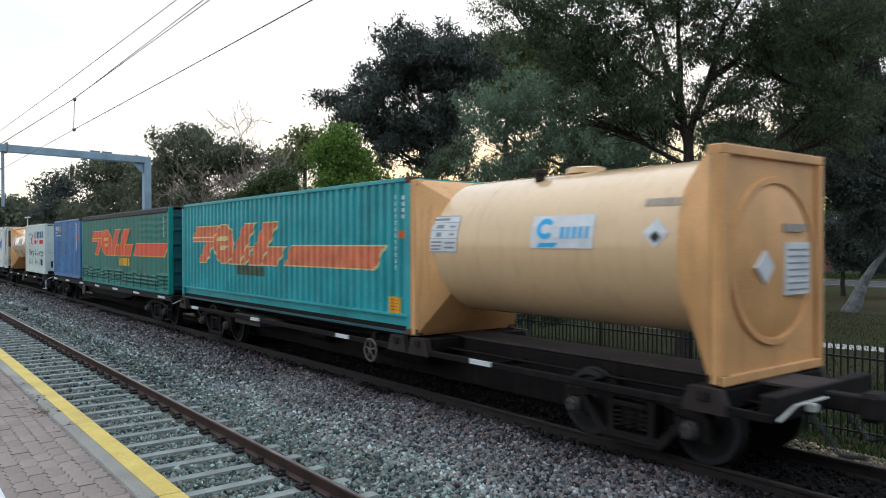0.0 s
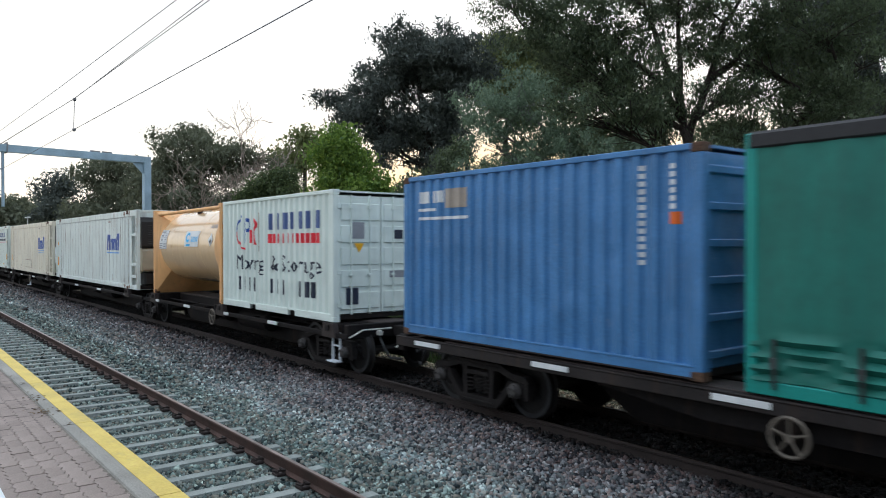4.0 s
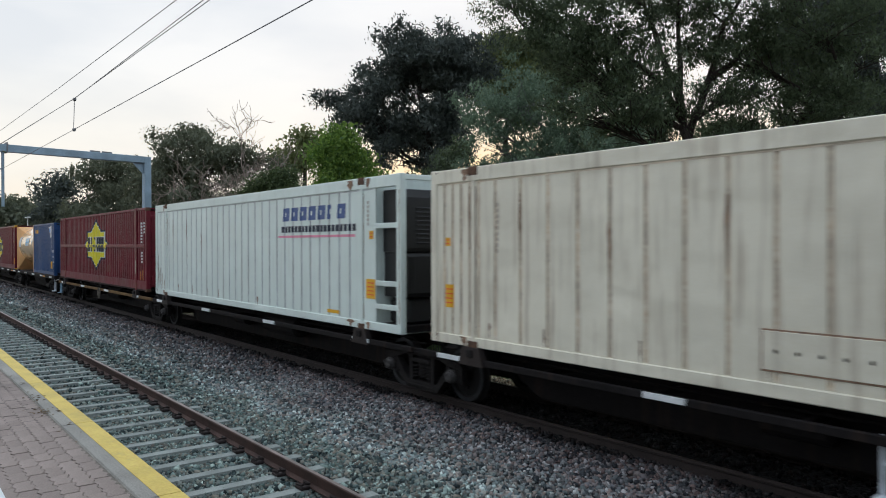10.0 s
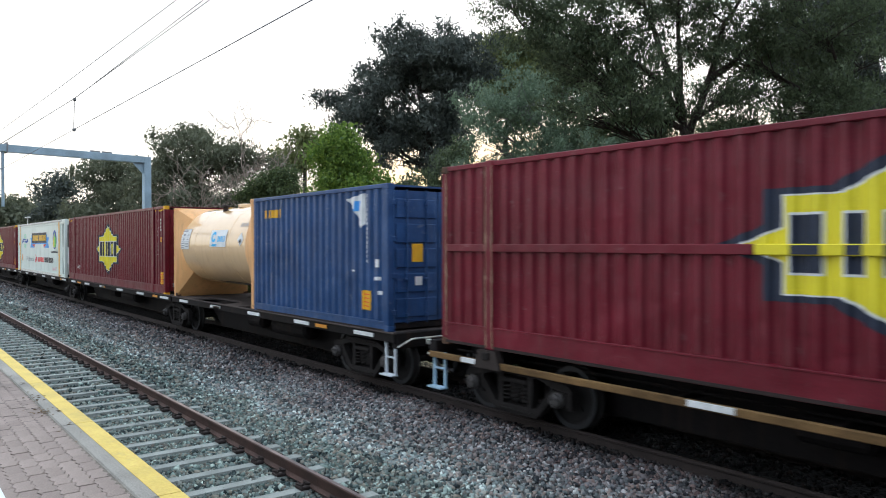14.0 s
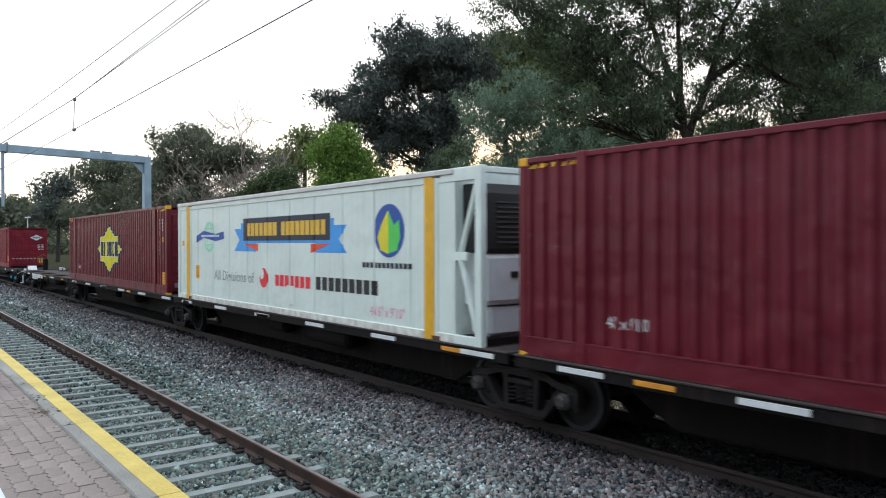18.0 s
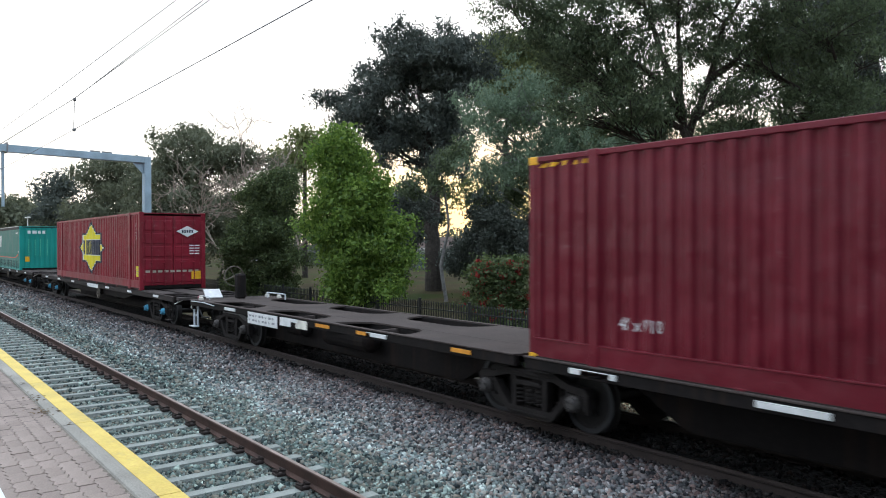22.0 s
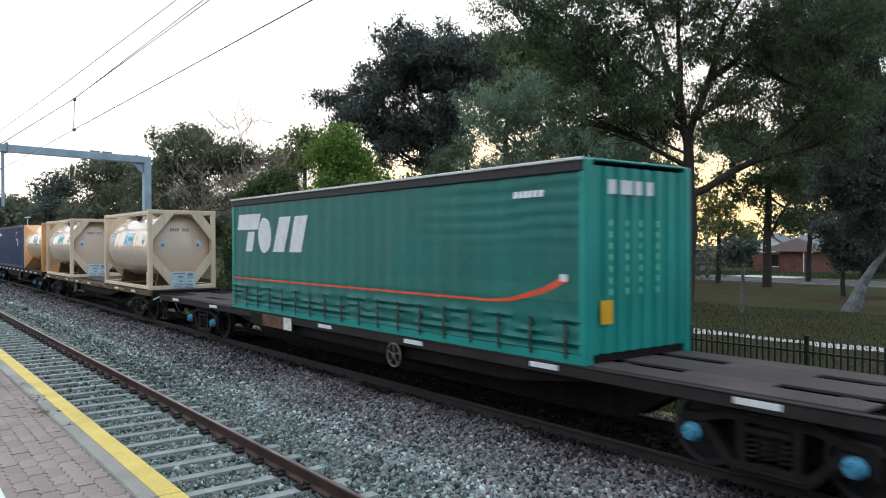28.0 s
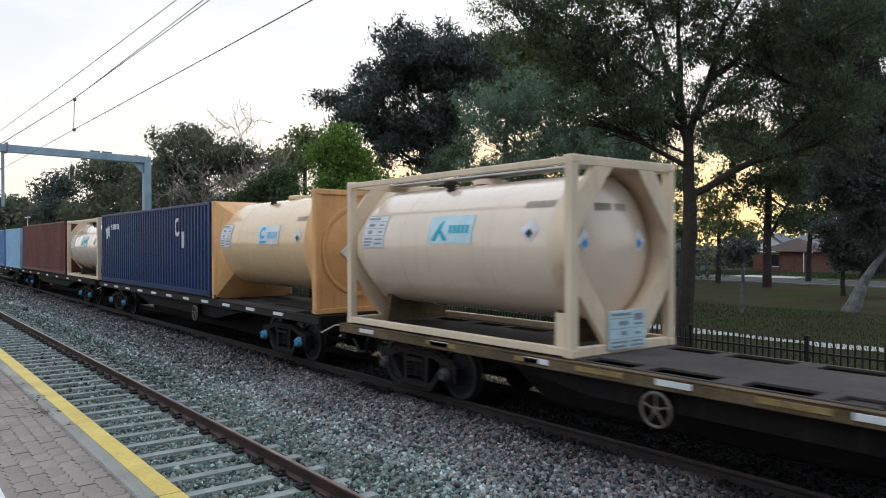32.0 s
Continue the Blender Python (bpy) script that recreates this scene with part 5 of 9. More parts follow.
material("paint_white_worn", rgb(187, 194, 189), 0.45, spec=0.32, dents=0.22, vary=0.10, scale=0.8, streak=0.55, streak_colour=(0.22, 0.13, 0.09), bump=0.05)
material("paint_cream", rgb(186, 180, 164), 0.45, spec=0.32, dents=0.22, vary=0.12, scale=0.8, streak=0.6, streak_colour=(0.24, 0.15, 0.09), bump=0.05)
material("paint_red", rgb(78, 13, 26), 0.38, spec=0.32, dents=0.22, vary=0.2, scale=0.9, streak=0.22, streak_colour=(0.10, 0.02, 0.03), bump=0.05, scuff=0.10)
material("paint_red_worn", rgb(97, 15, 30), 0.45, spec=0.32, dents=0.22, vary=0.28, scale=0.9, streak=0.4, streak_colour=(0.10, 0.045, 0.04), bump=0.06, scuff=0.2)
material("paint_red_old", rgb(82, 15, 28), 0.45, spec=0.32, dents=0.22, vary=0.28, scale=0.9, streak=0.4, streak_colour=(0.10, 0.045, 0.04), bump=0.06, scuff=0.16)
material("paint_maroon", rgb(84, 42, 40), 0.55, vary=0.25, scale=0.9, streak=0.3, bump=0.05)
material("tank_tan", rgb(188, 158, 120), 0.20, spec=0.5, coat=0.7, vary=0.06, scale=0.7, streak=0.16, streak_colour=(0.26, 0.14, 0.06), bump=0.02)
material("tank_frame_tan", rgb(184, 138, 90), 0.5, vary=0.2, scale=1.0, streak=0.35, streak_colour=(0.28, 0.14, 0.06), bump=0.05)
material("tank_beige", rgb(186, 168, 150), 0.18, spec=0.5, coat=0.8, vary=0.05, scale=0.7, streak=0.12, streak_colour=(0.28, 0.16, 0.09), bump=0.02)
material("tank_frame_beige", rgb(188, 170, 146), 0.5, vary=0.12, scale=1.0, streak=0.3, streak_colour=(0.30, 0.17, 0.10), bump=0.05)
material("black_rubber", (0.025, 0.025, 0.027), 0.6, vary=0.3)
material("dark_void", (0.012, 0.012, 0.012), 0.9, vary=0.1)
material("wagon_black", (0.012, 0.010, 0.010), 0.75, spec=0.15, vary=0.4, scale=1.4, fine=20, streak=0.2, bump=0.15)
material("deck_dark", (0.074, 0.060, 0.056), 0.85, spec=0.15, vary=0.3, scale=1.2, fine=25, bump=0.2)
material("mustard_plate", (0.30, 0.20, 0.075), 0.7, vary=0.35, scale=5)
material("wagon_deck", (0.072, 0.060, 0.057), 0.85, spec=0.2, vary=0.3, scale=1.2, fine=25, bump=0.2)
material("wagon_brown", (0.030, 0.025, 0.024), 0.75, spec=0.2, vary=0.35, scale=1.4, streak=0.3, bump=0.1)
material("cast_steel", (0.021, 0.018, 0.017), 0.8, 0.0, spec=0.15, vary=0.4, scale=4, fine=30, bump=0.25)
material("wheel_iron", (0.15, 0.125, 0.10), 0.6, vary=0.3, scale=6)
material("sill_rust", (0.15, 0.105, 0.06), 0.8, vary=0.45, scale=2.0, streak=0.3, bump=0.1, spec=0.2)
material("wheel_steel", (0.016, 0.014, 0.013), 0.75, 0.0, vary=0.3, scale=4)
material("tread_steel", (0.055, 0.055, 0.058), 0.4, 0.6, vary=0.15)
material("cap_blue", (0.085, 0.33, 0.50), 0.65, vary=0.5, scale=11, scuff=0.7, scuff_colour=(0.03, 0.05, 0.06))
material("hose_red", (0.28, 0.09, 0.11), 0.6, vary=0.3)
material("hose_blue", (0.14, 0.26, 0.36), 0.6, vary=0.3)
material("cap_grey", (0.060, 0.054, 0.052), 0.6, vary=0.4, scale=8)
material("reflector_white", (0.75, 0.76, 0.76), 0.5, vary=0.12, scale=6)
material("reflector_orange", (0.72, 0.30, 0.03), 0.5, vary=0.15, scale=6)
material("step_white", (0.60, 0.64, 0.68), 0.55, vary=0.15, scale=5)
material("step_blue", (0.35, 0.50, 0.62), 0.55, vary=0.2, scale=5)
material("brown_rust", (0.12, 0.065, 0.04), 0.85, vary=0.5, scale=5)
material("decal_white", (0.74, 0.75, 0.75), 0.5, vary=0.12, scale=4)
material("decal_black", (0.02, 0.02, 0.025), 0.5, vary=0.2)
material("decal_navy", (0.018, 0.026, 0.05), 0.5, vary=0.25)
material("decal_yellow", rgb(186, 174, 36), 0.5, vary=0.12, scale=2)
material("decal_amber", rgb(200, 150, 30), 0.5, vary=0.15, scale=4)
material("decal_orange", rgb(206, 96, 36), 0.5, vary=0.2, scale=2)
material("patch_dark", rgb(58, 74, 58), 0.6, vary=0.3, scale=3)
# darker copy of the teal, with shade put into its colour
material("paint_teal_shaded", rgb(24, 64, 70), 0.5, vary=0.2, scale=1.0, bump=0.05)
material("decal_rim", rgb(222, 210, 150), 0.5, vary=0.15)
material("decal_orange_pale", rgb(192, 108, 76), 0.5, vary=0.25, scale=2)
material("decal_gold", rgb(214, 170, 60), 0.5, vary=0.12)
material("decal_red", rgb(196, 40, 52), 0.5, vary=0.12)
material("decal_brick", rgb(190, 66, 40), 0.5, vary=0.15, scale=2)
material("decal_blue", rgb(31, 62, 126), 0.5, vary=0.12)
material("decal_cyan", rgb(40, 150, 196), 0.5, vary=0.12)
material("decal_sky", rgb(60, 130, 190), 0.5, vary=0.12)
material("decal_green", rgb(70, 160, 70), 0.5, vary=0.12)
material("decal_mint", rgb(120, 196, 160), 0.5, vary=0.12)
material("decal_pale", rgb(196, 222, 230), 0.5, vary=0.10, scale=4)
material("decal_teal", rgb(20, 130, 146), 0.5, vary=0.15)
material("decal_grey", rgb(110, 112, 116), 0.5, vary=0.12)
material("decal_pink", rgb(206, 130, 150), 0.5, vary=0.12)
material("decal_slate", rgb(130, 120, 110), 0.5, vary=0.12)
material("aluminium", (0.55, 0.56, 0.57), 0.4, 0.6, vary=0.15)
material("grille_black", (0.02, 0.02, 0.02), 0.5, vary=0.2)
material("slat_grey", (0.055, 0.055, 0.058), 0.5, vary=0.2)
material("unit_pale", rgb(176, 180, 182), 0.4, vary=0.12, streak=0.2)
material("unit_white", rgb(214, 216, 218), 0.35, vary=0.06)
material("unit_grey", rgb(98, 106, 114), 0.4, vary=0.1)
material("seam_grey", rgb(150, 152, 152), 0.7, vary=0.2, scale=2.0, fine=20, streak=0.5, streak_colour=(0.22, 0.12, 0.07))
material("unit_tan", rgb(140, 130, 112), 0.4, vary=0.12)
material("decal_slate_blue", rgb(58, 74, 112), 0.5, vary=0.15)
material("seam_brown", rgb(166, 154, 136), 0.8, vary=0.35, scale=2.0, fine=20, streak=0.4, streak_colour=(0.20, 0.11, 0.06))
material("rust_film", (0.30, 0.19, 0.125), 0.8, vary=0.45, scale=7, fine=40, streak=0.6, streak_colour=(0.13, 0.07, 0.045))
material("sill_mustard", (0.17, 0.10, 0.042), 0.8, vary=0.45, scale=2.0, streak=0.3, bump=0.1, spec=0.2)
material("dirty_plate", rgb(170, 168, 160), 0.6, vary=0.3, scale=6)


def slices(polys, k, width):
    """Cuts flat polygons into strips along one axis."""
    out = []
    for tri in polys:
        lo, hi = min(p[k] for p in tri), max(p[k] for p in tri)
        first, last = math.floor(lo / width), math.ceil(hi / width)
        for i in range(first, last):
            poly = list(tri)
            for lim, keep in ((i * width, 1), ((i + 1) * width, -1)):
                res = []
                for j, p in enumerate(poly):
                    q = poly[(j + 1) % len(poly)]
                    pin, qin = keep * (p[k] - lim) >= -1e-9, keep * (q[k] - lim) >= -1e-9
                    if pin:
                        res.append(p)
                    if pin != qin:
                        u = (lim - p[k]) / (q[k] - p[k])
                        res.append((p[0] + u * (q[0] - p[0]), p[1] + u * (q[1] - p[1])))
                poly = res
                if not poly:
                    break
            if len(poly) >= 3:
                out.append(poly)
    return out


# decals follow the folds of the wall that they are painted on
def fold_y(profile, x):
    if not profile:
        return 0.0
    return float(np.interp(x, profile[0], profile[1]))


def decal(name, tris, mat, parent, profile=None, lift=0.004, label=""):
    """Paint on a near side: triangles of (x, z), cut along the folds."""
    sh = Shape()
    if callable(profile):
        # a rippled cloth: cut into a fine net that follows it
        for tri in tris:
            for strip in slices([tri], 0, 0.12):
                for poly in slices([strip], 1, 0.09):
                    sh.add([(x, profile(x, z) - lift, z) for x, z in poly], [tuple(range(len(poly)))])
        return part(name, sh, mat, parent, label) if sh.f else None
    cuts = profile[0] if profile else []
    for tri in tris:
        lo, hi = min(p[0] for p in tri), max(p[0] for p in tri)
        edges = [lo] + [c for c in cuts if lo < c < hi] + [hi]
        for a, b in zip(edges[:-1], edges[1:]):
            poly = list(tri)
            for lim, keep in ((a, 1), (b, -1)):
                res = []
                for i, p in enumerate(poly):
                    q = poly[(i + 1) % len(poly)]
                    pin, qin = keep * (p[0] - lim) >= -1e-9, keep * (q[0] - lim) >= -1e-9
                    if pin:
                        res.append(p)
                    if pin != qin:
                        u = (lim - p[0]) / (q[0] - p[0])
                        res.append((lim, p[1] + u * (q[1] - p[1])))
                poly = res
                if not poly:
                    break
            if len(poly) >= 3:
                sh.add([(x, fold_y(profile, x) - lift, z) for x, z in poly], [tuple(range(len(poly)))])
    if not sh.f:
        return None
    return part(name, sh, mat, parent, label)


def decal_row(name, tris, mat, parent, profile=None, lift=0.004, label=""):
    """A row of bars, each a part of its own."""
    for i in range(0, len(tris), 2):
        decal(name, tris[i:i + 2], mat, parent, profile, lift, label)


def fill(poly):
    """Triangles of a flat outline."""
    from mathutils.geometry import tessellate_polygon
    return [[poly[i] for i in t] for t in tessellate_polygon([[Vector((x, z, 0)) for x, z in poly]])]


def rect(x0, z0, x1, z1, lean=0.0):
    h = (z1 - z0) * lean
    return [[(x0, z0), (x1, z0), (x1 + h, z1)], [(x0, z0), (x1 + h, z1), (x0 + h, z1)]]


def oval(x, z, rx, rz, n=28):
    return [[(x, z), (x + rx * math.cos(2 * math.pi * i / n), z + rz * math.sin(2 * math.pi * i / n)),
             (x + rx * math.cos(2 * math.pi * (i + 1) / n), z + rz * math.sin(2 * math.pi * (i + 1) / n))] for i in range(n)]


def ring(x, z, rx, rz, th, n=28, a0=0.0, a1=1.0):
    out = []
    for i in range(n):
        p = [2 * math.pi * (a0 + (a1 - a0) * k / n) for k in (i, i + 1)]
        q = [[(x + (rx - d) * math.cos(a), z + (rz - d) * math.sin(a)) for a in p] for d in (0, th)]
        out += [[q[0][0], q[0][1], q[1][1]], [q[0][0], q[1][1], q[1][0]]]
    return out


def words(text, x0, z0, width, height):
    """Triangles of lettering in the built-in font, fitted to a width and height."""
    cu = bpy.data.curves.new("lettering", "FONT")
    cu.body, cu.resolution_u = text, 2
    ob = bpy.data.objects.new("lettering", cu)
    me = bpy.data.meshes.new_from_object(ob)
    vs = [(v.co.x, v.co.y) for v in me.vertices]
    me.calc_loop_triangles()
    tri = [[vs[i] for i in t.vertices] for t in me.loop_triangles]
    bpy.data.objects.remove(ob)
    bpy.data.meshes.remove(me)
    xa, xb = min(v[0] for v in vs), max(v[0] for v in vs)
    za, zb = min(v[1] for v in vs), max(v[1] for v in vs)
    return [[(x0 + (x - xa) / (xb - xa) * width, z0 + (z - za) / (zb - za) * height) for x, z in t] for t in tri]


def bars(x0, z0, x1, z1, n, seed=1, gap=0.25, vertical=False):
    """Plain bars in place of small writing."""
    r = random.Random(seed)
    out = []
    for i in range(n):
        if vertical:
            h = (z1 - z0) / n
            out += rect(x0, z0 + i * h + h * gap / 2, x1, z0 + (i + 1) * h - h * gap / 2)
        else:
            w = (x1 - x0) / n
            out += rect(x0 + i * w + w * gap / 2, z0, x0 + (i + 1) * w - w * gap / 2 * r.uniform(0.6, 1.4), z1)
    return out


def corrugation(length, margin, period=0.278, depth=0.050):
    """Folds of a container wall: x and y of its corners; outer faces at y = 0."""
    n = max(1, int(round((length - 2 * margin) / period)))
    p = (length - 2 * margin) / n
    xs, ys = [0.0], [0.0]
    for i in range(n):
        a = margin + i * p
        for u, d in ((0.18, 0), (0.35, depth), (0.65, depth), (0.82, 0)):
            xs.append(a + u * p)
            ys.append(d)
    return xs + [length], ys + [0.0]


def ribs(length, margin, pitch, width=0.05, depth=0.02, ends=0):
    """A flat wall with narrow pressed grooves."""
    xs, ys = [0.0], [0.0]
    at = [margin + pitch * i for i in range(int((length - 2 * margin) / pitch) + 1)]
    if ends:
        at = [0.35 + 0.22 * i for i in range(ends)] + [a for a in at if 0.4 + 0.22 * ends < a < length - 0.4 - 0.22 * ends] + [length - 0.35 - 0.22 * i for i in range(ends - 1, -1, -1)]
    for a in at:
        for dx, d in ((-width / 2, 0), (-width / 4, depth), (width / 4, depth), (width / 2, 0)):
            xs.append(a + dx)
            ys.append(d)
    return xs + [length], ys + [0.0]


def wall(profile, z0, z1, y_base, out_sign, x_off=0.0, th=0.0):
    sh = Shape()
    n = len(profile[0])
    vs = [(x + x_off, y_base + out_sign * -y, z) for z in (z0, z1) for x, y in zip(*profile)]
    sh.add(vs, [(i, i + 1, n + i + 1, n + i) for i in range(n - 1)])
    return sh


def rolling(ob):
    ROLLING.append((ob, ob.location.copy()))
    return ob


def casting(sh, x, y, z, s=0.09):
    sh.box(x - s, y - s * 0.9, z - 0.06, x + s, y + s * 0.9, z + 0.06, 0.012)


def doors(ob, L, H, paint, rods=None, style="doors"):
    """The end that faces forward: two door leaves with pressed panels and lock rods, or a folded blank end."""
    W = BOX_W
    if style == "doors":
        for k in (0, 1):
            y0, y1 = 0.12 + k * (W - 0.24) / 2 + 0.012, 0.12 + (k + 1) * (W - 0.24) / 2 - 0.012
            d = part("door", Shape().box(L - 0.07, y0, 0.16, L - 0.03, y1, H - 0.12), paint, ob)
            for j in range(5):
                za = 0.22 + j * (H - 0.42) / 5
                part("door_panel", Shape().box(L - 0.031, y0 + 0.06, za + 0.03, L - 0.005, y1 - 0.06, za + (H - 0.42) / 5 - 0.08, 0.015), paint, d)
            for u in (0.28, 0.72):
                y = y0 + (y1 - y0) * u
                part("lock_rod", Shape().tube([(L + 0.015, y, 0.14), (L + 0.015, y, H - 0.1)], 0.017, n=8)
                     .box(L - 0.005, y - 0.06, 0.95, L + 0.045, y + 0.02, 1.0, 0.008).box(L - 0.005, y - 0.04, 0.25, L + 0.03, y + 0.04, 0.33, 0.008)
                     .box(L - 0.005, y - 0.04, H - 0.4, L + 0.03, y + 0.04, H - 0.32, 0.008), rods or paint, d)
            for j in range(4):
                z = 0.35 + j * (H - 0.7) / 3
                yy = y0 if k == 0 else y1
                part("hinge", Shape().box(L - 0.03, yy - 0.05, z - 0.05, L + 0.012, yy + 0.05, z + 0.05, 0.008), paint, d)
    elif style == "folds":
        pr = corrugation(W - 0.2, 0.08, 0.30, 0.045)
        sh = Shape()
        n = len(pr[0])
        vs = [(L - 0.02 - y, 0.1 + x, z) for z in (0.14, H - 0.1) for x, y in zip(*pr)]
        sh.add(vs, [(i, i + 1, n + i + 1, n + i) for i in range(n - 1)])
        part("end_panel", sh, paint, ob)
    else:
        d = part("end_panel", Shape().box(L - 0.08, 0.1, 0.14, L - 0.05, W - 0.1, H - 0.1), paint, ob)
        for j in range(6):
            z = 0.3 + j * (H - 0.6) / 5
            part("end_rib", Shape().box(L - 0.051, 0.12, z - 0.05, L - 0.01, W - 0.12, z + 0.05, 0.012), paint, d)


def container(left, L, H, base, paint, label, style="doors", profile=None, extra=(), name="shipping_container", trim=None, castings=None, fork=False, sills=(), rail_h=0.17, rods=None, recess=0.0):
    """A steel box container, its platform-side face at y = 0 and its rear end at x = 0."""
    W = BOX_W
    trim = trim or paint
    ob = rolling(thing(name, label, "container", at=(left, FACE_Y, base), group="containers on the train"))
    pr = profile or corrugation(L, 0.16)
    part("side_panel", wall(pr, rail_h - 0.02, H - 0.07, 0.012, -1), paint, ob)
    flat = ([0, L], [0, 0])
    part("side_panel", wall(pr, rail_h - 0.02, H - 0.07, W - 0.012, 1), paint, ob)
    doors(ob, L, H, paint, rods, style)
    part("rear_panel", Shape().box(0.02, 0.08, 0.1, 0.06, W - 0.08, H - 0.08), paint, ob)
    rf = Shape().box(0.05, 0.05, H - 0.05, L - 0.05, W - 0.05, H - 0.015)
    n = int(L / 0.28)
    for i in range(n):
        x = 0.2 + i * (L - 0.4) / n
        rf.box(x, 0.1, H - 0.015, x + 0.13, W - 0.1, H - 0.002)
    part("roof", rf, paint, ob)
    part("floor", Shape().box(0.05, 0.06, 0.04, L - 0.05, W - 0.06, 0.14), "wagon_black", ob)
    for y0, y1 in ((-0.004, 0.075), (W - 0.075, W + 0.004)):
        part("top_rail", Shape().box(0.1, y0, H - 0.08, L - 0.1, y1, H, 0.01), trim, ob)
        if fork:
            for a, b in ((0.1, L / 2 - 1.25), (L / 2 - 0.9, L / 2 + 0.9), (L / 2 + 1.25, L - 0.1)):
                part("bottom_rail", Shape().box(a, y0, 0.0, b, y1, 0.16, 0.01), trim, ob)
            part("pocket_bridge", Shape().box(0.1, y0 + 0.01, 0.12, L - 0.1, y1, 0.16), trim, ob)
        else:
            q = recess if y0 < 1 else -recess
            part("bottom_rail", Shape().box(0.1, y0 + q, 0.03, L - 0.1, y1 + q, rail_h, 0.01), trim, ob)
            if recess:
                part("rail_lip", Shape().box(0.1, y0 - 0.004, rail_h - 0.03, L - 0.1, y1 + 0.004, rail_h + 0.02, 0.006), trim, ob)
                # foot in darker teal, as shade below the recessed rail
                part("rail_foot", Shape().box(0.1, y0 + 0.01, 0.0, L - 0.1, y1 - 0.01, 0.05, 0.006), "paint_teal_shaded", ob)
            else:
                part("rail_lip", Shape().box(0.12, y0 - 0.012, rail_h - 0.012, L - 0.12, y1 + 0.012, rail_h + 0.012, 0.004), trim, ob)
                part("rail_seam", Shape().box(0.12, y0 - 0.006, rail_h * 0.10, L - 0.12, y1 + 0.006, rail_h * 0.22), "clip_rust", ob)
    for x in (0.0, L - 0.15):
        for y in (0.0, W - 0.15):
            part("corner_post", Shape().box(x, y - 0.006, 0.1, x + 0.15, y + 0.156, H - 0.1, 0.02), trim, ob)
    for x in extra:
        part("lifting_post", Shape().box(x - 0.09, -0.022, 0.02, x + 0.09, 0.06, H + 0.012, 0.012), trim, ob)
    for x in [0.09, L - 0.09] + list(extra):
        for y in (0.075, W - 0.075):
            for z in (0.055, H - 0.055):
                s = Shape()
                casting(s, x, y, z)
                part("corner_casting", s, castings or trim, ob)
    for xa, xb in sills:
        part("sill_pocket", Shape().box(xa, -0.01, 0.0, xb, 0.05, 0.09, 0.01), trim, ob)
    return ob, (pr[0], [y + 0.012 for y in pr[1]])


def rust_run(ob, x, z0, z1, w, seed=1, y=0.0):
    """An uneven film of rust running down a side."""
    r = random.Random(seed)
    n = max(4, int((z1 - z0) / 0.12))
    edge = [(z0 + (z1 - z0) * i / n, w * r.uniform(0.3, 1.0) * (0.12 + math.sin(math.pi * min(1.0, 0.35 + 0.65 * (1 - i / n))) if z1 - z0 < 1.6 else 1.0)) for i in range(n + 1)]
    sh = Shape()
    vs = [(x - b * r.uniform(0.2, 0.6), y, z) for z, b in edge] + [(x + b * r.uniform(0.2, 0.6), y, z) for z, b in edge]
    sh.add(vs, [(i, n + 1 + i, n + 2 + i, i + 1) for i in range(n)])
    part("rust_streak", sh, "rust_film", ob, "brown rust streak")


def star_badge(ob, pr, cx, cz, hw, hh, bars_n=6, edge="decal_navy", rail=None):
    """A yellow eight-pointed badge with a dark edge and dark upright bars in place of its name."""
    def star(k):
        q = [(-1.0, 0), (-0.74, 0.20), (-0.74, 0.55), (-0.43, 0.55), (0.0, 1.0), (0.43, 0.55), (0.74, 0.55), (0.74, 0.20), (1.0, 0), (0.74, -0.20), (0.74, -0.55), (0.43, -0.55), (0, -1.0), (-0.43, -0.55), (-0.74, -0.55), (-0.74, -0.20)]
        return [(cx + x * hw * k, cz + z * hh * k) for x, z in q]
    decal("badge_edge", fill(star(1.0)), edge, ob, pr, 0.004)
    decal("badge_rim", fill(star(0.885)), "decal_white", ob, pr, 0.006)
    decal("badge", fill(star(0.855)), "decal_yellow", ob, pr, 0.008, "yellow star badge with dark bars")
    w = 1.28 * hw / bars_n
    for i in range(bars_n):
        x = cx - 0.64 * hw + i * w
        k = (0.66, 0.34, 0.84, 0.70, 0.80, 0.90)[i % 6]
        a = x + w * (1 - k) / 2
        decal("bar_edge", rect(a - 0.025, cz - 0.29 * hh, a + w * k + 0.025, cz + 0.31 * hh), "decal_white", ob, pr, 0.010)
        decal("bar", rect(a, cz - 0.265 * hh, a + w * k, cz + 0.285 * hh), edge, ob, pr, 0.012)
        if i in (2, 4):
            decal("bar_slit", rect(a + w * k * 0.40, cz - 0.18 * hh, a + w * k * 0.60, cz + 0.20 * hh), "decal_yellow", ob, pr, 0.014)
        if rail:
            part("rail_bar", Shape().box(a, -0.024, rail[0], a + w * k, -0.0205, rail[1]), edge, ob)


def codes(ob, pr, x, z0, z1, n, seed=1, w=0.10, mat="decal_white"):
    decal_row("code_bar", bars(x, z0, x + w, z1, n, seed, 0.35, True), mat, ob, pr, 0.006)


def plate(ob, pr, x, z, w, h, mat="decal_amber", lines=4):
    decal("warning_plate", rect(x, z, x + w, z + h), mat, ob, pr, 0.006)
    decal_row("warning_line", bars(x + w * 0.12, z + h * 0.1, x + w * 0.88, z + h * 0.9, lines, 1, 0.74, True), "decal_brick" if mat == "decal_amber" else "decal_grey", ob, pr, 0.008)


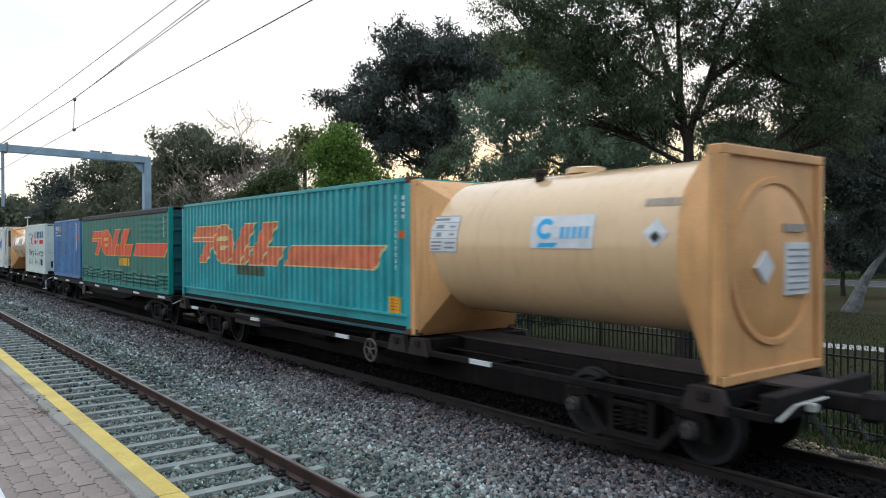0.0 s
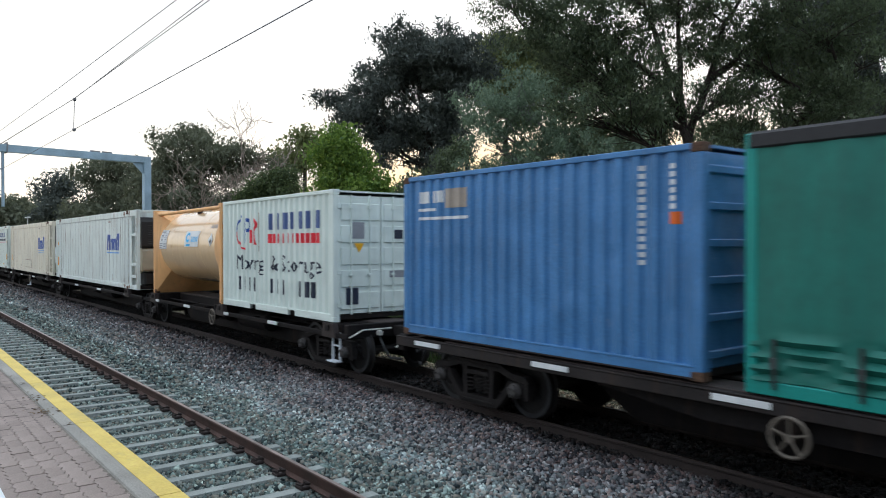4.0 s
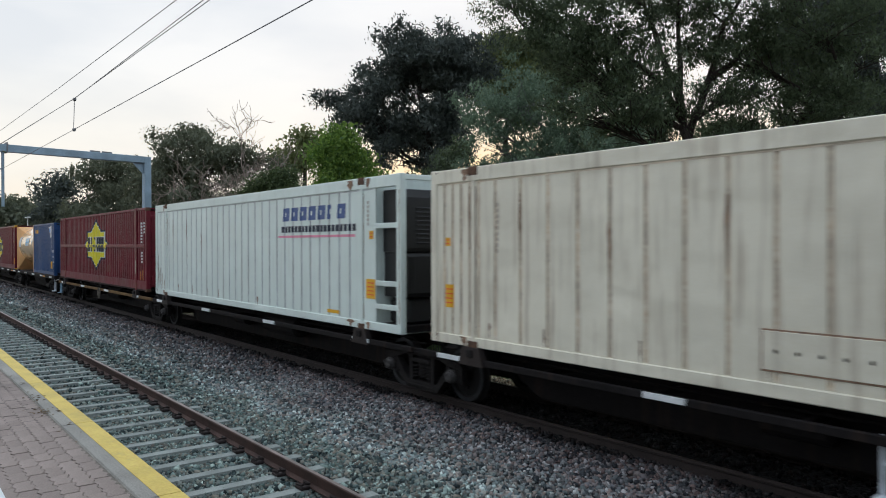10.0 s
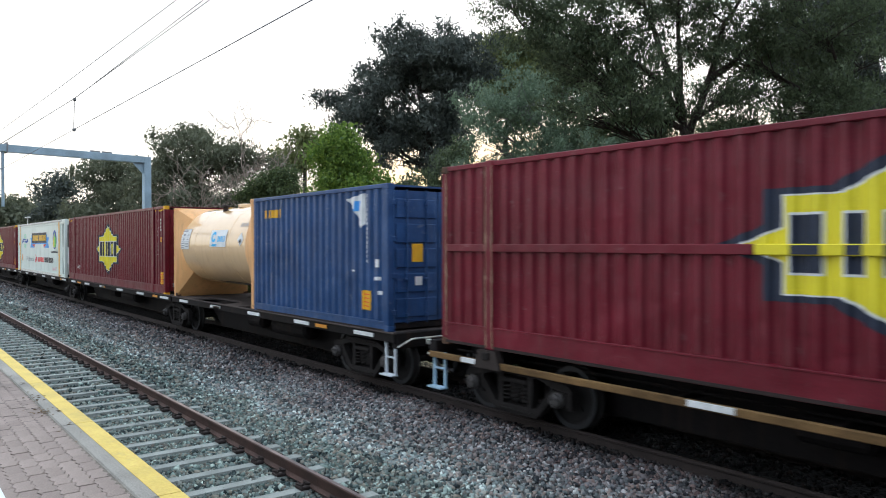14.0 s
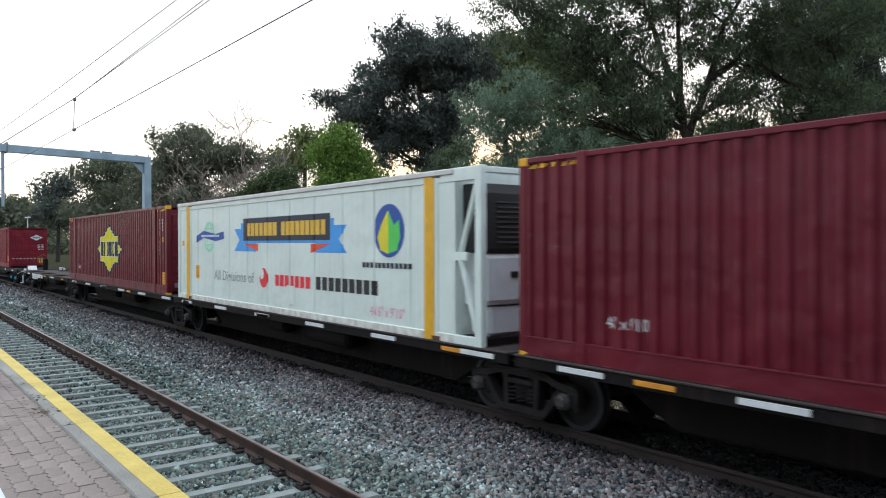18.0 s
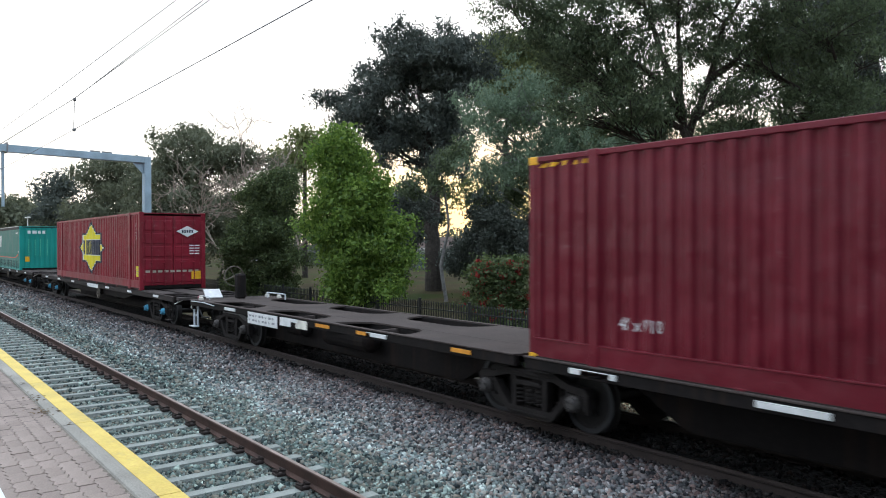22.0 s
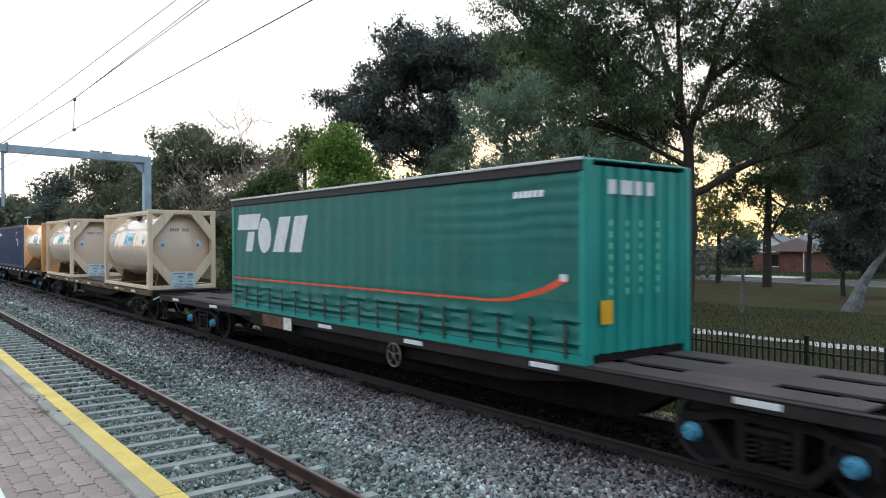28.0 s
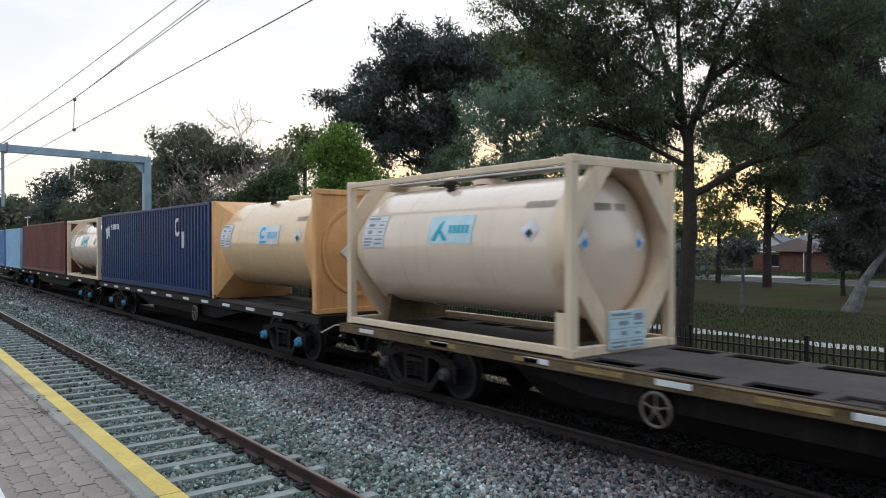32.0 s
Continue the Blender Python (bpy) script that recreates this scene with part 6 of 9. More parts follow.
# ---- tank containers ----
def tank(left, base, H, style, label, marks=True):
    L, W = 6.058, BOX_W
    shell, frm = ("tank_beige", "tank_frame_beige") if style == "frame" else ("tank_tan", "tank_frame_tan")
    ob = rolling(thing("tank_container", label, "tank container", at=(left, FACE_Y, base), group="containers on the train"))
    R = 1.13 if style == "frame" else 1.15
    cy, cz = W / 2, H - R - (0.17 if style == "frame" else 0.04)
    x0, x1 = (0.22, L - 0.22) if style == "frame" else (0.16, L - 0.16)
    dish = 0.30 if style == "frame" else 0.48
    prof = []
    for i in range(7):
        a = i / 6 * math.pi / 2
        prof.append((max(0.02, R * math.sin(a)), x0 + dish * (1 - math.cos(a))))
    prof.append((R, x0 + dish + 0.03))
    for a in (x0 + 1.58, x1 - 1.60):
        prof += [(R, a - 0.04), (R, a - 0.001), (R + 0.004, a), (R + 0.004, a + 0.02), (R, a + 0.021), (R, a + 0.06)]
    prof.append((R, x1 - dish - 0.03))
    for i in range(6, -1, -1):
        a = i / 6 * math.pi / 2
        prof.append((max(0.02, R * math.sin(a)), x1 - dish * (1 - math.cos(a))))
    part("tank_shell", Shape().lathe(prof, (0, cy, cz), "x", 48), shell, ob, "smooth riveted tank shell", smooth=True)
    part("manhole", Shape().lathe([(0.3, 0), (0.3, 0.08), (0.26, 0.1), (0.1, 0.11)], (L / 2, cy, cz + R - 0.02), "z", 18), shell, ob)
    part("valve", Shape().tube([(L / 2 - 0.5, cy - 0.5, cz + R * 0.88), (L / 2 - 0.5, cy - 0.5, cz + R + 0.02)], 0.08).box(L / 2 - 0.6, cy - 0.6, cz + R - 0.02, L / 2 - 0.4, cy - 0.4, cz + R + 0.06, 0.02), "clip_rust", ob, "dark valve cover")
    if style == "frame":
        t = 0.15
        for x in (0.0, L - t):
            for y in (0.0, W - t):
                part("corner_post", Shape().box(x, y, 0.0, x + t, y + t, H, 0.015), frm, ob)
            for za in (0.0, H - 0.14):
                part("end_beam", Shape().box(x + 0.02, t, za, x + t - 0.02, W - t, za + 0.14, 0.01), frm, ob)
            for sy in (0, 1):
                for sz in (0, 1):
                    y0 = t if sy == 0 else W - t
                    dy = 1 if sy == 0 else -1
                    c = 0.72
                    zz = 0.13 if sz == 0 else H - 0.13
                    dz = 1 if sz == 0 else -1
                    k, th = (1.24, 0.46) if sz == 0 else (0.95, 0.50)
                    part("diagonal_brace", Shape().prism([(y0 - dy * 0.01, zz + dz * k), (y0 - dy * 0.01, zz + dz * (k - th)), (y0 + dy * (k - th) * 0.78, zz), (y0 + dy * k * 0.78, zz)], x + 0.025, x + t - 0.025, "x"), frm, ob)
        # collar from the eight-sided opening to the round shell
        lim = [(1, 0, W / 2 - t), (-1, 0, W / 2 - t), (0, 1, H - 0.13 - cz), (0, -1, cz - 0.14)]
        for sy in (-1, 1):
            for k, dz, room in ((0.95, 1, H - 0.13 - cz), (1.24, -1, cz - 0.14)):
                a, b = 1 / (0.78 * k), 1 / k
                lim.append((sy * a, dz * b, (W / 2 - t) * a + room * b - 1))
        for xo, xi in ((0.05, 0.50), (L - 0.05, L - 0.50)):
            sh, n = Shape(), 48
            vs = []
            for j in range(n):
                c, q = math.cos(2 * math.pi * j / n), math.sin(2 * math.pi * j / n)
                r = min(d / (c * a + q * b) for a, b, d in lim if c * a + q * b > 1e-6)
                vs.append((xo, cy + c * r, cz + q * r))
            vs += [(xi, cy + math.cos(2 * math.pi * j / n) * R * 0.99, cz + math.sin(2 * math.pi * j / n) * R * 0.99) for j in range(n)]
            sh.add(vs, [(j, (j + 1) % n, n + (j + 1) % n, n + j) for j in range(n)])
            part("end_collar", sh, frm, ob, smooth=True)
        for y in (0.0, W - 0.1):
            part("top_rail", Shape().box(t, y, H - 0.13, L - t, y + 0.1, H - 0.03, 0.01), frm, ob)
            part("bottom_rail", Shape().box(t, y, 0.02, L - t, y + 0.1, 0.14, 0.01), frm, ob)
        for x in (0.75, L - 0.75):
            # saddle colour holds both rust and the shade below the tank
            part("saddle", Shape().prism([(0.45, 0.08), (W - 0.45, 0.08), (W - 0.55, 0.60), (0.55, 0.60)], x - 0.06, x + 0.06, "x"), "sill_rust", ob, "rusty saddle, darkened for the shade under the shell")
        part("side_plate", Shape().box(L - 0.34, 0.03, 0.13, L - 0.15, 0.06, 0.62), frm, ob)
        part("walkway", Shape().box(0.15, cy - 0.25, H - 0.05, L - 0.15, cy + 0.25, H - 0.02), "aluminium", ob)
        for x in (0.08, L - 0.08):
            for y in (0.08, W - 0.08):
                for z in (0.06, H - 0.06):
                    s = Shape()
                    casting(s, x, y, z, 0.088)
                    part("corner_casting", s, frm, ob)
    else:
        for x, s in ((0.0, 1), (L - 0.13, -1)):
            pl = Shape().box(x, 0, 0, x + 0.13, W, H, 0.02)
            part("end_plate", pl, frm, ob)
            inner = x + 0.13 if s == 1 else x
            # flared collar from the square end to the round shell
            sh = Shape()
            n = 40
            vs = []
            for k in (0, 1):
                for j in range(n):
                    a = 2 * math.pi * j / n
                    c, q = math.cos(a), math.sin(a)
                    if k == 0:
                        m = max(abs(c), abs(q))
                        vs.append((inner, cy + c / m * (W / 2 - 0.01), H / 2 + q / m * (H / 2 - 0.01)))
                    else:
                        vs.append((inner + s * 0.55, cy + c * R * 0.985, cz + q * R * 0.985))
            sh.add(vs, [(j, (j + 1) % n, n + (j + 1) % n, n + j) for j in range(n)])
            part("collar", sh, frm, ob, smooth=True)
            rim = Shape()
            xo = x + 0.13 if s == -1 else x
            o = 0.05 if s == -1 else -0.05
            for b in ((0, 0, W, 0.12), (0, H - 0.12, W, H), (0, 0.12, 0.14, H - 0.12), (W - 0.14, 0.12, W, H - 0.12)):
                rim.box(xo, b[0], b[1], xo + o, b[2], b[3], 0.012)
            part("end_rim", rim, frm, ob)
            part("end_ring", Shape().lathe([(1.04, 0), (1.03, 0.035 * -s), (0.96, 0.035 * -s), (0.95, 0.0)], (xo, cy, H / 2 + 0.03), "x", 40), frm, ob)
            part("end_dish", Shape().lathe([(0.94, 0.002 * -s), (0.86, 0.03 * -s), (0.55, 0.085 * -s), (0.02, 0.11 * -s)], (xo, cy, H / 2 + 0.03), "x", 36), frm, ob, smooth=True)
        if style == "rail":
            for y in (0.12, W - 0.12):
                part("top_rail", Shape().tube([(0.1, y, H - 0.14), (L - 0.1, y, H - 0.1)], 0.055, n=10), frm, ob)
        for x in (0.08, L - 0.08):
            for y in (0.08, W - 0.08):
                for z in (0.06, H - 0.06):
                    s = Shape()
                    casting(s, x, y, z, 0.088)
                    part("corner_casting", s, "brown_rust" if z < 1 else frm, ob)
    # markings bent round the shell
    def mark(name, tris, mat, lift):
        sh = Shape()
        for tri in tris:
            lo, hi = min(p[1] for p in tri), max(p[1] for p in tri)
            k = max(1, int((hi - lo) / 0.12))
            cut = [lo + (hi - lo) * i / k for i in range(k + 1)]
            for a, b in zip(cut[:-1], cut[1:]):
                poly = list(tri)
                for lim, keep in ((a, 1), (b, -1)):
                    res = []
                    for i, p in enumerate(poly):
                        q = poly[(i + 1) % len(poly)]
                        pin, qin = keep * (p[1] - lim) >= -1e-9, keep * (q[1] - lim) >= -1e-9
                        if pin:
                            res.append(p)
                        if pin != qin:
                            u = (lim - p[1]) / (q[1] - p[1])
                            res.append((p[0] + u * (q[0] - p[0]), lim))
                    poly = res
                    if not poly:
                        break
                if len(poly) >= 3:
                    rr = R + lift
                    sh.add([(x, cy - math.sqrt(max(0, rr * rr - (z - cz) ** 2)), z) for x, z in poly], [tuple(range(len(poly)))])
        if sh.f:
            part(name, sh, mat, ob)

    def marks_each(name, tris, mat, lift):
        for i in range(0, len(tris), 2):
            mark(name, tris[i:i + 2], mat, lift)
    mz = cz + (0.08 if style == "frame" else 0.0)
    mo = 0.15 if style == "frame" else 0.48
    mark("logo_panel", rect(2.50 + mo, mz - 0.02, 3.68 + mo, mz + 0.45), "decal_pale" if style == "frame" else "decal_white", 0.012)
    if style == "frame":
        mark("logo_mark", fill([(2.60 + mo, mz + 0.04), (2.72 + mo, mz + 0.02), (2.84 + mo, mz + 0.18), (2.92 + mo, mz + 0.38), (2.80 + mo, mz + 0.32)]) + fill([(2.80 + mo, mz + 0.20), (2.88 + mo, mz + 0.20), (3.04 + mo, mz + 0.04), (2.92 + mo, mz + 0.03)]), "decal_teal", 0.016)
        marks_each("logo_bar", bars(3.05 + mo, mz + 0.15, 3.60 + mo, mz + 0.29, 5, 3, 0.28), "decal_teal", 0.016)
    else:
        mark("logo_ring", ring(2.78 + mo, mz + 0.26, 0.17, 0.15, 0.075, 16, 0.1, 0.9) + rect(2.62 + mo, mz + 0.0, 2.98 + mo, mz + 0.06, 1.2), "decal_cyan", 0.016)
        marks_each("logo_bar", bars(3.05 + mo, mz + 0.12, 3.62 + mo, mz + 0.28, 5, 3, 0.45), "decal_cyan", 0.016)
    mark("data_panel", rect(0.52, mz - 0.10, 1.25, mz + 0.52), "decal_white", 0.012)
    for z in (-0.09, 0.13, 0.27, 0.40, 0.51):
        mark("panel_rule", rect(0.53, mz + z, 1.24, mz + z + 0.008), "decal_grey", 0.016)
    for x0, z0, x1, z1 in ((0.56, 0.44, 0.98, 0.48), (0.66, 0.31, 0.86, 0.37), (0.68, 0.17, 0.82, 0.24), (1.02, 0.32, 1.18, 0.35), (1.04, 0.19, 1.16, 0.22), (0.56, 0.06, 0.86, 0.09), (0.56, 0.0, 0.84, 0.03), (0.56, -0.06, 0.80, -0.03), (0.93, 0.05, 1.2, 0.08), (0.93, -0.03, 1.18, 0.0)):
        mark("data_line", rect(x0, mz + z0, x1, mz + z1), "decal_grey", 0.016)
    def diamond(x, z, r):
        return [[(x - r, z), (x, z - r), (x + r, z)], [(x - r, z), (x + r, z), (x, z + r)]]
    mark("hazard_diamond", diamond(5.15, mz + 0.18, 0.19), "decal_white", 0.012)
    mark("hazard_mark", diamond(5.15, mz + 0.13, 0.08), "decal_black", 0.016)
    marks_each("serial_bar", bars(4.90, mz + 0.52, 5.52, mz + 0.62, 9, 8, 0.3), "decal_slate", 0.012)
    # markings on the end that faces forward
    if style != "frame":
        part("end_panel", Shape().box(L + 0.05, cy + 0.05, 1.0, L + 0.125, cy + 0.65, 1.65), "decal_white", ob)
        for j in range(7):
            part("plate_line", Shape().box(L + 0.12, cy + 0.10, 1.05 + j * 0.083, L + 0.13, cy + 0.60, 1.072 + j * 0.083), "decal_grey", ob)
        part("end_diamond", Shape().prism([(cy - 0.6, 1.35), (cy - 0.4, 1.15), (cy - 0.2, 1.35), (cy - 0.4, 1.55)], L + 0.05, L + 0.12, "x"), "decal_white", ob)
        part("end_serial", Shape().box(L + 0.07, cy + 0.05, 1.78, L + 0.115, cy + 0.6, 1.88), "decal_slate", ob)
    else:
        part("end_plate", Shape().box(L - 0.005, cy - 0.42, 0.05, L + 0.012, cy + 0.42, 0.62, 0.004), "decal_pale", ob, "white data plate")
        for z in (0.20, 0.35, 0.50):
            part("plate_rule", Shape().box(L + 0.012, cy - 0.40, z, L + 0.015, cy + 0.40, z + 0.008), "decal_grey", ob)
        for y0, z0, y1, z1 in ((-0.36, 0.54, 0.08, 0.58), (-0.20, 0.40, 0.02, 0.46), (-0.14, 0.25, -0.02, 0.31), (0.16, 0.46, 0.34, 0.56), (0.16, 0.39, 0.36, 0.42), (0.18, 0.25, 0.30, 0.29), (-0.36, 0.14, 0.0, 0.17), (-0.36, 0.08, -0.04, 0.11), (0.08, 0.14, 0.34, 0.17), (0.08, 0.08, 0.36, 0.11)):
            part("plate_line", Shape().box(L + 0.012, cy + y0, z0, L + 0.016, cy + y1, z1), "decal_grey", ob)
        xd = L - 0.385
        for dy in (-0.62, 0.62):
            part("end_diamond", Shape().prism([(cy + dy - 0.17, cz + 0.1), (cy + dy, cz - 0.07), (cy + dy + 0.17, cz + 0.1), (cy + dy, cz + 0.27)], xd, xd + 0.12, "x"), "decal_white", ob)
            part("end_diamond_mark", Shape().prism([(cy + dy - 0.08, cz + 0.06), (cy + dy, cz - 0.02), (cy + dy + 0.08, cz + 0.06), (cy + dy, cz + 0.14)], xd + 0.12, xd + 0.125, "x"), "decal_sky", ob)
        for j in range(8):
            if j != 4:
                part("serial_bar", Shape().box(xd + 0.02, cy - 0.36 + j * 0.085, cz + 0.55, xd + 0.13, cy - 0.31 + j * 0.085, cz + 0.66), "decal_slate", ob)
    return ob


# ---- wagons ----
def side_frame_mesh():
    """A cast side frame: arched top chord, sloping arms, two wide windows beside the spring nest, boxes round the axle ends."""
    s = Shape()
    y0, y1 = -0.07, 0.07
    top = [(-1.16, 0.60), (-1.08, 0.68), (-0.80, 0.70), (-0.52, 0.80), (0.52, 0.80), (0.80, 0.70), (1.08, 0.68), (1.16, 0.60)]
    under = [(1.10, 0.58), (0.80, 0.60), (0.50, 0.69), (-0.50, 0.69), (-0.80, 0.60), (-1.10, 0.58)]
    s.prism(top + under, y0, y1)
    s.prism([(-0.44, 0.10), (0.44, 0.10), (0.50, 0.17), (0.42, 0.235), (-0.42, 0.235), (-0.50, 0.17)], y0, y1)
    for k in (-1, 1):
        s.prism([(k * 0.40, 0.20), (k * 0.50, 0.15), (k * 0.84, 0.52), (k * 0.76, 0.60)], y0, y1)
        s.prism([(k * 0.27, 0.22), (k * 0.36, 0.22), (k * 0.38, 0.70), (k * 0.27, 0.70)], y0, y1)
        for a, b in ((0.74, 0.80), (1.05, 1.14)):
            s.box(min(k * a, k * b), y0, 0.32, max(k * a, k * b), y1, 0.60, 0.012)
        s.box(k * 0.925 - 0.13, y0 - 0.03, 0.37, k * 0.925 + 0.13, y1 + 0.03, 0.58, 0.02)
    # rubbed edges and ribs of the casting
    s.box(-0.50, y0 - 0.025, 0.735, 0.50, y0, 0.765, 0.006)
    s.box(-0.40, y0 - 0.025, 0.145, 0.40, y0, 0.175, 0.006)
    s.box(-0.26, y0 - 0.02, 0.57, 0.26, y1, 0.64, 0.012)
    return s.mesh("side_frame", "cast_steel")


def spring_mesh():
    s = Shape()
    for x in (-0.2, 0.0, 0.2):
        pts = [(x + 0.075 * math.cos(a * 0.9), 0.075 * math.sin(a * 0.9), 0.27 + a * 0.0088) for a in range(0, 34)]
        s.tube(pts, 0.016, n=5)
    return s.mesh("spring", "cast_steel")


def wheelset_mesh():
    s = Shape()
    s.tube([(0, -1.02, 0), (0, 1.02, 0)], 0.075, n=12)
    for k in (-1, 1):
        y = k * 0.72
        o = -k
        s.lathe([(0.10, -0.09), (0.12, -0.085), (0.14, -0.03), (0.36, -0.015), (0.385, -0.06), (0.455, -0.06), (0.46, 0.04), (0.487, 0.055), (0.487, 0.075), (0.39, 0.075), (0.36, 0.025), (0.14, 0.02), (0.12, 0.07)] if o > 0 else
                [(0.12, -0.07), (0.14, -0.02), (0.36, -0.025), (0.39, -0.075), (0.487, -0.075), (0.487, -0.055), (0.46, -0.04), (0.455, 0.06), (0.385, 0.06), (0.36, 0.015), (0.14, 0.03), (0.12, 0.085), (0.10, 0.09)], (0, y, 0), "y", 28)
        # hub bolts, which show the turning
        for j in range(3):
            a = j * 2.094
            s.box(0.2 * math.cos(a) - 0.03, y + k * 0.02, 0.2 * math.sin(a) - 0.03, 0.2 * math.cos(a) + 0.03, y + k * 0.05, 0.2 * math.sin(a) + 0.03)
    return s.mesh("wheelset", "wheel_steel")


SIDE, SPRING, WHEELS = side_frame_mesh(), spring_mesh(), wheelset_mesh()
# the rim faces of the wheels are rubbed bright
WHEELS.materials.append(MATS["tread_steel"])
for face in WHEELS.polygons:
    if 0.40 < math.hypot(face.center.x, face.center.z) < 0.47 and abs(face.normal.y) > 0.6 and abs(face.center.y) > 0.74:
        face.material_index = 1


def cap_mesh(mat):
    """A bolted bearing cap on an axle end."""
    c = Shape().lathe([(0.118, 0.0), (0.118, -0.035), (0.100, -0.045), (0.098, -0.080), (0.080, -0.095), (0.02, -0.098)], (0, 0, 0), "y", 16)
    for k in range(3):
        a = 0.5 + k * 2.094
        c.box(0.062 * math.cos(a) - 0.017, -0.122, 0.062 * math.sin(a) - 0.017, 0.062 * math.cos(a) + 0.017, -0.09, 0.062 * math.sin(a) + 0.017)
    return c.mesh("axle_cap", mat)


CAP = {k: cap_mesh(k) for k in ("cap_blue", "cap_grey")}
BOLSTER = Shape().box(-0.20, -1.0, 0.30, 0.20, 1.0, 0.62, 0.03).box(-0.35, -0.35, 0.6, 0.35, 0.35, 0.82, 0.03).box(-1.0, -0.45, 0.42, -0.9, 0.45, 0.5).mesh("bolster", "cast_steel")
SHOE = Shape().box(-0.05, -0.06, -0.16, 0.05, 0.06, 0.16, 0.02).mesh("brake_shoe", "cast_steel")


def bogie(wagon, x, caps="cap_grey"):
    bg = part("bogie", BOLSTER, "", wagon, "dark cast-steel two-axle bogie", at=(x, 0, 0))
    for y in (-0.98, 0.98):
        part("side_frame", SIDE, "", bg, at=(0, y, 0))
        part("spring", SPRING, "", bg, at=(0, y, 0))
        for dx in (-0.92, 0.92):
            o = -0.10 if y < 0 else 0.10
            part("axle_cap", CAP[caps], "", bg, "blue axle-box cap" if caps == "cap_blue" else "", at=Matrix.Translation((dx, y + o, 0.46)) @ (Matrix.Identity(4) if y < 0 else Matrix.Rotation(math.pi, 4, "Z")))
    for dx in (-0.92, 0.92):
        ws = part("wheelset", WHEELS, "", bg, at=(dx, 0, 0.46))
        WHEELSETS.append((ws, (dx, 0, 0.46)))
        for y in (-0.72, 0.72):
            part("brake_shoe", SHOE, "", bg, at=(dx - math.copysign(0.54, dx), y, 0.46))
    return bg


def handwheel(wagon, x, z, r=0.21, y=-1.27, mat="wheel_iron"):
    s = Shape()
    pts = [(x + r * math.cos(a / 20 * 6.2832), y, z + r * math.sin(a / 20 * 6.2832)) for a in range(21)]
    s.tube(pts, 0.02, n=6)
    for j in range(5):
        a = j * 1.2566 + 0.3
        s.tube([(x, y, z), (x + r * math.cos(a), y, z + r * math.sin(a))], 0.014, n=5)
    s.lathe([(0.045, -0.02), (0.045, 0.02)], (x, y, z), "y", 10)
    w = part("handbrake_wheel", s, mat, wagon, "spoked handbrake wheel")
    part("shaft", Shape().tube([(x, y, z), (x, -0.6, z)], 0.022, n=6).box(x - 0.06, -1.2, z - 0.06, x + 0.06, -1.1, 1.0), "wagon_black", w)


def step(wagon, x, mat="step_white", y=-1.15, w=0.34, z0=0.28, z1=0.86):
    part("step", Shape().box(x, y - 0.02, z0, x + 0.045, y + 0.02, z1).box(x + w - 0.045, y - 0.02, z0, x + w, y + 0.02, z1)
         .box(x - 0.02, y - 0.14, z0 - 0.03, x + w + 0.02, y + 0.03, z0, 0.006).box(x, y - 0.02, (z0 + z1) / 2, x + w, y + 0.02, (z0 + z1) / 2 + 0.03), mat, wagon, "pale steel foot step")


def coupler(wagon, x, s):
    """Knuckle coupler, hoses and cut lever at an end; s is +1 at the front."""
    c = part("coupler", Shape().box(min(x, x + s * 0.5), -0.1, 0.78, max(x, x + s * 0.5), 0.1, 0.98, 0.02)
             .box(min(x + s * 0.42, x + s * 0.68), -0.2, 0.72, max(x + s * 0.42, x + s * 0.68), 0.16, 1.04, 0.05), "cast_steel", wagon)
    part("air_hose", Shape().tube([(x, -0.45, 0.8), (x + s * 0.18, -0.47, 0.62), (x + s * 0.34, -0.4, 0.36), (x + s * 0.58, -0.28, 0.36)], 0.028, n=6), "black_rubber", c)
    part("air_hose", Shape().tube([(x, 0.3, 0.82), (x + s * 0.2, 0.34, 0.55), (x + s * 0.38, 0.26, 0.42), (x + s * 0.6, 0.2, 0.5)], 0.022, n=6), "black_rubber", c)
    part("hose_tap", Shape().box(x - 0.02, -0.52, 0.80, x + s * 0.12, -0.42, 0.90, 0.015), "dirty_plate", c, "pale brake hose tap")
    part("cut_lever", Shape().tube([(x + s * 0.06, -1.2, 0.80), (x + s * 0.10, -0.9, 0.94), (x + s * 0.10, -0.2, 0.94)], 0.016, n=5), "dirty_plate", c)


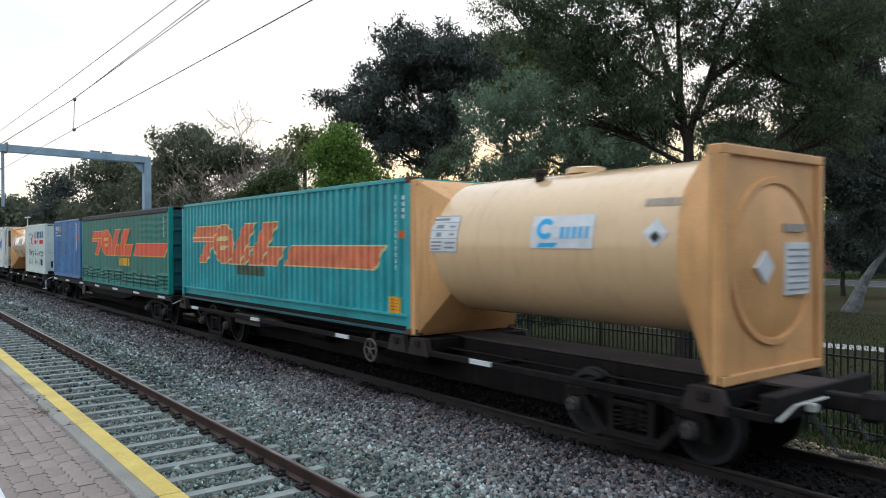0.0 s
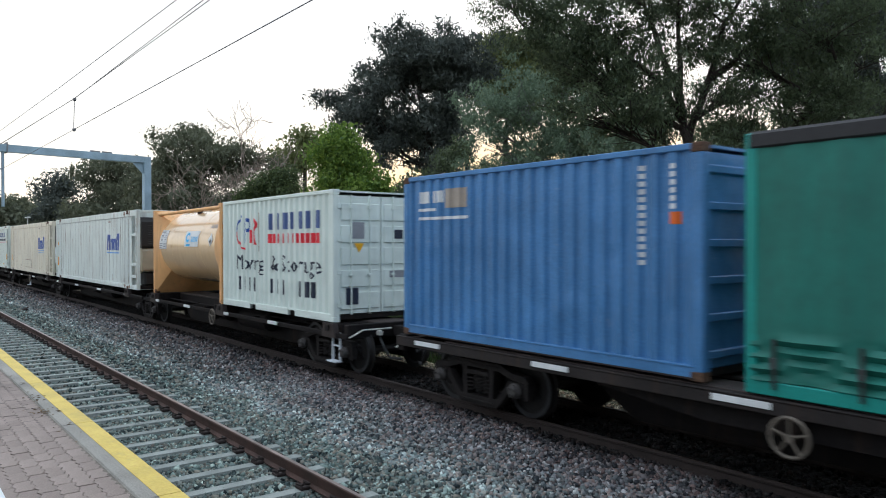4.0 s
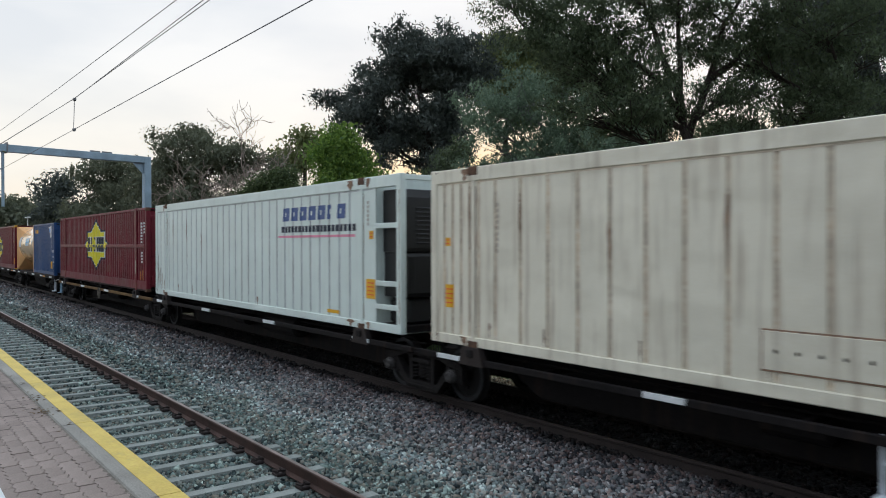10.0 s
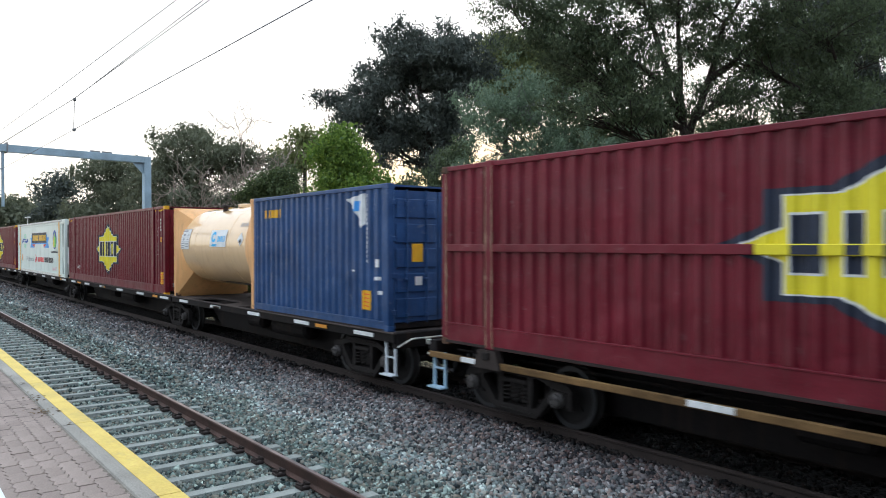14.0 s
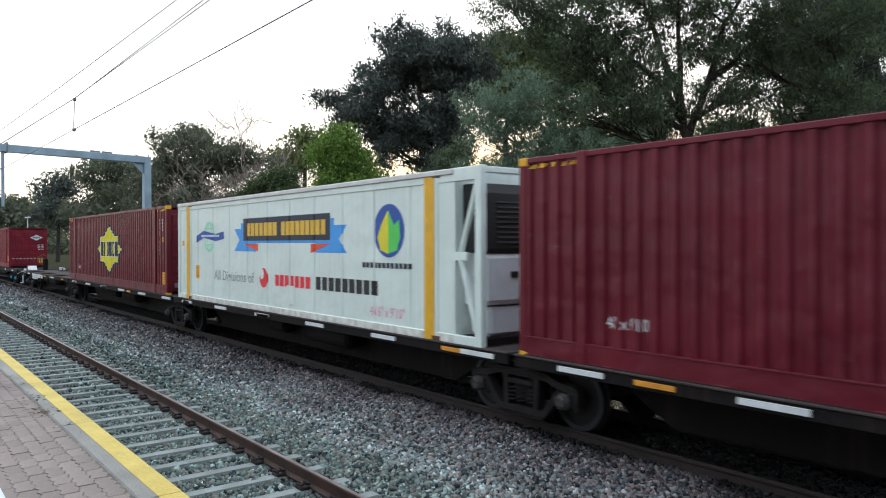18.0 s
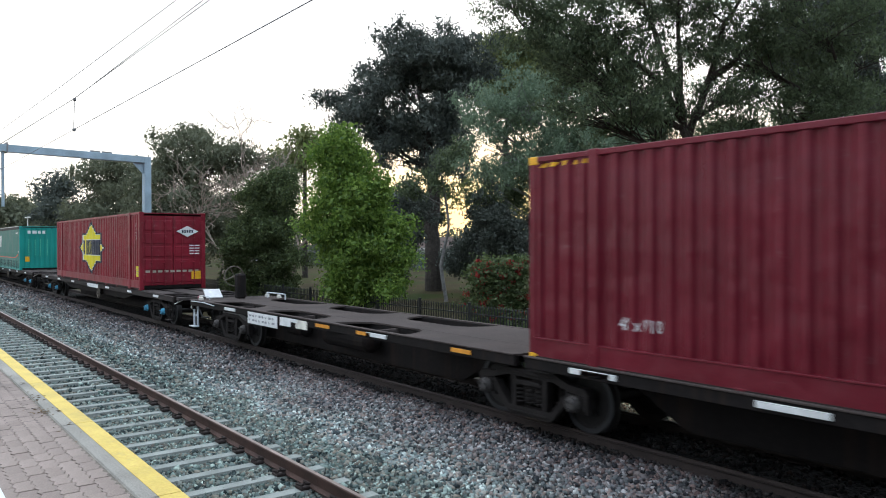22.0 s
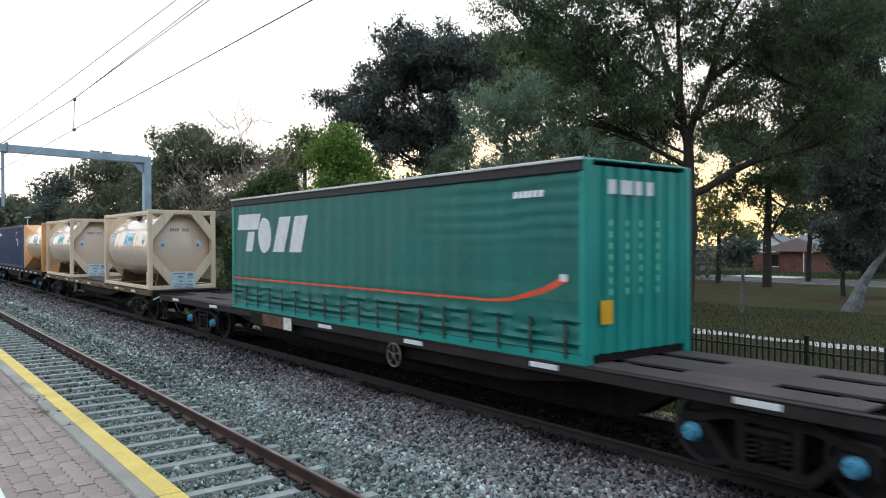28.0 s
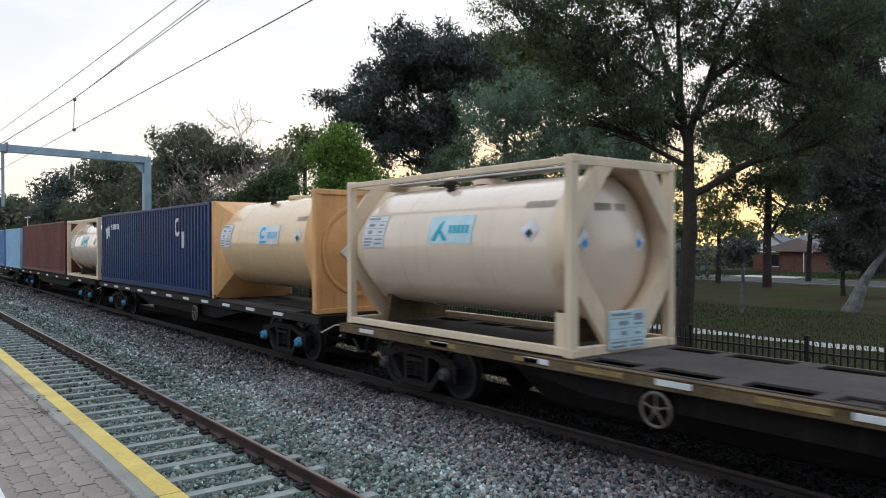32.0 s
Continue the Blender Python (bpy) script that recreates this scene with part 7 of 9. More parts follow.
def wagon(rear, length, bogies, style, label, marks=(), orange=(), wheel=None, steps=(), caps="cap_grey", ends=(True, True), tanks=(), step_mat="step_white", top=1.06, sill="wagon_black", second="reflector_orange", ladder=False, low=()):
    """A container wagon, its rear end at x = 0. style: 'flat' (side sills and slotted deck) or 'spine' (open skeletal platform); low: where the brackets of a lowered side sill stand."""
    wg = rolling(thing("container_wagon", label, "wagon", at=(rear, TRACK_Y, 0), group="wagons of the train"))
    L = length
    hw = 1.19
    if style == "flat":
        for s in (-1, 1):
            y = s * hw
            sh = Shape().box(0, y - 0.05, top - 0.20, L, y + 0.05, top - 0.045, 0.012).box(0, y - 0.06, top - 0.045, L, y + 0.06, top - 0.028, 0.004)
            part("side_sill", sh, sill, wg)
        # deck in strips with open slots between
        strips = ((-1.125, -0.62), (-0.36, 0.36), (0.62, 1.125))
        if ladder:
            strips = ((-1.125, -1.08), (-0.72, 0.72), (1.08, 1.125))
            for i in range(int((L - 0.6) / 1.15)):
                for s in (-1, 1):
                    part("deck_bridge", Shape().box(0.3 + i * 1.15, s * 0.72, top - 0.05, 0.52 + i * 1.15 + 0.12 * (i % 2), s * 1.08, top - 0.014), "wagon_deck", wg)
        else:
            for i in range(int((L - 2.0) / 2.6)):
                for s in (-1, 1):
                    part("deck_bridge", Shape().box(1.3 + i * 2.6, s * 0.36, top - 0.05, 2.5 + i * 2.6, s * 0.62, top - 0.014), "wagon_deck", wg)
        for a, b in strips:
            part("deck_strip", Shape().box(0.1 if ladder or abs(a + b) < 0.1 else 1.3, a, top - 0.05, L - 0.1 if ladder or abs(a + b) < 0.1 else L - 1.3, b, top - 0.012, 0.006), "wagon_deck", wg, "brown-grey steel deck")
        n = int(L / 1.5) if not ladder else 2
        for i in range(n + 1):
            x = 0.1 + i * (L - 0.4) / n
            w = 0.55 if i % 2 else 0.22
            part("cross_member", Shape().box(x, -hw + 0.06, top - 0.15, x + w, hw - 0.06, top - 0.052), "wagon_deck", wg)
    else:
        part("deck_plate", Shape().box(0.0, -0.42, top - 0.05, L, 0.42, top - 0.01, 0.006), "deck_dark", wg, "dark brown-grey steel deck plate with long openings")
        if low:
            # thin side rails hung below deck level on bracketed cross bolsters
            for s in (-1, 1):
                part("side_sill", Shape().box(0.0, s * hw - 0.035, top - 0.30, L, s * hw + 0.035, top - 0.20, 0.01), sill, wg)
                for x in low:
                    part("load_bracket", Shape().prism([(x - 0.30, top - 0.31), (x + 0.30, top - 0.31), (x + 0.20, top - 0.02), (x - 0.20, top - 0.02)], s * hw - 0.075, s * hw + 0.05), "rail_dark", wg, "dark container bracket")
                    part("twist_lock", Shape().box(x - 0.07, s * hw - 0.11, top - 0.17, x + 0.07, s * hw - 0.076, top - 0.05, 0.012), "cast_steel", wg)
            for x in low:
                part("bolster", Shape().box(x - 0.22, -hw + 0.08, top - 0.26, x + 0.22, hw - 0.08, top - 0.03, 0.01), "wagon_black", wg)
            for k in range(int(L / 1.9)):
                part("sill_strut", Shape().box(1.0 + k * 1.9, -hw + 0.03, top - 0.29, 1.07 + k * 1.9, -0.30, top - 0.22), "wagon_black", wg)
        else:
            # one broad plate cut by long openings with rounded ends, and lipped sills at the sides
            openings = []
            x = 1.5
            while x < L - 2.4:
                openings.append((x, min(x + 2.6, L - 1.2)))
                x += 3.5
            arc = [(0.62 * (1 - math.cos(k * math.pi / 14)), 0.77 * math.sin(k * math.pi / 14)) for k in range(8)]
            prev = 0.0
            for a, b in openings + [(L, L)]:
                if a > prev + 0.05:
                    for s in (-1, 1):
                        ahead = [(a + u, s * (hw - v)) for u, v in arc] if a < L else [(L, s * hw), (L, s * 0.42)]
                        behind = [(prev - u, s * (hw - v)) for u, v in reversed(arc)] if prev else [(0.0, s * 0.42), (0.0, s * hw)]
                        part("deck_wing", Shape().prism(ahead + behind, top - 0.05, top - 0.012, "z"), "deck_dark", wg)
                prev = b
            for a, b in openings:
                part("cross_bar", Shape().box((a + b) / 2 - 0.04, -hw + 0.05, top - 0.16, (a + b) / 2 + 0.04, -0.42, top - 0.07), "deck_dark", wg)
            for s in (-1, 1):
                part("side_sill", Shape().box(0.0, s * hw - 0.04, top - 0.19, L, s * hw + 0.04, top - 0.03, 0.01), sill, wg)
                part("sill_lip", Shape().box(0.0, s * (hw + 0.02) - 0.045, top - 0.03, L, s * (hw + 0.02) + 0.045, top - 0.004, 0.006), "deck_dark", wg)
    lo = min(bogies) + 1.5 if bogies else 1.0
    hi = max(bogies) - 1.5 if len(bogies) > 1 else L - 1.0
    if style == "spine":
        lo, hi = 1.2, L - 1.2
    d = 0.24 if style == "spine" else 0.20
    for y0, y1 in ((-0.42, -0.36), (0.36, 0.42)) if style == "spine" else ((-0.26, -0.20), (0.20, 0.26)):
        part("centre_sill", Shape().prism([(0.1, top - 0.06), (L - 0.1, top - 0.06), (L - 0.1, 0.80), (hi, 0.80), (hi - 1.0, d), (lo + 1.0, d), (lo, 0.80), (0.1, 0.80)], y0, y1), "wagon_black", wg)
    part("centre_web", Shape().prism([(0.15, 0.98), (L - 0.15, 0.98), (L - 0.15, 0.82), (hi, 0.82), (hi - 1.0, d + 0.02), (lo + 1.0, d + 0.02), (lo, 0.82), (0.15, 0.82)], -0.35 if style == "spine" else -0.19, 0.35 if style == "spine" else 0.19), "wagon_black", wg)
    if style == "flat":
        part("truss_sill", Shape().prism([(lo + 0.6, top - 0.2), (hi - 0.6, top - 0.2), (hi - 2.6, 0.62), (lo + 2.6, 0.62)], -1.08, -1.02), "wagon_black", wg)
        part("truss_sill", Shape().prism([(lo + 0.6, top - 0.2), (hi - 0.6, top - 0.2), (hi - 2.6, 0.62), (lo + 2.6, 0.62)], 1.02, 1.08), "wagon_black", wg)
    part("brake_cylinder", Shape().lathe([(0.16, -0.4), (0.17, -0.38), (0.17, 0.35), (0.08, 0.4)], (L * 0.42, -0.62, 0.66), "x", 14), "wagon_black", wg)
    part("air_reservoir", Shape().lathe([(0.05, -0.95), (0.16, -0.92), (0.23, -0.84), (0.23, 0.84), (0.16, 0.92), (0.05, 0.95)], (L * 0.6, -0.72, 0.70), "x", 16), "wagon_black", wg)
    part("brake_pipe", Shape().tube([(0.2, -0.75, 0.86), (L - 0.2, -0.75, 0.86)], 0.022, n=5), "wagon_black", wg)
    for x in bogies:
        bogie(wg, x, caps)
    for x, w in marks:
        dz = 0.135 if low else 0.0
        part("reflector", Shape().box(x, -hw - 0.068, top - 0.14 - dz, x + w, -hw - 0.03, top - 0.065 - dz, 0.003), "reflector_white", wg, "white reflective plate")
    for x, w in orange:
        part("reflector", Shape().box(x, -hw - 0.068, top - 0.14, x + w, -hw - 0.055, top - 0.07, 0.003), second, wg, "orange reflective plate" if second == "reflector_orange" else "mustard-stained plate")
    if wheel is not None:
        handwheel(wg, wheel, 0.67)
    for x in steps:
        step(wg, x, step_mat)
    if ends[0]:
        part("headstock", Shape().box(-0.02, -hw, 0.76, 0.16, hw, top - 0.01, 0.015), "wagon_black", wg)
        coupler(wg, 0.0, -1)
    if ends[1]:
        part("headstock", Shape().box(L - 0.16, -hw, 0.76, L + 0.02, hw, top - 0.01, 0.015), "wagon_black", wg)
        coupler(wg, L, 1)
    return wg


# ---- wagons of the train, front to rear ----
def every(a, b, step_, w):
    return [(a + i * step_, w) for i in range(int((b - a) / step_) + 1)]


wagon(-2.3, 18.6, [2.0, 16.6], "flat", "empty flat container wagon with a dark slotted deck", every(1.2, 17, 3.1, 0.5))
first = wagon(-22.97, 18.9, [2.4, 16.9], "spine", "flat container wagon carrying a tank and a teal container", every(1.0, 17, 4.3, 0.5), wheel=10.97, low=(0.25, 11.85, 12.5, 18.1))
part("equipment_box", Shape().box(4.07, -1.16, 0.62, 5.63, -0.75, 0.88, 0.02).box(5.7, -1.12, 0.70, 6.5, -0.85, 0.86, 0.03), "deck_dark", first, "worn grey equipment box")
wagon(-43.2, 19.3, [2.07, 17.26], "flat", "flat container wagon with brown sills and worn reflectors", every(0.6, 18, 2.9, 0.7), wheel=7.31, steps=(18.75,), step_mat="wagon_black", caps="cap_grey", sill="wagon_brown")
# five linked skeletal platforms
wagon(-58.6, 13.6, [12.38], "spine", "skeletal platform of a linked wagon carrying a tank", every(0.9, 12, 3.0, 0.5), wheel=6.31, ends=(False, True), steps=(12.9,), low=(0.85, 6.85, 12.9))
wagon(-74.6, 15.4, [15.54], "spine", "skeletal platform of a linked wagon under a white refrigerated box", every(0.6, 14, 4.2, 0.6), ends=(False, False), low=(1.38, 13.56))
wagon(-90.2, 15.4, [15.43], "spine", "skeletal platform of a linked wagon under a cream refrigerated box", every(0.6, 14, 4.2, 0.6), wheel=8.28, steps=(7.5,), ends=(False, False), low=(1.48, 13.64))
wagon(-105.6, 15.2, [15.27], "spine", "skeletal platform of a linked wagon under a white insulated box", every(0.6, 14, 4.2, 0.6), ends=(False, False), low=(1.45, 13.5))
wagon(-121.35, 15.6, [15.67, 1.96], "spine", "rear skeletal platform of a linked wagon under a red container", every(0.9, 14, 4.2, 0.6), wheel=8.54, ends=(True, False), steps=(0.05,), step_mat="step_blue", sill="sill_mustard", low=(1.54, 13.73))
# five more, newer, with orange and white reflectors
wagon(-135.0, 12.6, [11.19], "spine", "skeletal platform of a linked wagon carrying a navy container", every(0.8, 12, 2.6, 0.7), [(3.6, 0.5), (9.6, 0.5)], ends=(False, True), steps=(12.2,), step_mat="step_white")
wagon(-150.55, 15.4, [15.44], "spine", "skeletal platform of a linked wagon under a crimson container", every(0.9, 14.5, 2.7, 0.8), [(2.2, 0.6), (6.6, 0.6), (13.6, 0.5)], ends=(False, False))
wagon(-166.2, 15.5, [15.59], "spine", "skeletal platform of a linked wagon under a lettered white box", every(0.9, 14.5, 2.7, 0.8), [(1.0, 0.5), (6.4, 0.7), (13.9, 0.5)], ends=(False, False))
wagon(-181.7, 15.3, [15.48], "spine", "skeletal platform of a linked wagon under a crimson box", every(0.9, 14.5, 2.7, 0.8), [(1.1, 0.5), (6.4, 0.7), (10.2, 0.5)], ends=(False, False))
emp = wagon(-196.0, 14.1, [14.21, 2.73], "spine", "empty skeletal wagon platform with an upright handbrake stand", every(2.75, 13.5, 3.6, 0.7), [(7.9, 0.6), (9.6, 0.5), (12.6, 0.5)], ends=(True, False), steps=(0.1,))
part("handbrake_stand", Shape().box(0.55, -0.08, 1.04, 0.82, 0.20, 1.80, 0.05), "wagon_black", emp, "upright handbrake stand")
s = Shape()
s.tube([(0.45, -0.05 + 0.3 * math.cos(a / 18 * 6.2832), 1.72 + 0.3 * math.sin(a / 18 * 6.2832)) for a in range(19)], 0.018, n=6)
for j in range(4):
    a = j * 1.5708 + 0.4
    s.tube([(0.45, -0.05, 1.72), (0.45, -0.05 + 0.3 * math.cos(a), 1.72 + 0.3 * math.sin(a))], 0.013, n=5)
part("handbrake_wheel", s, "wheel_iron", emp, "spoked handbrake wheel")
part("lettered_board", Shape().box(4.3, -1.25, 0.70, 6.0, -1.235, 0.99, 0.003), "reflector_white", emp, "white lettered data board")
for k in range(16):
    part("board_bar", Shape().box(4.40 + (k % 8) * 0.19, -1.256, 0.88 - 0.11 * (k // 8), 4.52 + (k % 8) * 0.19 - 0.04 * (k % 3), -1.25, 0.93 - 0.11 * (k // 8)), "decal_grey", emp)
part("edge_strip", Shape().tube([(0.1, -1.24, 1.0), (1.2, -1.26, 1.02), (2.0, -1.26, 0.98)], 0.014, n=5), "step_white", emp, "white-painted edge strip")
for a, b, m in ((6.15, 6.7, "reflector_white"), (6.95, 7.5, "dirty_plate")):
    part("small_board", Shape().box(a, -1.25, 0.80, b, -1.235, 0.99, 0.003), m, emp)
part("tilted_plate", Shape().prism([(0.02, 1.30), (0.30, 1.06), (0.33, 1.09), (0.05, 1.33)], -0.85, -0.35), "reflector_white", emp, "tilted white end plate")
for k, (y, m) in enumerate(((-0.95, "hose_red"), (-0.55, "black_rubber"), (-0.25, "hose_blue"), (0.35, "black_rubber"))):
    part("air_hose", Shape().tube([(0.10, y, 1.02), (-0.12, y + 0.03, 1.10 - 0.05 * k), (-0.34, y + 0.06, 0.92), (-0.52, y + 0.02, 0.74 + 0.06 * k)], 0.034, n=7), m, emp, "looped brake hose")
    part("hose_coupling", Shape().box(-0.60, y - 0.05, 0.70 + 0.06 * k, -0.48, y + 0.07, 0.82 + 0.06 * k, 0.02), "dirty_plate", emp)
for x, y in ((0.5, -1.08), (0.62, 0.95), (1.25, 1.05)):
    part("twist_lock", Shape().lathe([(0.07, 0.0), (0.07, 0.06), (0.045, 0.09), (0.045, 0.13), (0.01, 0.14)], (x, y, 1.05), "z", 12), "dirty_plate", emp, "pale twist lock")
part("grab_rail", Shape().tube([(1.0, 0.8, 1.06), (1.0, 0.8, 1.22), (2.2, 0.8, 1.22), (2.2, 0.8, 1.06)], 0.02, n=6), "step_white", emp)
part("grab_rail", Shape().tube([(0.1, -0.9, 1.06), (0.1, -0.9, 1.14), (0.7, -0.9, 1.14), (0.7, -0.9, 1.06)], 0.014, n=5), "step_white", emp)
# flat wagons with blue axle caps
flat_p = wagon(-220.2, 22.6, [2.68, 20.29], "flat", "long flat wagon with brown sills and blue axle caps", every(1.4, 21, 3.2, 0.55), wheel=13.12, caps="cap_blue", steps=(22.0, 0.2), step_mat="cast_steel", sill="wagon_brown")
part("data_board", Shape().box(11.2, -1.27, 0.86, 13.0, -1.255, 1.01, 0.003), "reflector_white", flat_p, "white data board")
flat_q = wagon(-246.4, 23.2, [3.56, 20.9], "flat", "long flat wagon with open deck ends and blue axle caps", every(1.4, 21, 3.2, 0.55), wheel=13.9, caps="cap_blue", steps=(22.6, 0.2), step_mat="cast_steel", sill="wagon_brown")
for a, b, m in ((7.5, 8.2, "wagon_black"), (8.2, 9.35, "brown_rust"), (9.35, 9.75, "dirty_plate")):
    part("patch_plate", Shape().box(a, -1.275, 0.72, b, -1.26, 1.0, 0.003), m, flat_q, "patched stained sill plate")
wagon(-266.6, 19.3, [2.4, 17.18], "flat", "flat wagon with mustard-stained sills carrying two beige tanks", every(0.8, 18, 2.3, 0.5), [(3.0, 0.8), (6.4, 0.8), (9.0, 0.8), (15.2, 0.8), (12.2, 1.1), (5.2, 0.5)], wheel=7.72, caps="cap_grey", sill="sill_rust", top=1.11, second="mustard_plate", ladder=True)
wagon(-286.5, 19.0, [2.3, 16.9], "flat", "flat wagon carrying a tan tank and a dark blue container", every(0.8, 18, 1.6, 0.5), wheel=11.5, caps="cap_blue", sill="wagon_brown", top=1.16)
wagon(-306.8, 19.6, [2.4, 17.1], "flat", "flat wagon carrying a beige tank and a maroon container", every(0.8, 18, 2.6, 0.5), caps="cap_blue", top=1.16)
wagon(-327.5, 20.0, [2.4, 17.6], "flat", "rearmost visible flat wagon carrying pale boxes", every(0.8, 18, 2.6, 0.5), top=1.10)

# ---- what the wagons carry ----
tank(-10.76, 1.06, 2.78, "plate", "tan tank container with solid end plates")

# teal container with orange shapes
ob, pr = container(-22.97, 12.2, 2.84, 1.06, "paint_teal", "weathered teal corrugated container with orange shapes", castings="brown_rust", rail_h=0.34, recess=0.07)


def speed_logo(ob, pr, x, z, w, h, fillm, rim, stripe_to):
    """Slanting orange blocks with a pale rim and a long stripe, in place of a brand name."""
    g = 0.028
    def both(n, x0, z0, x1, z1, k, lift=0.0):
        decal(n + "_rim", rect(x0 - g * 1.3, z0 - g, x1 + g * 1.3, z1 + g, k), rim, ob, pr, 0.005 + lift)
        decal(n, rect(x0, z0, x1, z1, k), fillm, ob, pr, 0.008 + lift)
    both("logo_bar", x, z + 0.58 * h, x + 0.36 * w, z + 0.97 * h, 0.9)
    decal("logo_line", rect(x + 0.01 * w, z + 0.66 * h, x + 0.36 * w, z + 0.70 * h, 0.9), rim, ob, pr, 0.011)
    both("logo_stub", x + 0.09 * w, z, x + 0.19 * w, z + 0.56 * h, 1.0)
    decal("logo_oval_rim", oval(x + 0.41 * w, z + 0.5 * h, 0.122 * w, 0.53 * h), rim, ob, pr, 0.013)
    decal("logo_oval", oval(x + 0.41 * w, z + 0.5 * h, 0.115 * w, 0.50 * h), fillm, ob, pr, 0.016)
    decal("logo_ray", rect(x + 0.36 * w, z + 0.34 * h, x + 0.43 * w, z + 0.46 * h, 1.2) + rect(x + 0.33 * w, z + 0.58 * h, x + 0.44 * w, z + 0.70 * h, 1.2), rim, ob, pr, 0.019)
    both("logo_block", x + 0.475 * w, z, x + 0.590 * w, z + 0.99 * h, 0.95, 0.012)
    both("logo_foot", x + 0.604 * w, z + 0.01 * h, x + 0.655 * w, z + 0.42 * h, 0.95, 0.012)
    both("logo_block", x + 0.675 * w, z, x + 0.800 * w, z + 0.99 * h, 0.95, 0.012)
    both("logo_foot", x + 0.814 * w, z + 0.01 * h, x + 0.955 * w, z + 0.42 * h, 0.95, 0.012)
    both("stripe", x + 1.02 * w, z + 0.03 * h, stripe_to, z + 0.45 * h, 0.8)


speed_logo(ob, pr, 0.85, 1.12, 6.1, 1.04, "decal_orange_pale", "decal_rim", 10.95)
decal("dark_patch", rect(4.27, 0.84, 6.0, 1.08), "patch_dark", ob, pr, 0.004)
codes(ob, pr, 11.62, 1.14, 2.56, 12, 2, 0.07)
codes(ob, pr, 11.85, 2.08, 2.54, 4, 3, 0.07)
plate(ob, pr, 11.48, 0.36, 0.36, 0.30)
decal("small_plate", rect(11.80, 1.74, 11.93, 1.88), "decal_orange", ob, pr, 0.006)


# green curtain-sided boxes
def cloth_wave(left, x, z):
    """How far a curtain stands out from its rails."""
    low = max(0.0, 1 - (z - 0.16) / 0.75)
    wv = noise.noise(Vector((x * 1.1, z * 0.8, left))) * 0.022 + math.sin(x * 12.5 + 1.5 * math.sin(x * 0.9)) * 0.010
    if z < 0.66:
        wv += min(1.0, low * 2) * (0.040 * math.sin(z * 46 + 2 * noise.noise(Vector((x * 1.3, 0, left)))) + noise.noise(Vector((x * 2.4, z * 5.0, left + 9))) * 0.026)
    # slack cloth sags in long level folds towards the front end
    slack = max(0.0, min(1.0, (x - 8.0) / 2.0)) * max(0.0, min(1.0, (z - 1.5) / 0.4))
    wv += slack * 0.012 * math.sin(z * 30 + 3 * noise.noise(Vector((x * 0.7, z, left))))
    return 0.012 + wv


def curtain_box(left, L, H, base, cloth, body, label, straps, end_style):
    ob = rolling(thing("curtain_sided_container", label, "container", at=(left, FACE_Y, base), group="containers on the train"))
    W = BOX_W
    for s, y in ((-1, 0.01), (1, W - 0.01)):
        nxx, nzz = 100, 40
        v = []
        for j in range(nzz + 1):
            z = 0.16 + (H - 0.34) * j / nzz
            for i in range(nxx + 1):
                x = 0.08 + (L - 0.16) * i / nxx
                v.append((x, y + s * cloth_wave(left, x, z), z))
        f = [(j * (nxx + 1) + i, j * (nxx + 1) + i + 1, (j + 1) * (nxx + 1) + i + 1, (j + 1) * (nxx + 1) + i) for j in range(nzz) for i in range(nxx)]
        part("curtain", Shape().add(v, f), cloth, ob, "rippled green curtain", smooth=True)
        part("top_rail", Shape().box(0.05, y - 0.05, H - 0.19, L - 0.05, y + 0.05, H - 0.02, 0.02), "black_rubber", ob, "black curtain rail")
        part("bottom_rail", Shape().box(0.05, y - 0.03, 0.0, L - 0.05, y + 0.05, 0.15, 0.01), body, ob)
    for i in range(straps):
        x = 0.35 + (L - 0.7) * i / (straps - 1)
        st = part("strap", Shape().box(x - 0.022, -0.062, 0.08, x + 0.022, -0.05, 0.62), "black_rubber", ob, "dark curtain strap")
        part("buckle", Shape().box(x - 0.035, -0.075, 0.30, x + 0.035, -0.06, 0.42, 0.005), "slat_grey", st)
    part("roof", Shape().box(0.02, 0.02, H - 0.04, L - 0.02, W - 0.02, H, 0.015), "black_rubber" if end_style == "dark" else body, ob)
    part("floor", Shape().box(0.05, 0.05, 0.03, L - 0.05, W - 0.05, 0.14), "wagon_black", ob)
    part("rear_panel", Shape().box(0.02, 0.04, 0.05, 0.07, W - 0.04, H - 0.04), body, ob)
    for x in (0.0, L - 0.14):
        for y in (-0.02, W - 0.14):
            part("corner_post", Shape().box(x, y, 0.0, x + 0.14, y + 0.16, H - 0.02, 0.015), body, ob)
    # other than "folds", the end panel's shade is painted in as darker teal
    doors(ob, L, H, body if end_style == "folds" else "paint_teal_shaded", style="folds" if end_style == "folds" else "ribs")
    return ob


grn = curtain_box(-36.42, 12.2, 2.86, 1.06, "curtain_green", "paint_teal_clean", "worn green curtain-sided container with orange shapes", 14, "dark")
flat_side = lambda x, z: 0.01 - cloth_wave(-36.42, x, z)
speed_logo(grn, flat_side, 1.75, 1.20, 6.25, 1.0, "decal_brick", "decal_gold", 11.75)
decal_row("small_bar", bars(6.2, 0.82, 6.65, 1.12, 5, 4, 0.3) + rect(6.72, 0.82, 7.0, 1.12) + rect(7.06, 0.82, 7.32, 1.12) + rect(7.38, 0.82, 7.64, 1.12), "decal_amber", grn, flat_side, 0.01, "yellow bars")
codes(grn, flat_side, 11.62, 1.85, 2.54, 6, 5, 0.09)

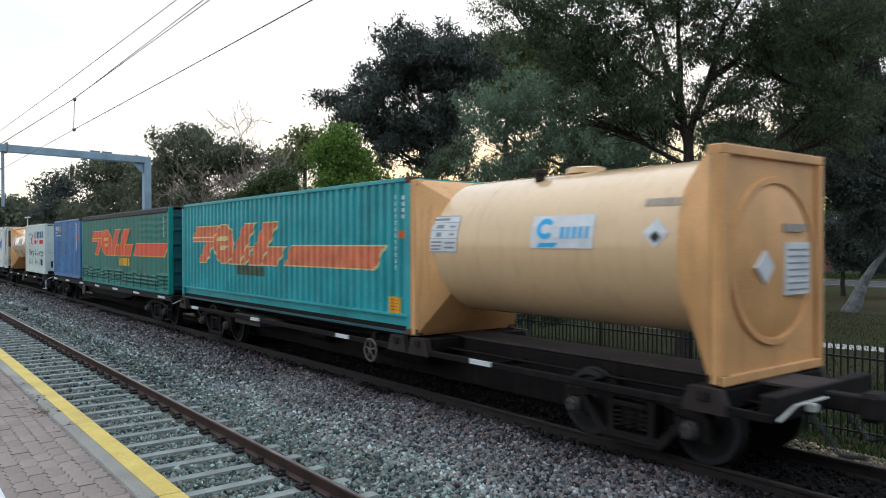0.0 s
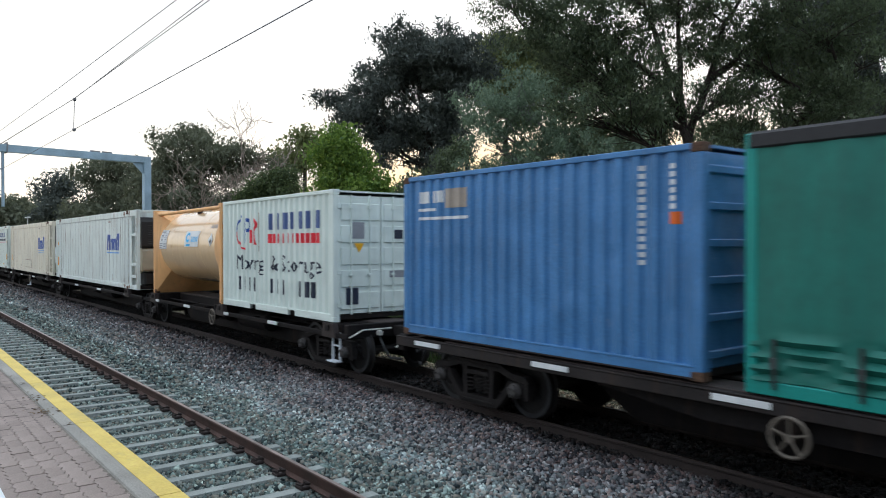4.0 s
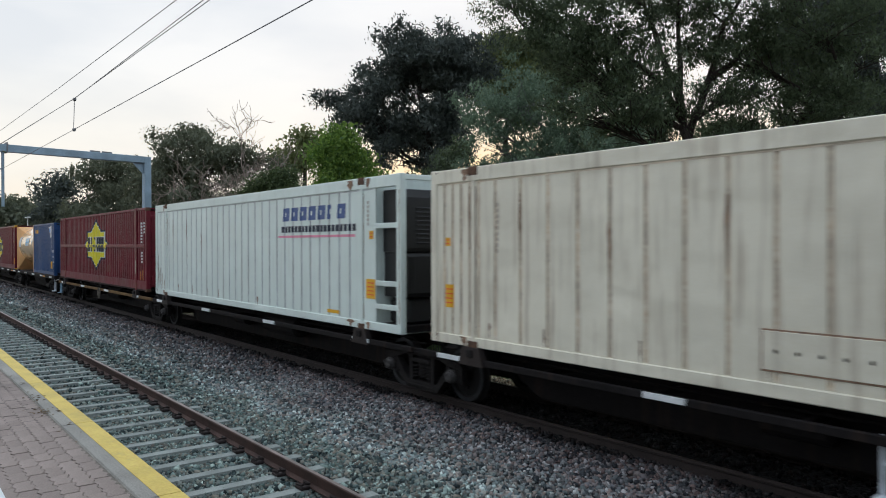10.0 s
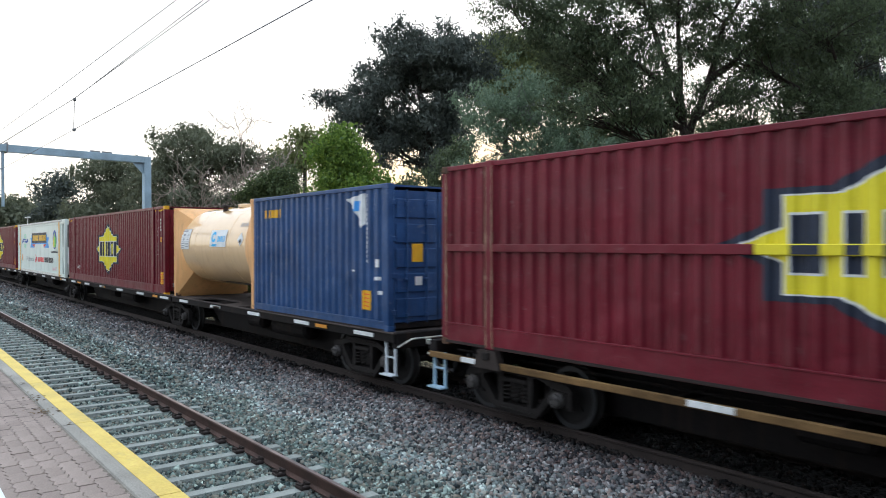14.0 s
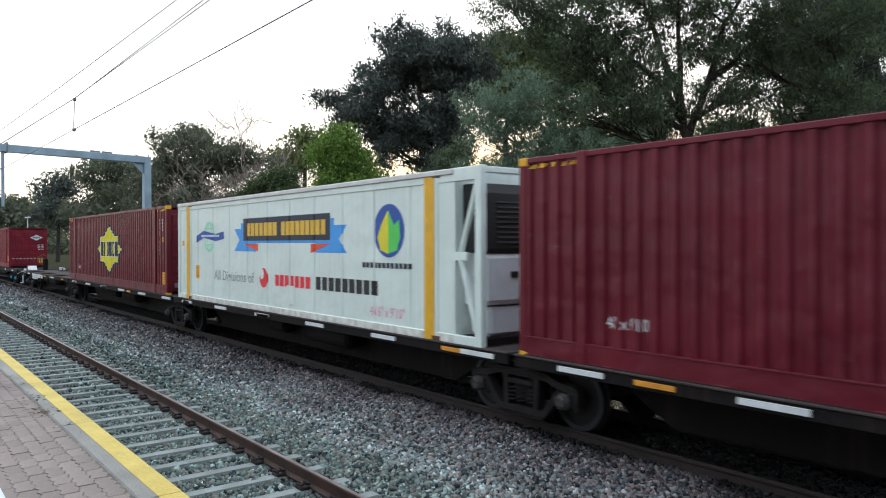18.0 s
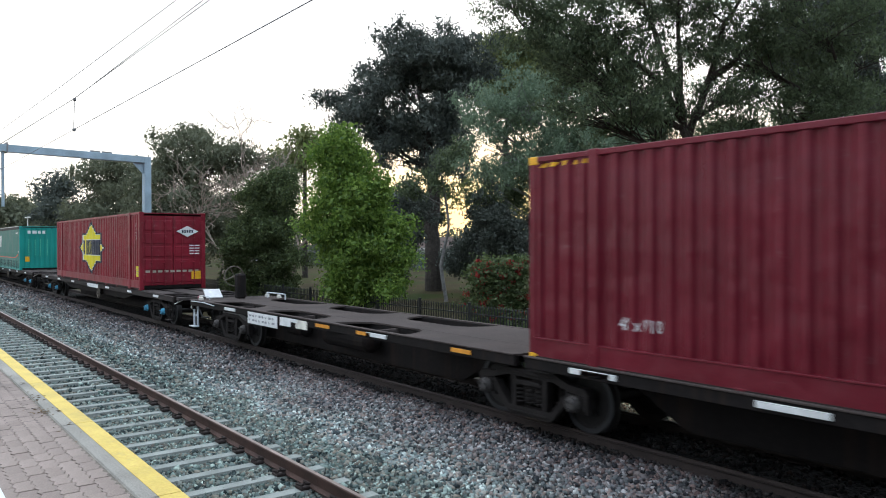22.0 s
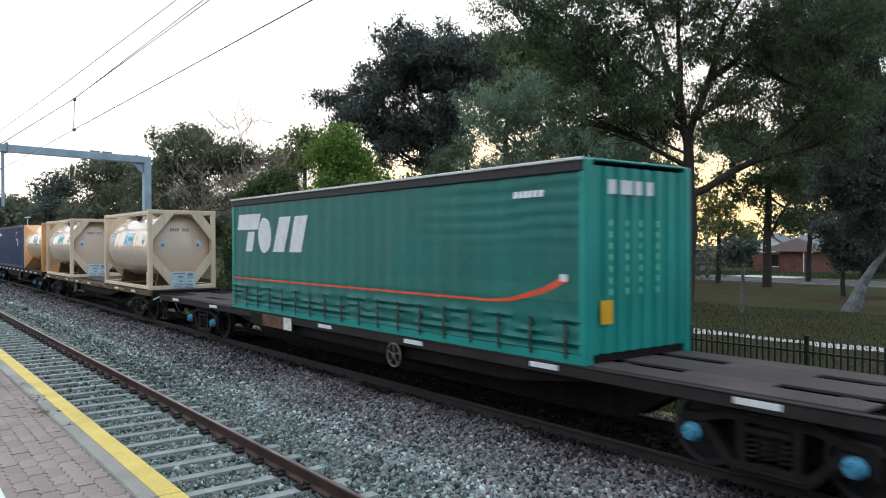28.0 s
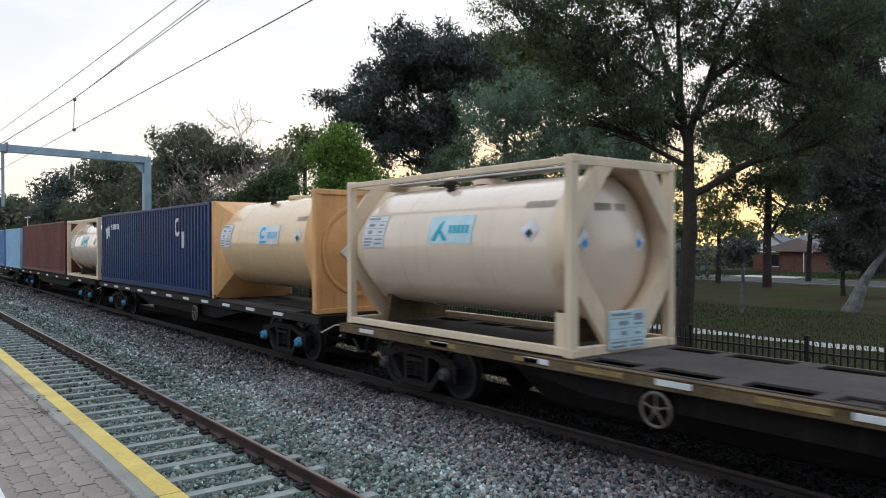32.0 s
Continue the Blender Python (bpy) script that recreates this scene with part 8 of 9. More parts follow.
ob, pr = container(-43.02, 6.08, 2.80, 1.08, "paint_blue", "mid-blue corrugated container with small white marks", style="ribs", castings="brown_rust")
decal_row("name_bar", bars(0.46, 2.32, 1.12, 2.52, 4, 2, 0.25), "decal_white", ob, pr, 0.008)
decal("name_patch", rect(1.18, 2.22, 1.78, 2.54), "decal_slate", ob, pr, 0.008)
decal("name_line", rect(0.46, 2.03, 1.8, 2.08) + rect(0.46, 2.18, 0.95, 2.23), "decal_white", ob, pr, 0.008)
codes(ob, pr, 5.15, 1.33, 2.61, 13, 6, 0.07)
codes(ob, pr, 5.62, 2.02, 2.60, 6, 7, 0.07)
decal("small_plate", rect(5.62, 1.85, 5.75, 2.0), "decal_orange", ob, pr, 0.006)

# white moving-company box
ob, pr = container(-51.66, 6.08, 2.78, 1.06, "paint_white", "white container lettered for moving and storage", fork=True)
decal("ring_mark", ring(1.42, 1.95, 0.50, 0.46, 0.05, 24, 0.30, 0.5), "decal_blue", ob, pr, 0.008)
decal("ring_mark", ring(1.42, 1.95, 0.50, 0.46, 0.05, 24, 0.5, 0.78), "decal_red", ob, pr, 0.008)
decal("initial_shape", rect(1.36, 1.66, 1.46, 2.30) + ring(1.55, 2.12, 0.24, 0.18, 0.09, 14, -0.25, 0.25), "decal_blue", ob, pr, 0.010)
decal("initial_shape", rect(1.78, 1.66, 1.88, 2.0) + ring(1.95, 2.12, 0.22, 0.18, 0.09, 14, -0.25, 0.25) + rect(2.05, 1.62, 2.16, 1.98, -0.4), "decal_red", ob, pr, 0.010)
decal("divider", rect(2.31, 1.45, 2.35, 2.42), "decal_slate", ob, pr, 0.008)
decal_row("name_bar", bars(2.8, 1.98, 5.5, 2.37, 7, 3, 0.5), "decal_slate_blue", ob, pr, 0.008, "blue bars")
decal_row("name_bar", bars(2.8, 1.66, 5.5, 1.88, 11, 4, 0.5), "decal_red", ob, pr, 0.008, "red bars")
decal("lettering", words("Moving", 0.96, 0.86, 1.6, 0.50), "decal_navy", ob, pr, 0.008, "navy word 'Moving'")
decal("lettering", words("& Storage", 2.97, 0.86, 2.5, 0.52), "decal_navy", ob, pr, 0.008, "navy words '& Storage'")
decal_row("number_bar", bars(0.96, 0.45, 2.24, 0.80, 4, 5, 0.55) + bars(2.88, 0.45, 3.83, 0.80, 3, 6, 0.55) + bars(4.34, 0.45, 5.3, 0.80, 3, 7, 0.55), "decal_navy", ob, pr, 0.008, "navy bars")
L = 6.08
for y0, z0, y1, z1, m in ((0.45, 1.75, 0.75, 2.1, "decal_grey"), (1.5, 1.75, 1.75, 1.95, "decal_navy"), (0.3, 0.35, 0.6, 0.7, "decal_navy"), (1.4, 0.9, 1.9, 1.05, "decal_grey")):
    part("door_label", Shape().box(L - 0.004, y0, z0, L + 0.004, y1, z1), m, ob)
part("hazard_triangle", Shape().prism([(0.62, 1.45), (0.50, 1.65), (0.74, 1.65)], L - 0.004, L + 0.006, "x"), "decal_amber", ob)

tank(-57.88, 1.05, 2.78, "rail", "tan tank container with tubular top rails")


# refrigerated boxes with an open frame and cooling unit at the front end
def reefer(left, L, H, base, paint, label, bay, unit, pitch, ends, name="refrigerated_container", ladder=True, seams="", rusty=False):
    pr = ribs(L - bay, 0.5, pitch, 0.07, 0.022, ends)
    W = BOX_W
    ob = rolling(thing(name, label, "container", at=(left, FACE_Y, base), group="containers on the train"))
    B = L - bay
    part("side_panel", wall(pr, 0.15, H - 0.20, 0.0, -1), paint, ob)
    if seams:
        xs = pr[0]
        # each groove gets a strip darker than the wall paint
        for i in range(1, len(xs) - 4, 4):
            decal("seam", rect(xs[i + 1] - 0.012, 0.17, xs[i + 2] + 0.012, H - 0.23), seams, ob, pr, 0.003)
        decal("rail_seam", rect(0.2, H - 0.245, B - 0.1, H - 0.222), seams, ob, None, 0.003)
    part("side_panel", wall(pr, 0.15, H - 0.12, W, 1), paint, ob)
    part("roof", Shape().box(0, 0.02, H - 0.06, B, W - 0.02, H, 0.02), paint, ob)
    part("front_wall", Shape().box(B - 0.06, 0.02, 0.1, B - 0.004, W - 0.02, H - 0.02), paint, ob)
    part("rear_panel", Shape().box(0.0, 0.04, 0.1, 0.06, W - 0.04, H - 0.04), paint, ob)
    part("floor", Shape().box(0, 0.05, 0.02, L, W - 0.05, 0.14), "wagon_black", ob)
    for y0, y1 in ((-0.02, 0.06), (W - 0.06, W + 0.02)):
        part("top_rail", Shape().box(0, y0, H - 0.22, L, y1, H + 0.005, 0.012), paint, ob)
        part("bottom_rail", Shape().box(0, y0, 0.0, L, y1, 0.16, 0.012), paint, ob)
    for x in (0.0, 1.05, B - 0.55, L - 0.13):
        for y0, y1 in ((-0.028, 0.1), (W - 0.1, W + 0.028)):
            wd = 0.16 if x in (0.0, L - 0.13) else 0.10
            part("post", Shape().box(x, y0, 0.0, x + wd, y1, H + 0.01, 0.015), paint, ob)
    for x in (1.10, B - 0.50):
        for z in (0.03, H - 0.06):
            part("corner_casting", Shape().box(x - 0.12, -0.035, z - 0.07, x + 0.12, 0.1, z + 0.07, 0.012), "brown_rust", ob, "rusty lifting block")
    # frame of the machinery bay
    for y in (-0.01, W - 0.09):
        for za, zb in ((0.0, 0.12), (H - 0.1, H)):
            part("bay_rail", Shape().box(B, y, za, L, y + 0.1, zb, 0.01), paint, ob)
    for za, zb in ((0.0, 0.12), (H - 0.1, H)):
        part("bay_beam", Shape().box(L - 0.12, 0.1, za, L - 0.02, W - 0.1, zb, 0.01), paint, ob)
    if ladder:
        for z in (0.42, 0.86, 1.95):
            part("ladder_rung", Shape().box(B, -0.008, z, L - 0.1, 0.06, z + 0.10, 0.012), paint, ob)
    else:
        part("bay_brace", Shape().tube([(B + 0.1, 0.03, 1.45), (L - 0.08, 0.03, H - 0.15)], 0.05, n=8).tube([(B + 0.1, 0.03, 1.45), (L - 0.08, 0.03, 0.1)], 0.05, n=8).box(B, -0.01, 1.38, B + 0.3, 0.06, 1.52, 0.01), paint, ob)
    e = B + bay * 0.90
    u = part("cooling_unit", Shape().prism([(B, 0.66), (e - 0.06, 0.66), (e, 0.74), (e, 1.42), (e - 0.05, 1.50), (B, 1.50)], 0.20, W - 0.20), unit, ob, "cooling unit with dark grille")
    part("condenser_housing", Shape().prism([(B, 1.505), (e - 0.02, 1.505), (e + 0.02, 1.58), (e - 0.03, H - 0.42), (e - 0.14, H - 0.26), (B, H - 0.26)], 0.17, W - 0.17), "grille_black", u, "black rounded condenser housing")
    for j in range(9):
        z = 1.66 + j * 0.082
        xx = e + 0.02 - 0.05 * (z - 1.58) / (H - 2.0)
        part("grille_slat", Shape().box(xx - 0.03, 0.40, z, xx + 0.022, W - 0.40, z + 0.028, 0.006), "slat_grey", u)
    for y in (0.30, W - 0.36):
        part("unit_rib", Shape().box(e - 0.01, y, 0.80, e + 0.012, y + 0.06, 1.40, 0.006), unit, u)
    part("door_seam", Shape().box(e - 0.004, W / 2 - 0.012, 0.72, e + 0.004, W / 2 + 0.012, 1.46), "grille_black", u)
    part("control_box", Shape().box(e - 0.02, W - 0.95, 0.92, e + 0.035, W - 0.55, 1.28, 0.012), "unit_grey", u)
    part("fuel_tank", Shape().box(B, 0.3, 0.14, B + bay * 0.8, W - 0.3, 0.62, 0.06), "grille_black" if unit != "unit_white" else "unit_white", ob)
    for q in ((0.89, 0.7, 1.1, 0.93, 0.85, 1.2), (0.89, W - 0.45, 1.1, 0.93, W - 0.3, 1.2), (0.3, 0.20, 1.0, 0.5, 0.225, 1.12)):
        part("unit_latch", Shape().box(B + bay * q[0], q[1], q[2], B + bay * q[3], q[4], q[5]), "grille_black", u)
    part("unit_label", Shape().box(B + bay * 0.80, 1.6, 0.42, B + bay * 0.815, 1.8, 0.56), "decal_sky", ob)
    if seams:
        for k, x in enumerate((1.05, 1.15, B - 0.56, B - 0.44, L - 0.16)):
            rust_run(ob, x + (0.0 if k < 4 else 0.14), 0.2, H - 0.3, 0.075 if rusty else 0.03, k + int(L * 7), -0.031 if k > 3 else -0.004)
        for k in range(8 if rusty else 3):
            mid = 0.9 + 0.7 * abs(math.sin(k * 2.3 + L))
            seam_x = pr[0][2 + 4 * ((3 + k * 3) % ((len(pr[0]) - 2) // 4))]
            rust_run(ob, seam_x, mid, mid + 0.9, 0.06, 40 + k, -0.003)
            rust_run(ob, seam_x + 0.5, 0.16, 0.42 + 0.2 * abs(math.sin(k * 3.1)), 0.06, 60 + k, -0.003)
        for k, x in enumerate((0.10, 0.9, B - 0.9, B - 0.25)):
            rust_run(ob, x, H - 0.21, H - 0.02, 0.30, 70 + k, -0.0245)
            rust_run(ob, x, 0.01, 0.15, 0.26, 80 + k, -0.0245)
    return ob, pr


def leaning_word(ob, pr, x, z, w, h, mat):
    """Plain leaning blocks in place of a brand name."""
    for a, b, top in ((0.0, 0.26, 1.0), (0.29, 0.50, 0.74), (0.53, 0.74, 0.74), (0.77, 1.0, 1.05)):
        decal("name_block", rect(x + a * w, z, x + b * w, z + h * top, 0.15), mat, ob, pr, 0.006, "leaning blue block")
        decal("block_slot", rect(x + (a * 0.56 + b * 0.44) * w, z, x + (a * 0.40 + b * 0.60) * w, z + h * (0.62 if top > 0.9 else 0.5), 0.15), "paint_white_worn", ob, pr, 0.009)


ob, pr = reefer(-74.32, 14.48, 2.90, 1.04, "paint_white_worn", "rust-streaked white refrigerated container with blue shapes", 0.70, "unit_tan", 0.56, 5, seams="seam_grey", rusty=True)
leaning_word(ob, pr, 10.2, 1.42, 1.8, 0.62, "decal_blue")
decal("under_line", rect(10.15, 1.30, 12.05, 1.34), "decal_sky", ob, pr, 0.006)
decal("small_mark", rect(10.42, 2.52, 10.83, 2.58), "decal_slate", ob, pr, 0.006)
codes(ob, pr, 1.64, 1.67, 2.47, 9, 3, 0.05, "decal_slate")
plate(ob, pr, 0.36, 0.60, 0.24, 0.42)
plate(ob, pr, 0.36, 1.62, 0.18, 0.16, lines=2)
ob, pr = reefer(-89.82, 14.46, 2.88, 1.04, "paint_cream", "grubby cream refrigerated container with blue shapes", 0.70, "unit_pale", 0.56, 5, seams="seam_brown", rusty=True)
leaning_word(ob, pr, 10.2, 1.40, 1.84, 0.64, "decal_blue")
decal("under_line", rect(10.2, 1.30, 12.05, 1.33) + rect(10.2, 1.18, 12.0, 1.20), "decal_sky", ob, pr, 0.006)
part("patch_border", Shape().box(5.93, -0.010, 0.28, 8.02, 0.004, 0.74, 0.003), "rust_film", ob)
part("patch_panel", Shape().box(5.95, -0.016, 0.30, 8.0, 0.004, 0.72, 0.004), "paint_cream", ob, "riveted patch panel")
for i in range(8):
    decal("rivet", oval(6.1 + i * 0.24, 0.50, 0.025, 0.025, 8), "decal_slate", ob, None, 0.016)
decal("small_mark", rect(10.42, 2.52, 10.83, 2.58), "decal_slate", ob, pr, 0.006)
codes(ob, pr, 1.64, 1.5, 2.3, 9, 3, 0.05, "decal_slate")
plate(ob, pr, 0.36, 0.60, 0.22, 0.38)
plate(ob, pr, 0.36, 1.62, 0.16, 0.14, lines=2)
ob, pr = reefer(-105.25, 14.5, 2.94, 1.04, "paint_white", "white ribbed refrigerated container with dark lettering bars", 0.85, "grille_black", 0.42, 0, seams="seam_grey")
for k in range(7):
    decal("name_bar", rect(9.65 + k * 0.42, 2.18, 9.65 + k * 0.42 + (0.33 if k != 5 else 0.15), 2.48, 0.12), "decal_slate_blue", ob, pr, 0.006, "slate-blue bar")
    decal("name_slit", rect(9.77 + k * 0.42, 2.28, 9.83 + k * 0.42, 2.38, 0.12), "paint_white", ob, pr, 0.009)
decal_row("name_bar", bars(9.56, 1.92, 12.94, 2.06, 20, 4, 0.25), "decal_navy", ob, pr, 0.006)
decal("swoosh", rect(9.4, 1.80, 12.9, 1.85), "decal_pink", ob, pr, 0.006)
plate(ob, pr, 13.30, 0.60, 0.33, 0.38)
plate(ob, pr, 13.42, 1.75, 0.15, 0.16, lines=2)
decal("amber_mark", rect(11.75, 0.22, 12.25, 0.29), "decal_amber", ob, None, 0.004)
for k, (x, z1, w) in enumerate(((0.22, 1.3, 0.10), (0.40, 0.9, 0.12), (0.62, 0.7, 0.10), (0.85, 0.5, 0.12), (5.6, 0.4, 0.10), (8.2, 0.35, 0.14))):
    rust_run(ob, x, 0.16, z1, w, 100 + k, -0.003)
codes(ob, pr, 1.15, 1.6, 2.5, 9, 5, 0.06, "decal_slate")
codes(ob, pr, 13.35, 2.0, 2.5, 6, 5, 0.05, "decal_slate")

# crimson boxes with a yellow badge
FT40 = (1.22, 13.41)
ob, pr = container(-121.03, 14.66, 2.96, 1.02, "paint_red_old", "worn red container with a yellow star badge and waist rail", extra=FT40, castings="brown_rust", rail_h=0.36)
for a, b, m in ((0.15, 5.58, "paint_red_old"), (5.58, 9.08, "decal_yellow"), (9.08, 14.5, "paint_red_old")):
    part("waist_rail", Shape().box(a, -0.02, 1.55, b, 0.03, 1.67, 0.008), m, ob)
star_badge(ob, pr, 7.33, 1.66, 2.24, 1.10, rail=(1.56, 1.66))
decal_row("faded_bar", bars(8.78, 0.55, 9.7, 0.85, 3, 3, 0.3), "paint_maroon", ob, pr, 0.006)
codes(ob, pr, 13.95, 1.70, 2.47, 7, 2, 0.08)
codes(ob, pr, 14.28, 2.05, 2.47, 4, 3, 0.08)
codes(ob, pr, 13.98, 0.99, 1.42, 4, 4, 0.08)
plate(ob, pr, 14.13, 0.40, 0.10, 0.36)
plate(ob, pr, 13.84, 0.40, 0.10, 0.32)
decal("rust_scar", rect(13.36, 0.6, 13.44, 1.1, 0.05), "decal_slate", ob, None, 0.03)


def small_badge(ob, L, z, y=1.25, s=0.42, colour="decal_yellow"):
    """A small badge on the forward end."""
    p = [(-1.0, 0), (-0.6, 0.28), (0, 0.8), (0.6, 0.28), (1.0, 0), (0.6, -0.28), (0, -0.8), (-0.6, -0.28)]
    part("end_badge", Shape().prism([(y + a * s * 1.2, z + b * s * 0.75) for a, b in p], L + 0.002, L + 0.036, "x"), colour, ob)
    for i in range(5):
        part("badge_bar", Shape().box(L + 0.036, y - s * 0.62 + i * s * 0.26, z - s * 0.16, L + 0.04, y - s * 0.62 + i * s * 0.26 + s * 0.17, z + s * 0.16), "decal_navy", ob)


for k, x in enumerate(FT40):
    for d in (-0.075, 0.07):
        rust_run(ob, x + d, 0.05, 2.9, 0.05, 11 + k, -0.0245)
rust_run(ob, 0.13, 0.15, 2.85, 0.06, 15, -0.0085)
small_badge(ob, 14.66, 2.32)
ob, pr = container(-128.74, 6.08, 2.78, 1.05, "paint_navy", "navy corrugated container with peeling white stickers", castings="paint_navy")
decal_row("name_bar", bars(0.58, 2.27, 1.55, 2.46, 5, 3, 0.2), "decal_amber", ob, pr, 0.008, "amber bars")
decal("torn_sticker", fill([(4.55, 2.55), (5.2, 2.64), (5.22, 2.05), (5.1, 1.96), (4.85, 2.3)]), "decal_white", ob, pr, 0.008, "torn white sticker")
decal("sticker_bars", rect(4.82, 2.3, 5.05, 2.5, 0.2), "decal_sky", ob, pr, 0.011)
codes(ob, pr, 5.28, 1.27, 2.63, 15, 4, 0.07)
codes(ob, pr, 5.52, 2.17, 2.63, 5, 5, 0.07)
plate(ob, pr, 5.14, 0.36, 0.30, 0.38)
decal("scuffs", rect(5.55, 0.95, 5.75, 1.02) + rect(5.62, 1.2, 5.72, 1.35) + rect(5.7, 0.68, 5.86, 0.75) + rect(4.7, 1.1, 4.86, 1.13), "decal_white", ob, pr, 0.006)
for y0, z0, y1, z1, m in ((0.55, 1.3, 0.8, 1.65, "decal_amber"), (1.35, 2.2, 1.6, 2.3, "decal_white"), (1.75, 2.2, 2.1, 2.3, "decal_white"), (1.3, 1.35, 1.6, 1.5, "decal_white"), (1.75, 1.2, 2.05, 1.6, "decal_sky"), (0.62, 0.85, 0.78, 1.02, "decal_white")):
    part("door_label", Shape().box(6.076, y0, z0, 6.084, y1, z1), m, ob)
tank(-134.86, 1.05, 2.78, "plate", "pale tan tank container with solid end plates")


def crimson(left, label, worn=False, dims="48' x 9'10\"", end_badge=True, corners="decal_amber", paint="paint_red", base=1.0, H=2.95, style="doors", badge=(2.12, 1.06)):
    ob, pr = container(left, 14.68, H, base, paint, label, extra=FT40, castings=corners, style=style, rail_h=0.33, rods="decal_slate" if paint == "paint_red" else None, sills=[(1.6 + 1.65 * i, 1.75 + 1.65 * i) for i in range(8)])
    star_badge(ob, pr, 7.30, 1.50, *badge)
    return ob, pr


for x in (-150.49, -181.64):
    ob, pr = crimson(x, "crimson container with a yellow star badge and amber corner blocks")
    decal("lettering", words("48' x 9'10\"", 1.62, 0.58, 0.70, 0.17), "decal_white", ob, pr, 0.008, "small white size lettering")
    codes(ob, pr, 13.86, 1.31, 2.56, 10, 2, 0.08)
    codes(ob, pr, 14.18, 2.12, 2.55, 4, 3, 0.08)
    plate(ob, pr, 14.07, 0.37, 0.33, 0.40)
    plate(ob, pr, 14.17, 1.77, 0.13, 0.16, lines=2)
    decal_row("hazard_strip", [t for z in (0.35, 0.5, 2.15, 2.3) for t in rect(14.52, z, 14.64, z + 0.07, 0.5)], "decal_amber", ob, pr, 0.006)
    decal_row("top_strip", [t for i in range(5) for t in rect(13.6 + i * 0.2, 2.79, 13.7 + i * 0.2, 2.85, 0.8)] + [t for i in range(5) for t in rect(0.2 + i * 0.2, 2.79, 0.3 + i * 0.2, 2.85, 0.8)], "decal_amber", ob, pr, 0.006)
    small_badge(ob, 14.68, 2.18, 0.85)
    for i in range(6):
        part("door_label", Shape().box(14.676, 0.25 + i * 0.33, 0.28, 14.684, 0.45 + i * 0.33, 0.42), "decal_grey", ob)
    part("door_label", Shape().box(14.676, 0.4, 0.6, 14.684, 0.65, 0.95), "decal_amber", ob)
red4, pr = crimson(-216.05, "red container with a yellow star badge and rusty doors", corners="paint_red_worn", paint="paint_red_worn", base=1.05, H=2.80, badge=(2.40, 1.16))
codes(red4, pr, 14.15, 1.78, 2.46, 6, 4, 0.08)
plate(red4, pr, 14.12, 0.47, 0.33, 0.38, "decal_yellow", 5)
small_badge(red4, 14.68, 2.12, 1.7, 0.34, "decal_white")
for i in range(9):
    part("door_label", Shape().box(14.676, 0.2 + i * 0.22, 0.62, 14.684, 0.35 + i * 0.22, 0.70), "decal_slate", red4)
for i in range(4):
    part("door_label", Shape().box(14.676, 1.78, 1.28 + i * 0.1, 14.684, 2.15, 1.32 + i * 0.1), "decal_white", red4)
part("door_plate", Shape().box(14.676, 1.85, 0.35, 14.684, 2.2, 0.65), "decal_amber", red4)

# white box lettered in several colours
lin_, pr = reefer(-165.77, 14.42, 2.90, 1.04, "paint_white", "white insulated container with coloured transport emblems", 0.65, "unit_white", 1.20, 0, ladder=False)
for x in (0.80, 12.95):
    decal("amber_band", rect(x, 0.02, x + 0.28, 2.88), "decal_amber", lin_, None, 0.034, "amber upright band")
decal("band", rect(4.9, 1.68, 9.75, 2.20), "decal_sky", lin_, pr, 0.006, "blue ribbon")
decal("band_tail", fill([(4.46, 1.47), (5.86, 1.47), (5.86, 2.05), (4.46, 2.05), (4.78, 1.76)]) + fill([(8.9, 1.47), (10.27, 1.47), (9.95, 1.76), (10.27, 2.05), (8.9, 2.05)]), "decal_sky", lin_, pr, 0.005)
decal("band_fold", fill([(5.05, 1.66), (5.95, 1.66), (5.95, 1.48)]) + fill([(8.73, 1.66), (9.59, 1.66), (8.73, 1.46)]), "decal_brick", lin_, pr, 0.008)
decal("band_centre", rect(5.05, 1.74, 9.59, 2.31), "decal_navy", lin_, pr, 0.010)
decal_row("name_bar", bars(5.25, 1.86, 7.05, 2.18, 7, 3, 0.2) + bars(7.25, 1.86, 9.42, 2.18, 9, 4, 0.2), "decal_gold", lin_, pr, 0.014, "cream bars")
decal("globe", ring(2.62, 1.87, 0.40, 0.43, 0.05) + ring(2.62, 1.87, 0.18, 0.43, 0.04) + rect(2.24, 2.08, 3.0, 2.11) + rect(2.24, 1.62, 3.0, 1.65), "decal_mint", lin_, pr, 0.006, "green globe emblem")
decal("ribbon", fill([(1.6, 1.70), (2.2, 1.84), (3.1, 1.74), (3.72, 1.80), (3.72, 2.00), (3.1, 1.94), (2.2, 2.04), (1.6, 1.90)]), "decal_blue", lin_, pr, 0.010)
decal_row("ribbon_bar", bars(2.0, 1.86, 3.4, 1.92, 14, 2, 0.3), "decal_white", lin_, pr, 0.013)
decal("lettering", words("All Divisions of", 3.0, 0.67, 2.7, 0.27), "decal_grey", lin_, pr, 0.006, "grey words 'All Divisions of'")
decal("red_dot", oval(6.27, 0.83, 0.23, 0.24), "decal_red", lin_, pr, 0.006, "red round emblem")
decal("dot_cut", oval(6.18, 0.92, 0.11, 0.13), "paint_white", lin_, pr, 0.010)
decal_row("name_bar", bars(6.9, 0.67, 8.71, 0.93, 7, 5, 0.2), "decal_red", lin_, pr, 0.006)
decal_row("name_bar", bars(8.93, 0.67, 11.44, 0.95, 9, 6, 0.2), "decal_black", lin_, pr, 0.006)
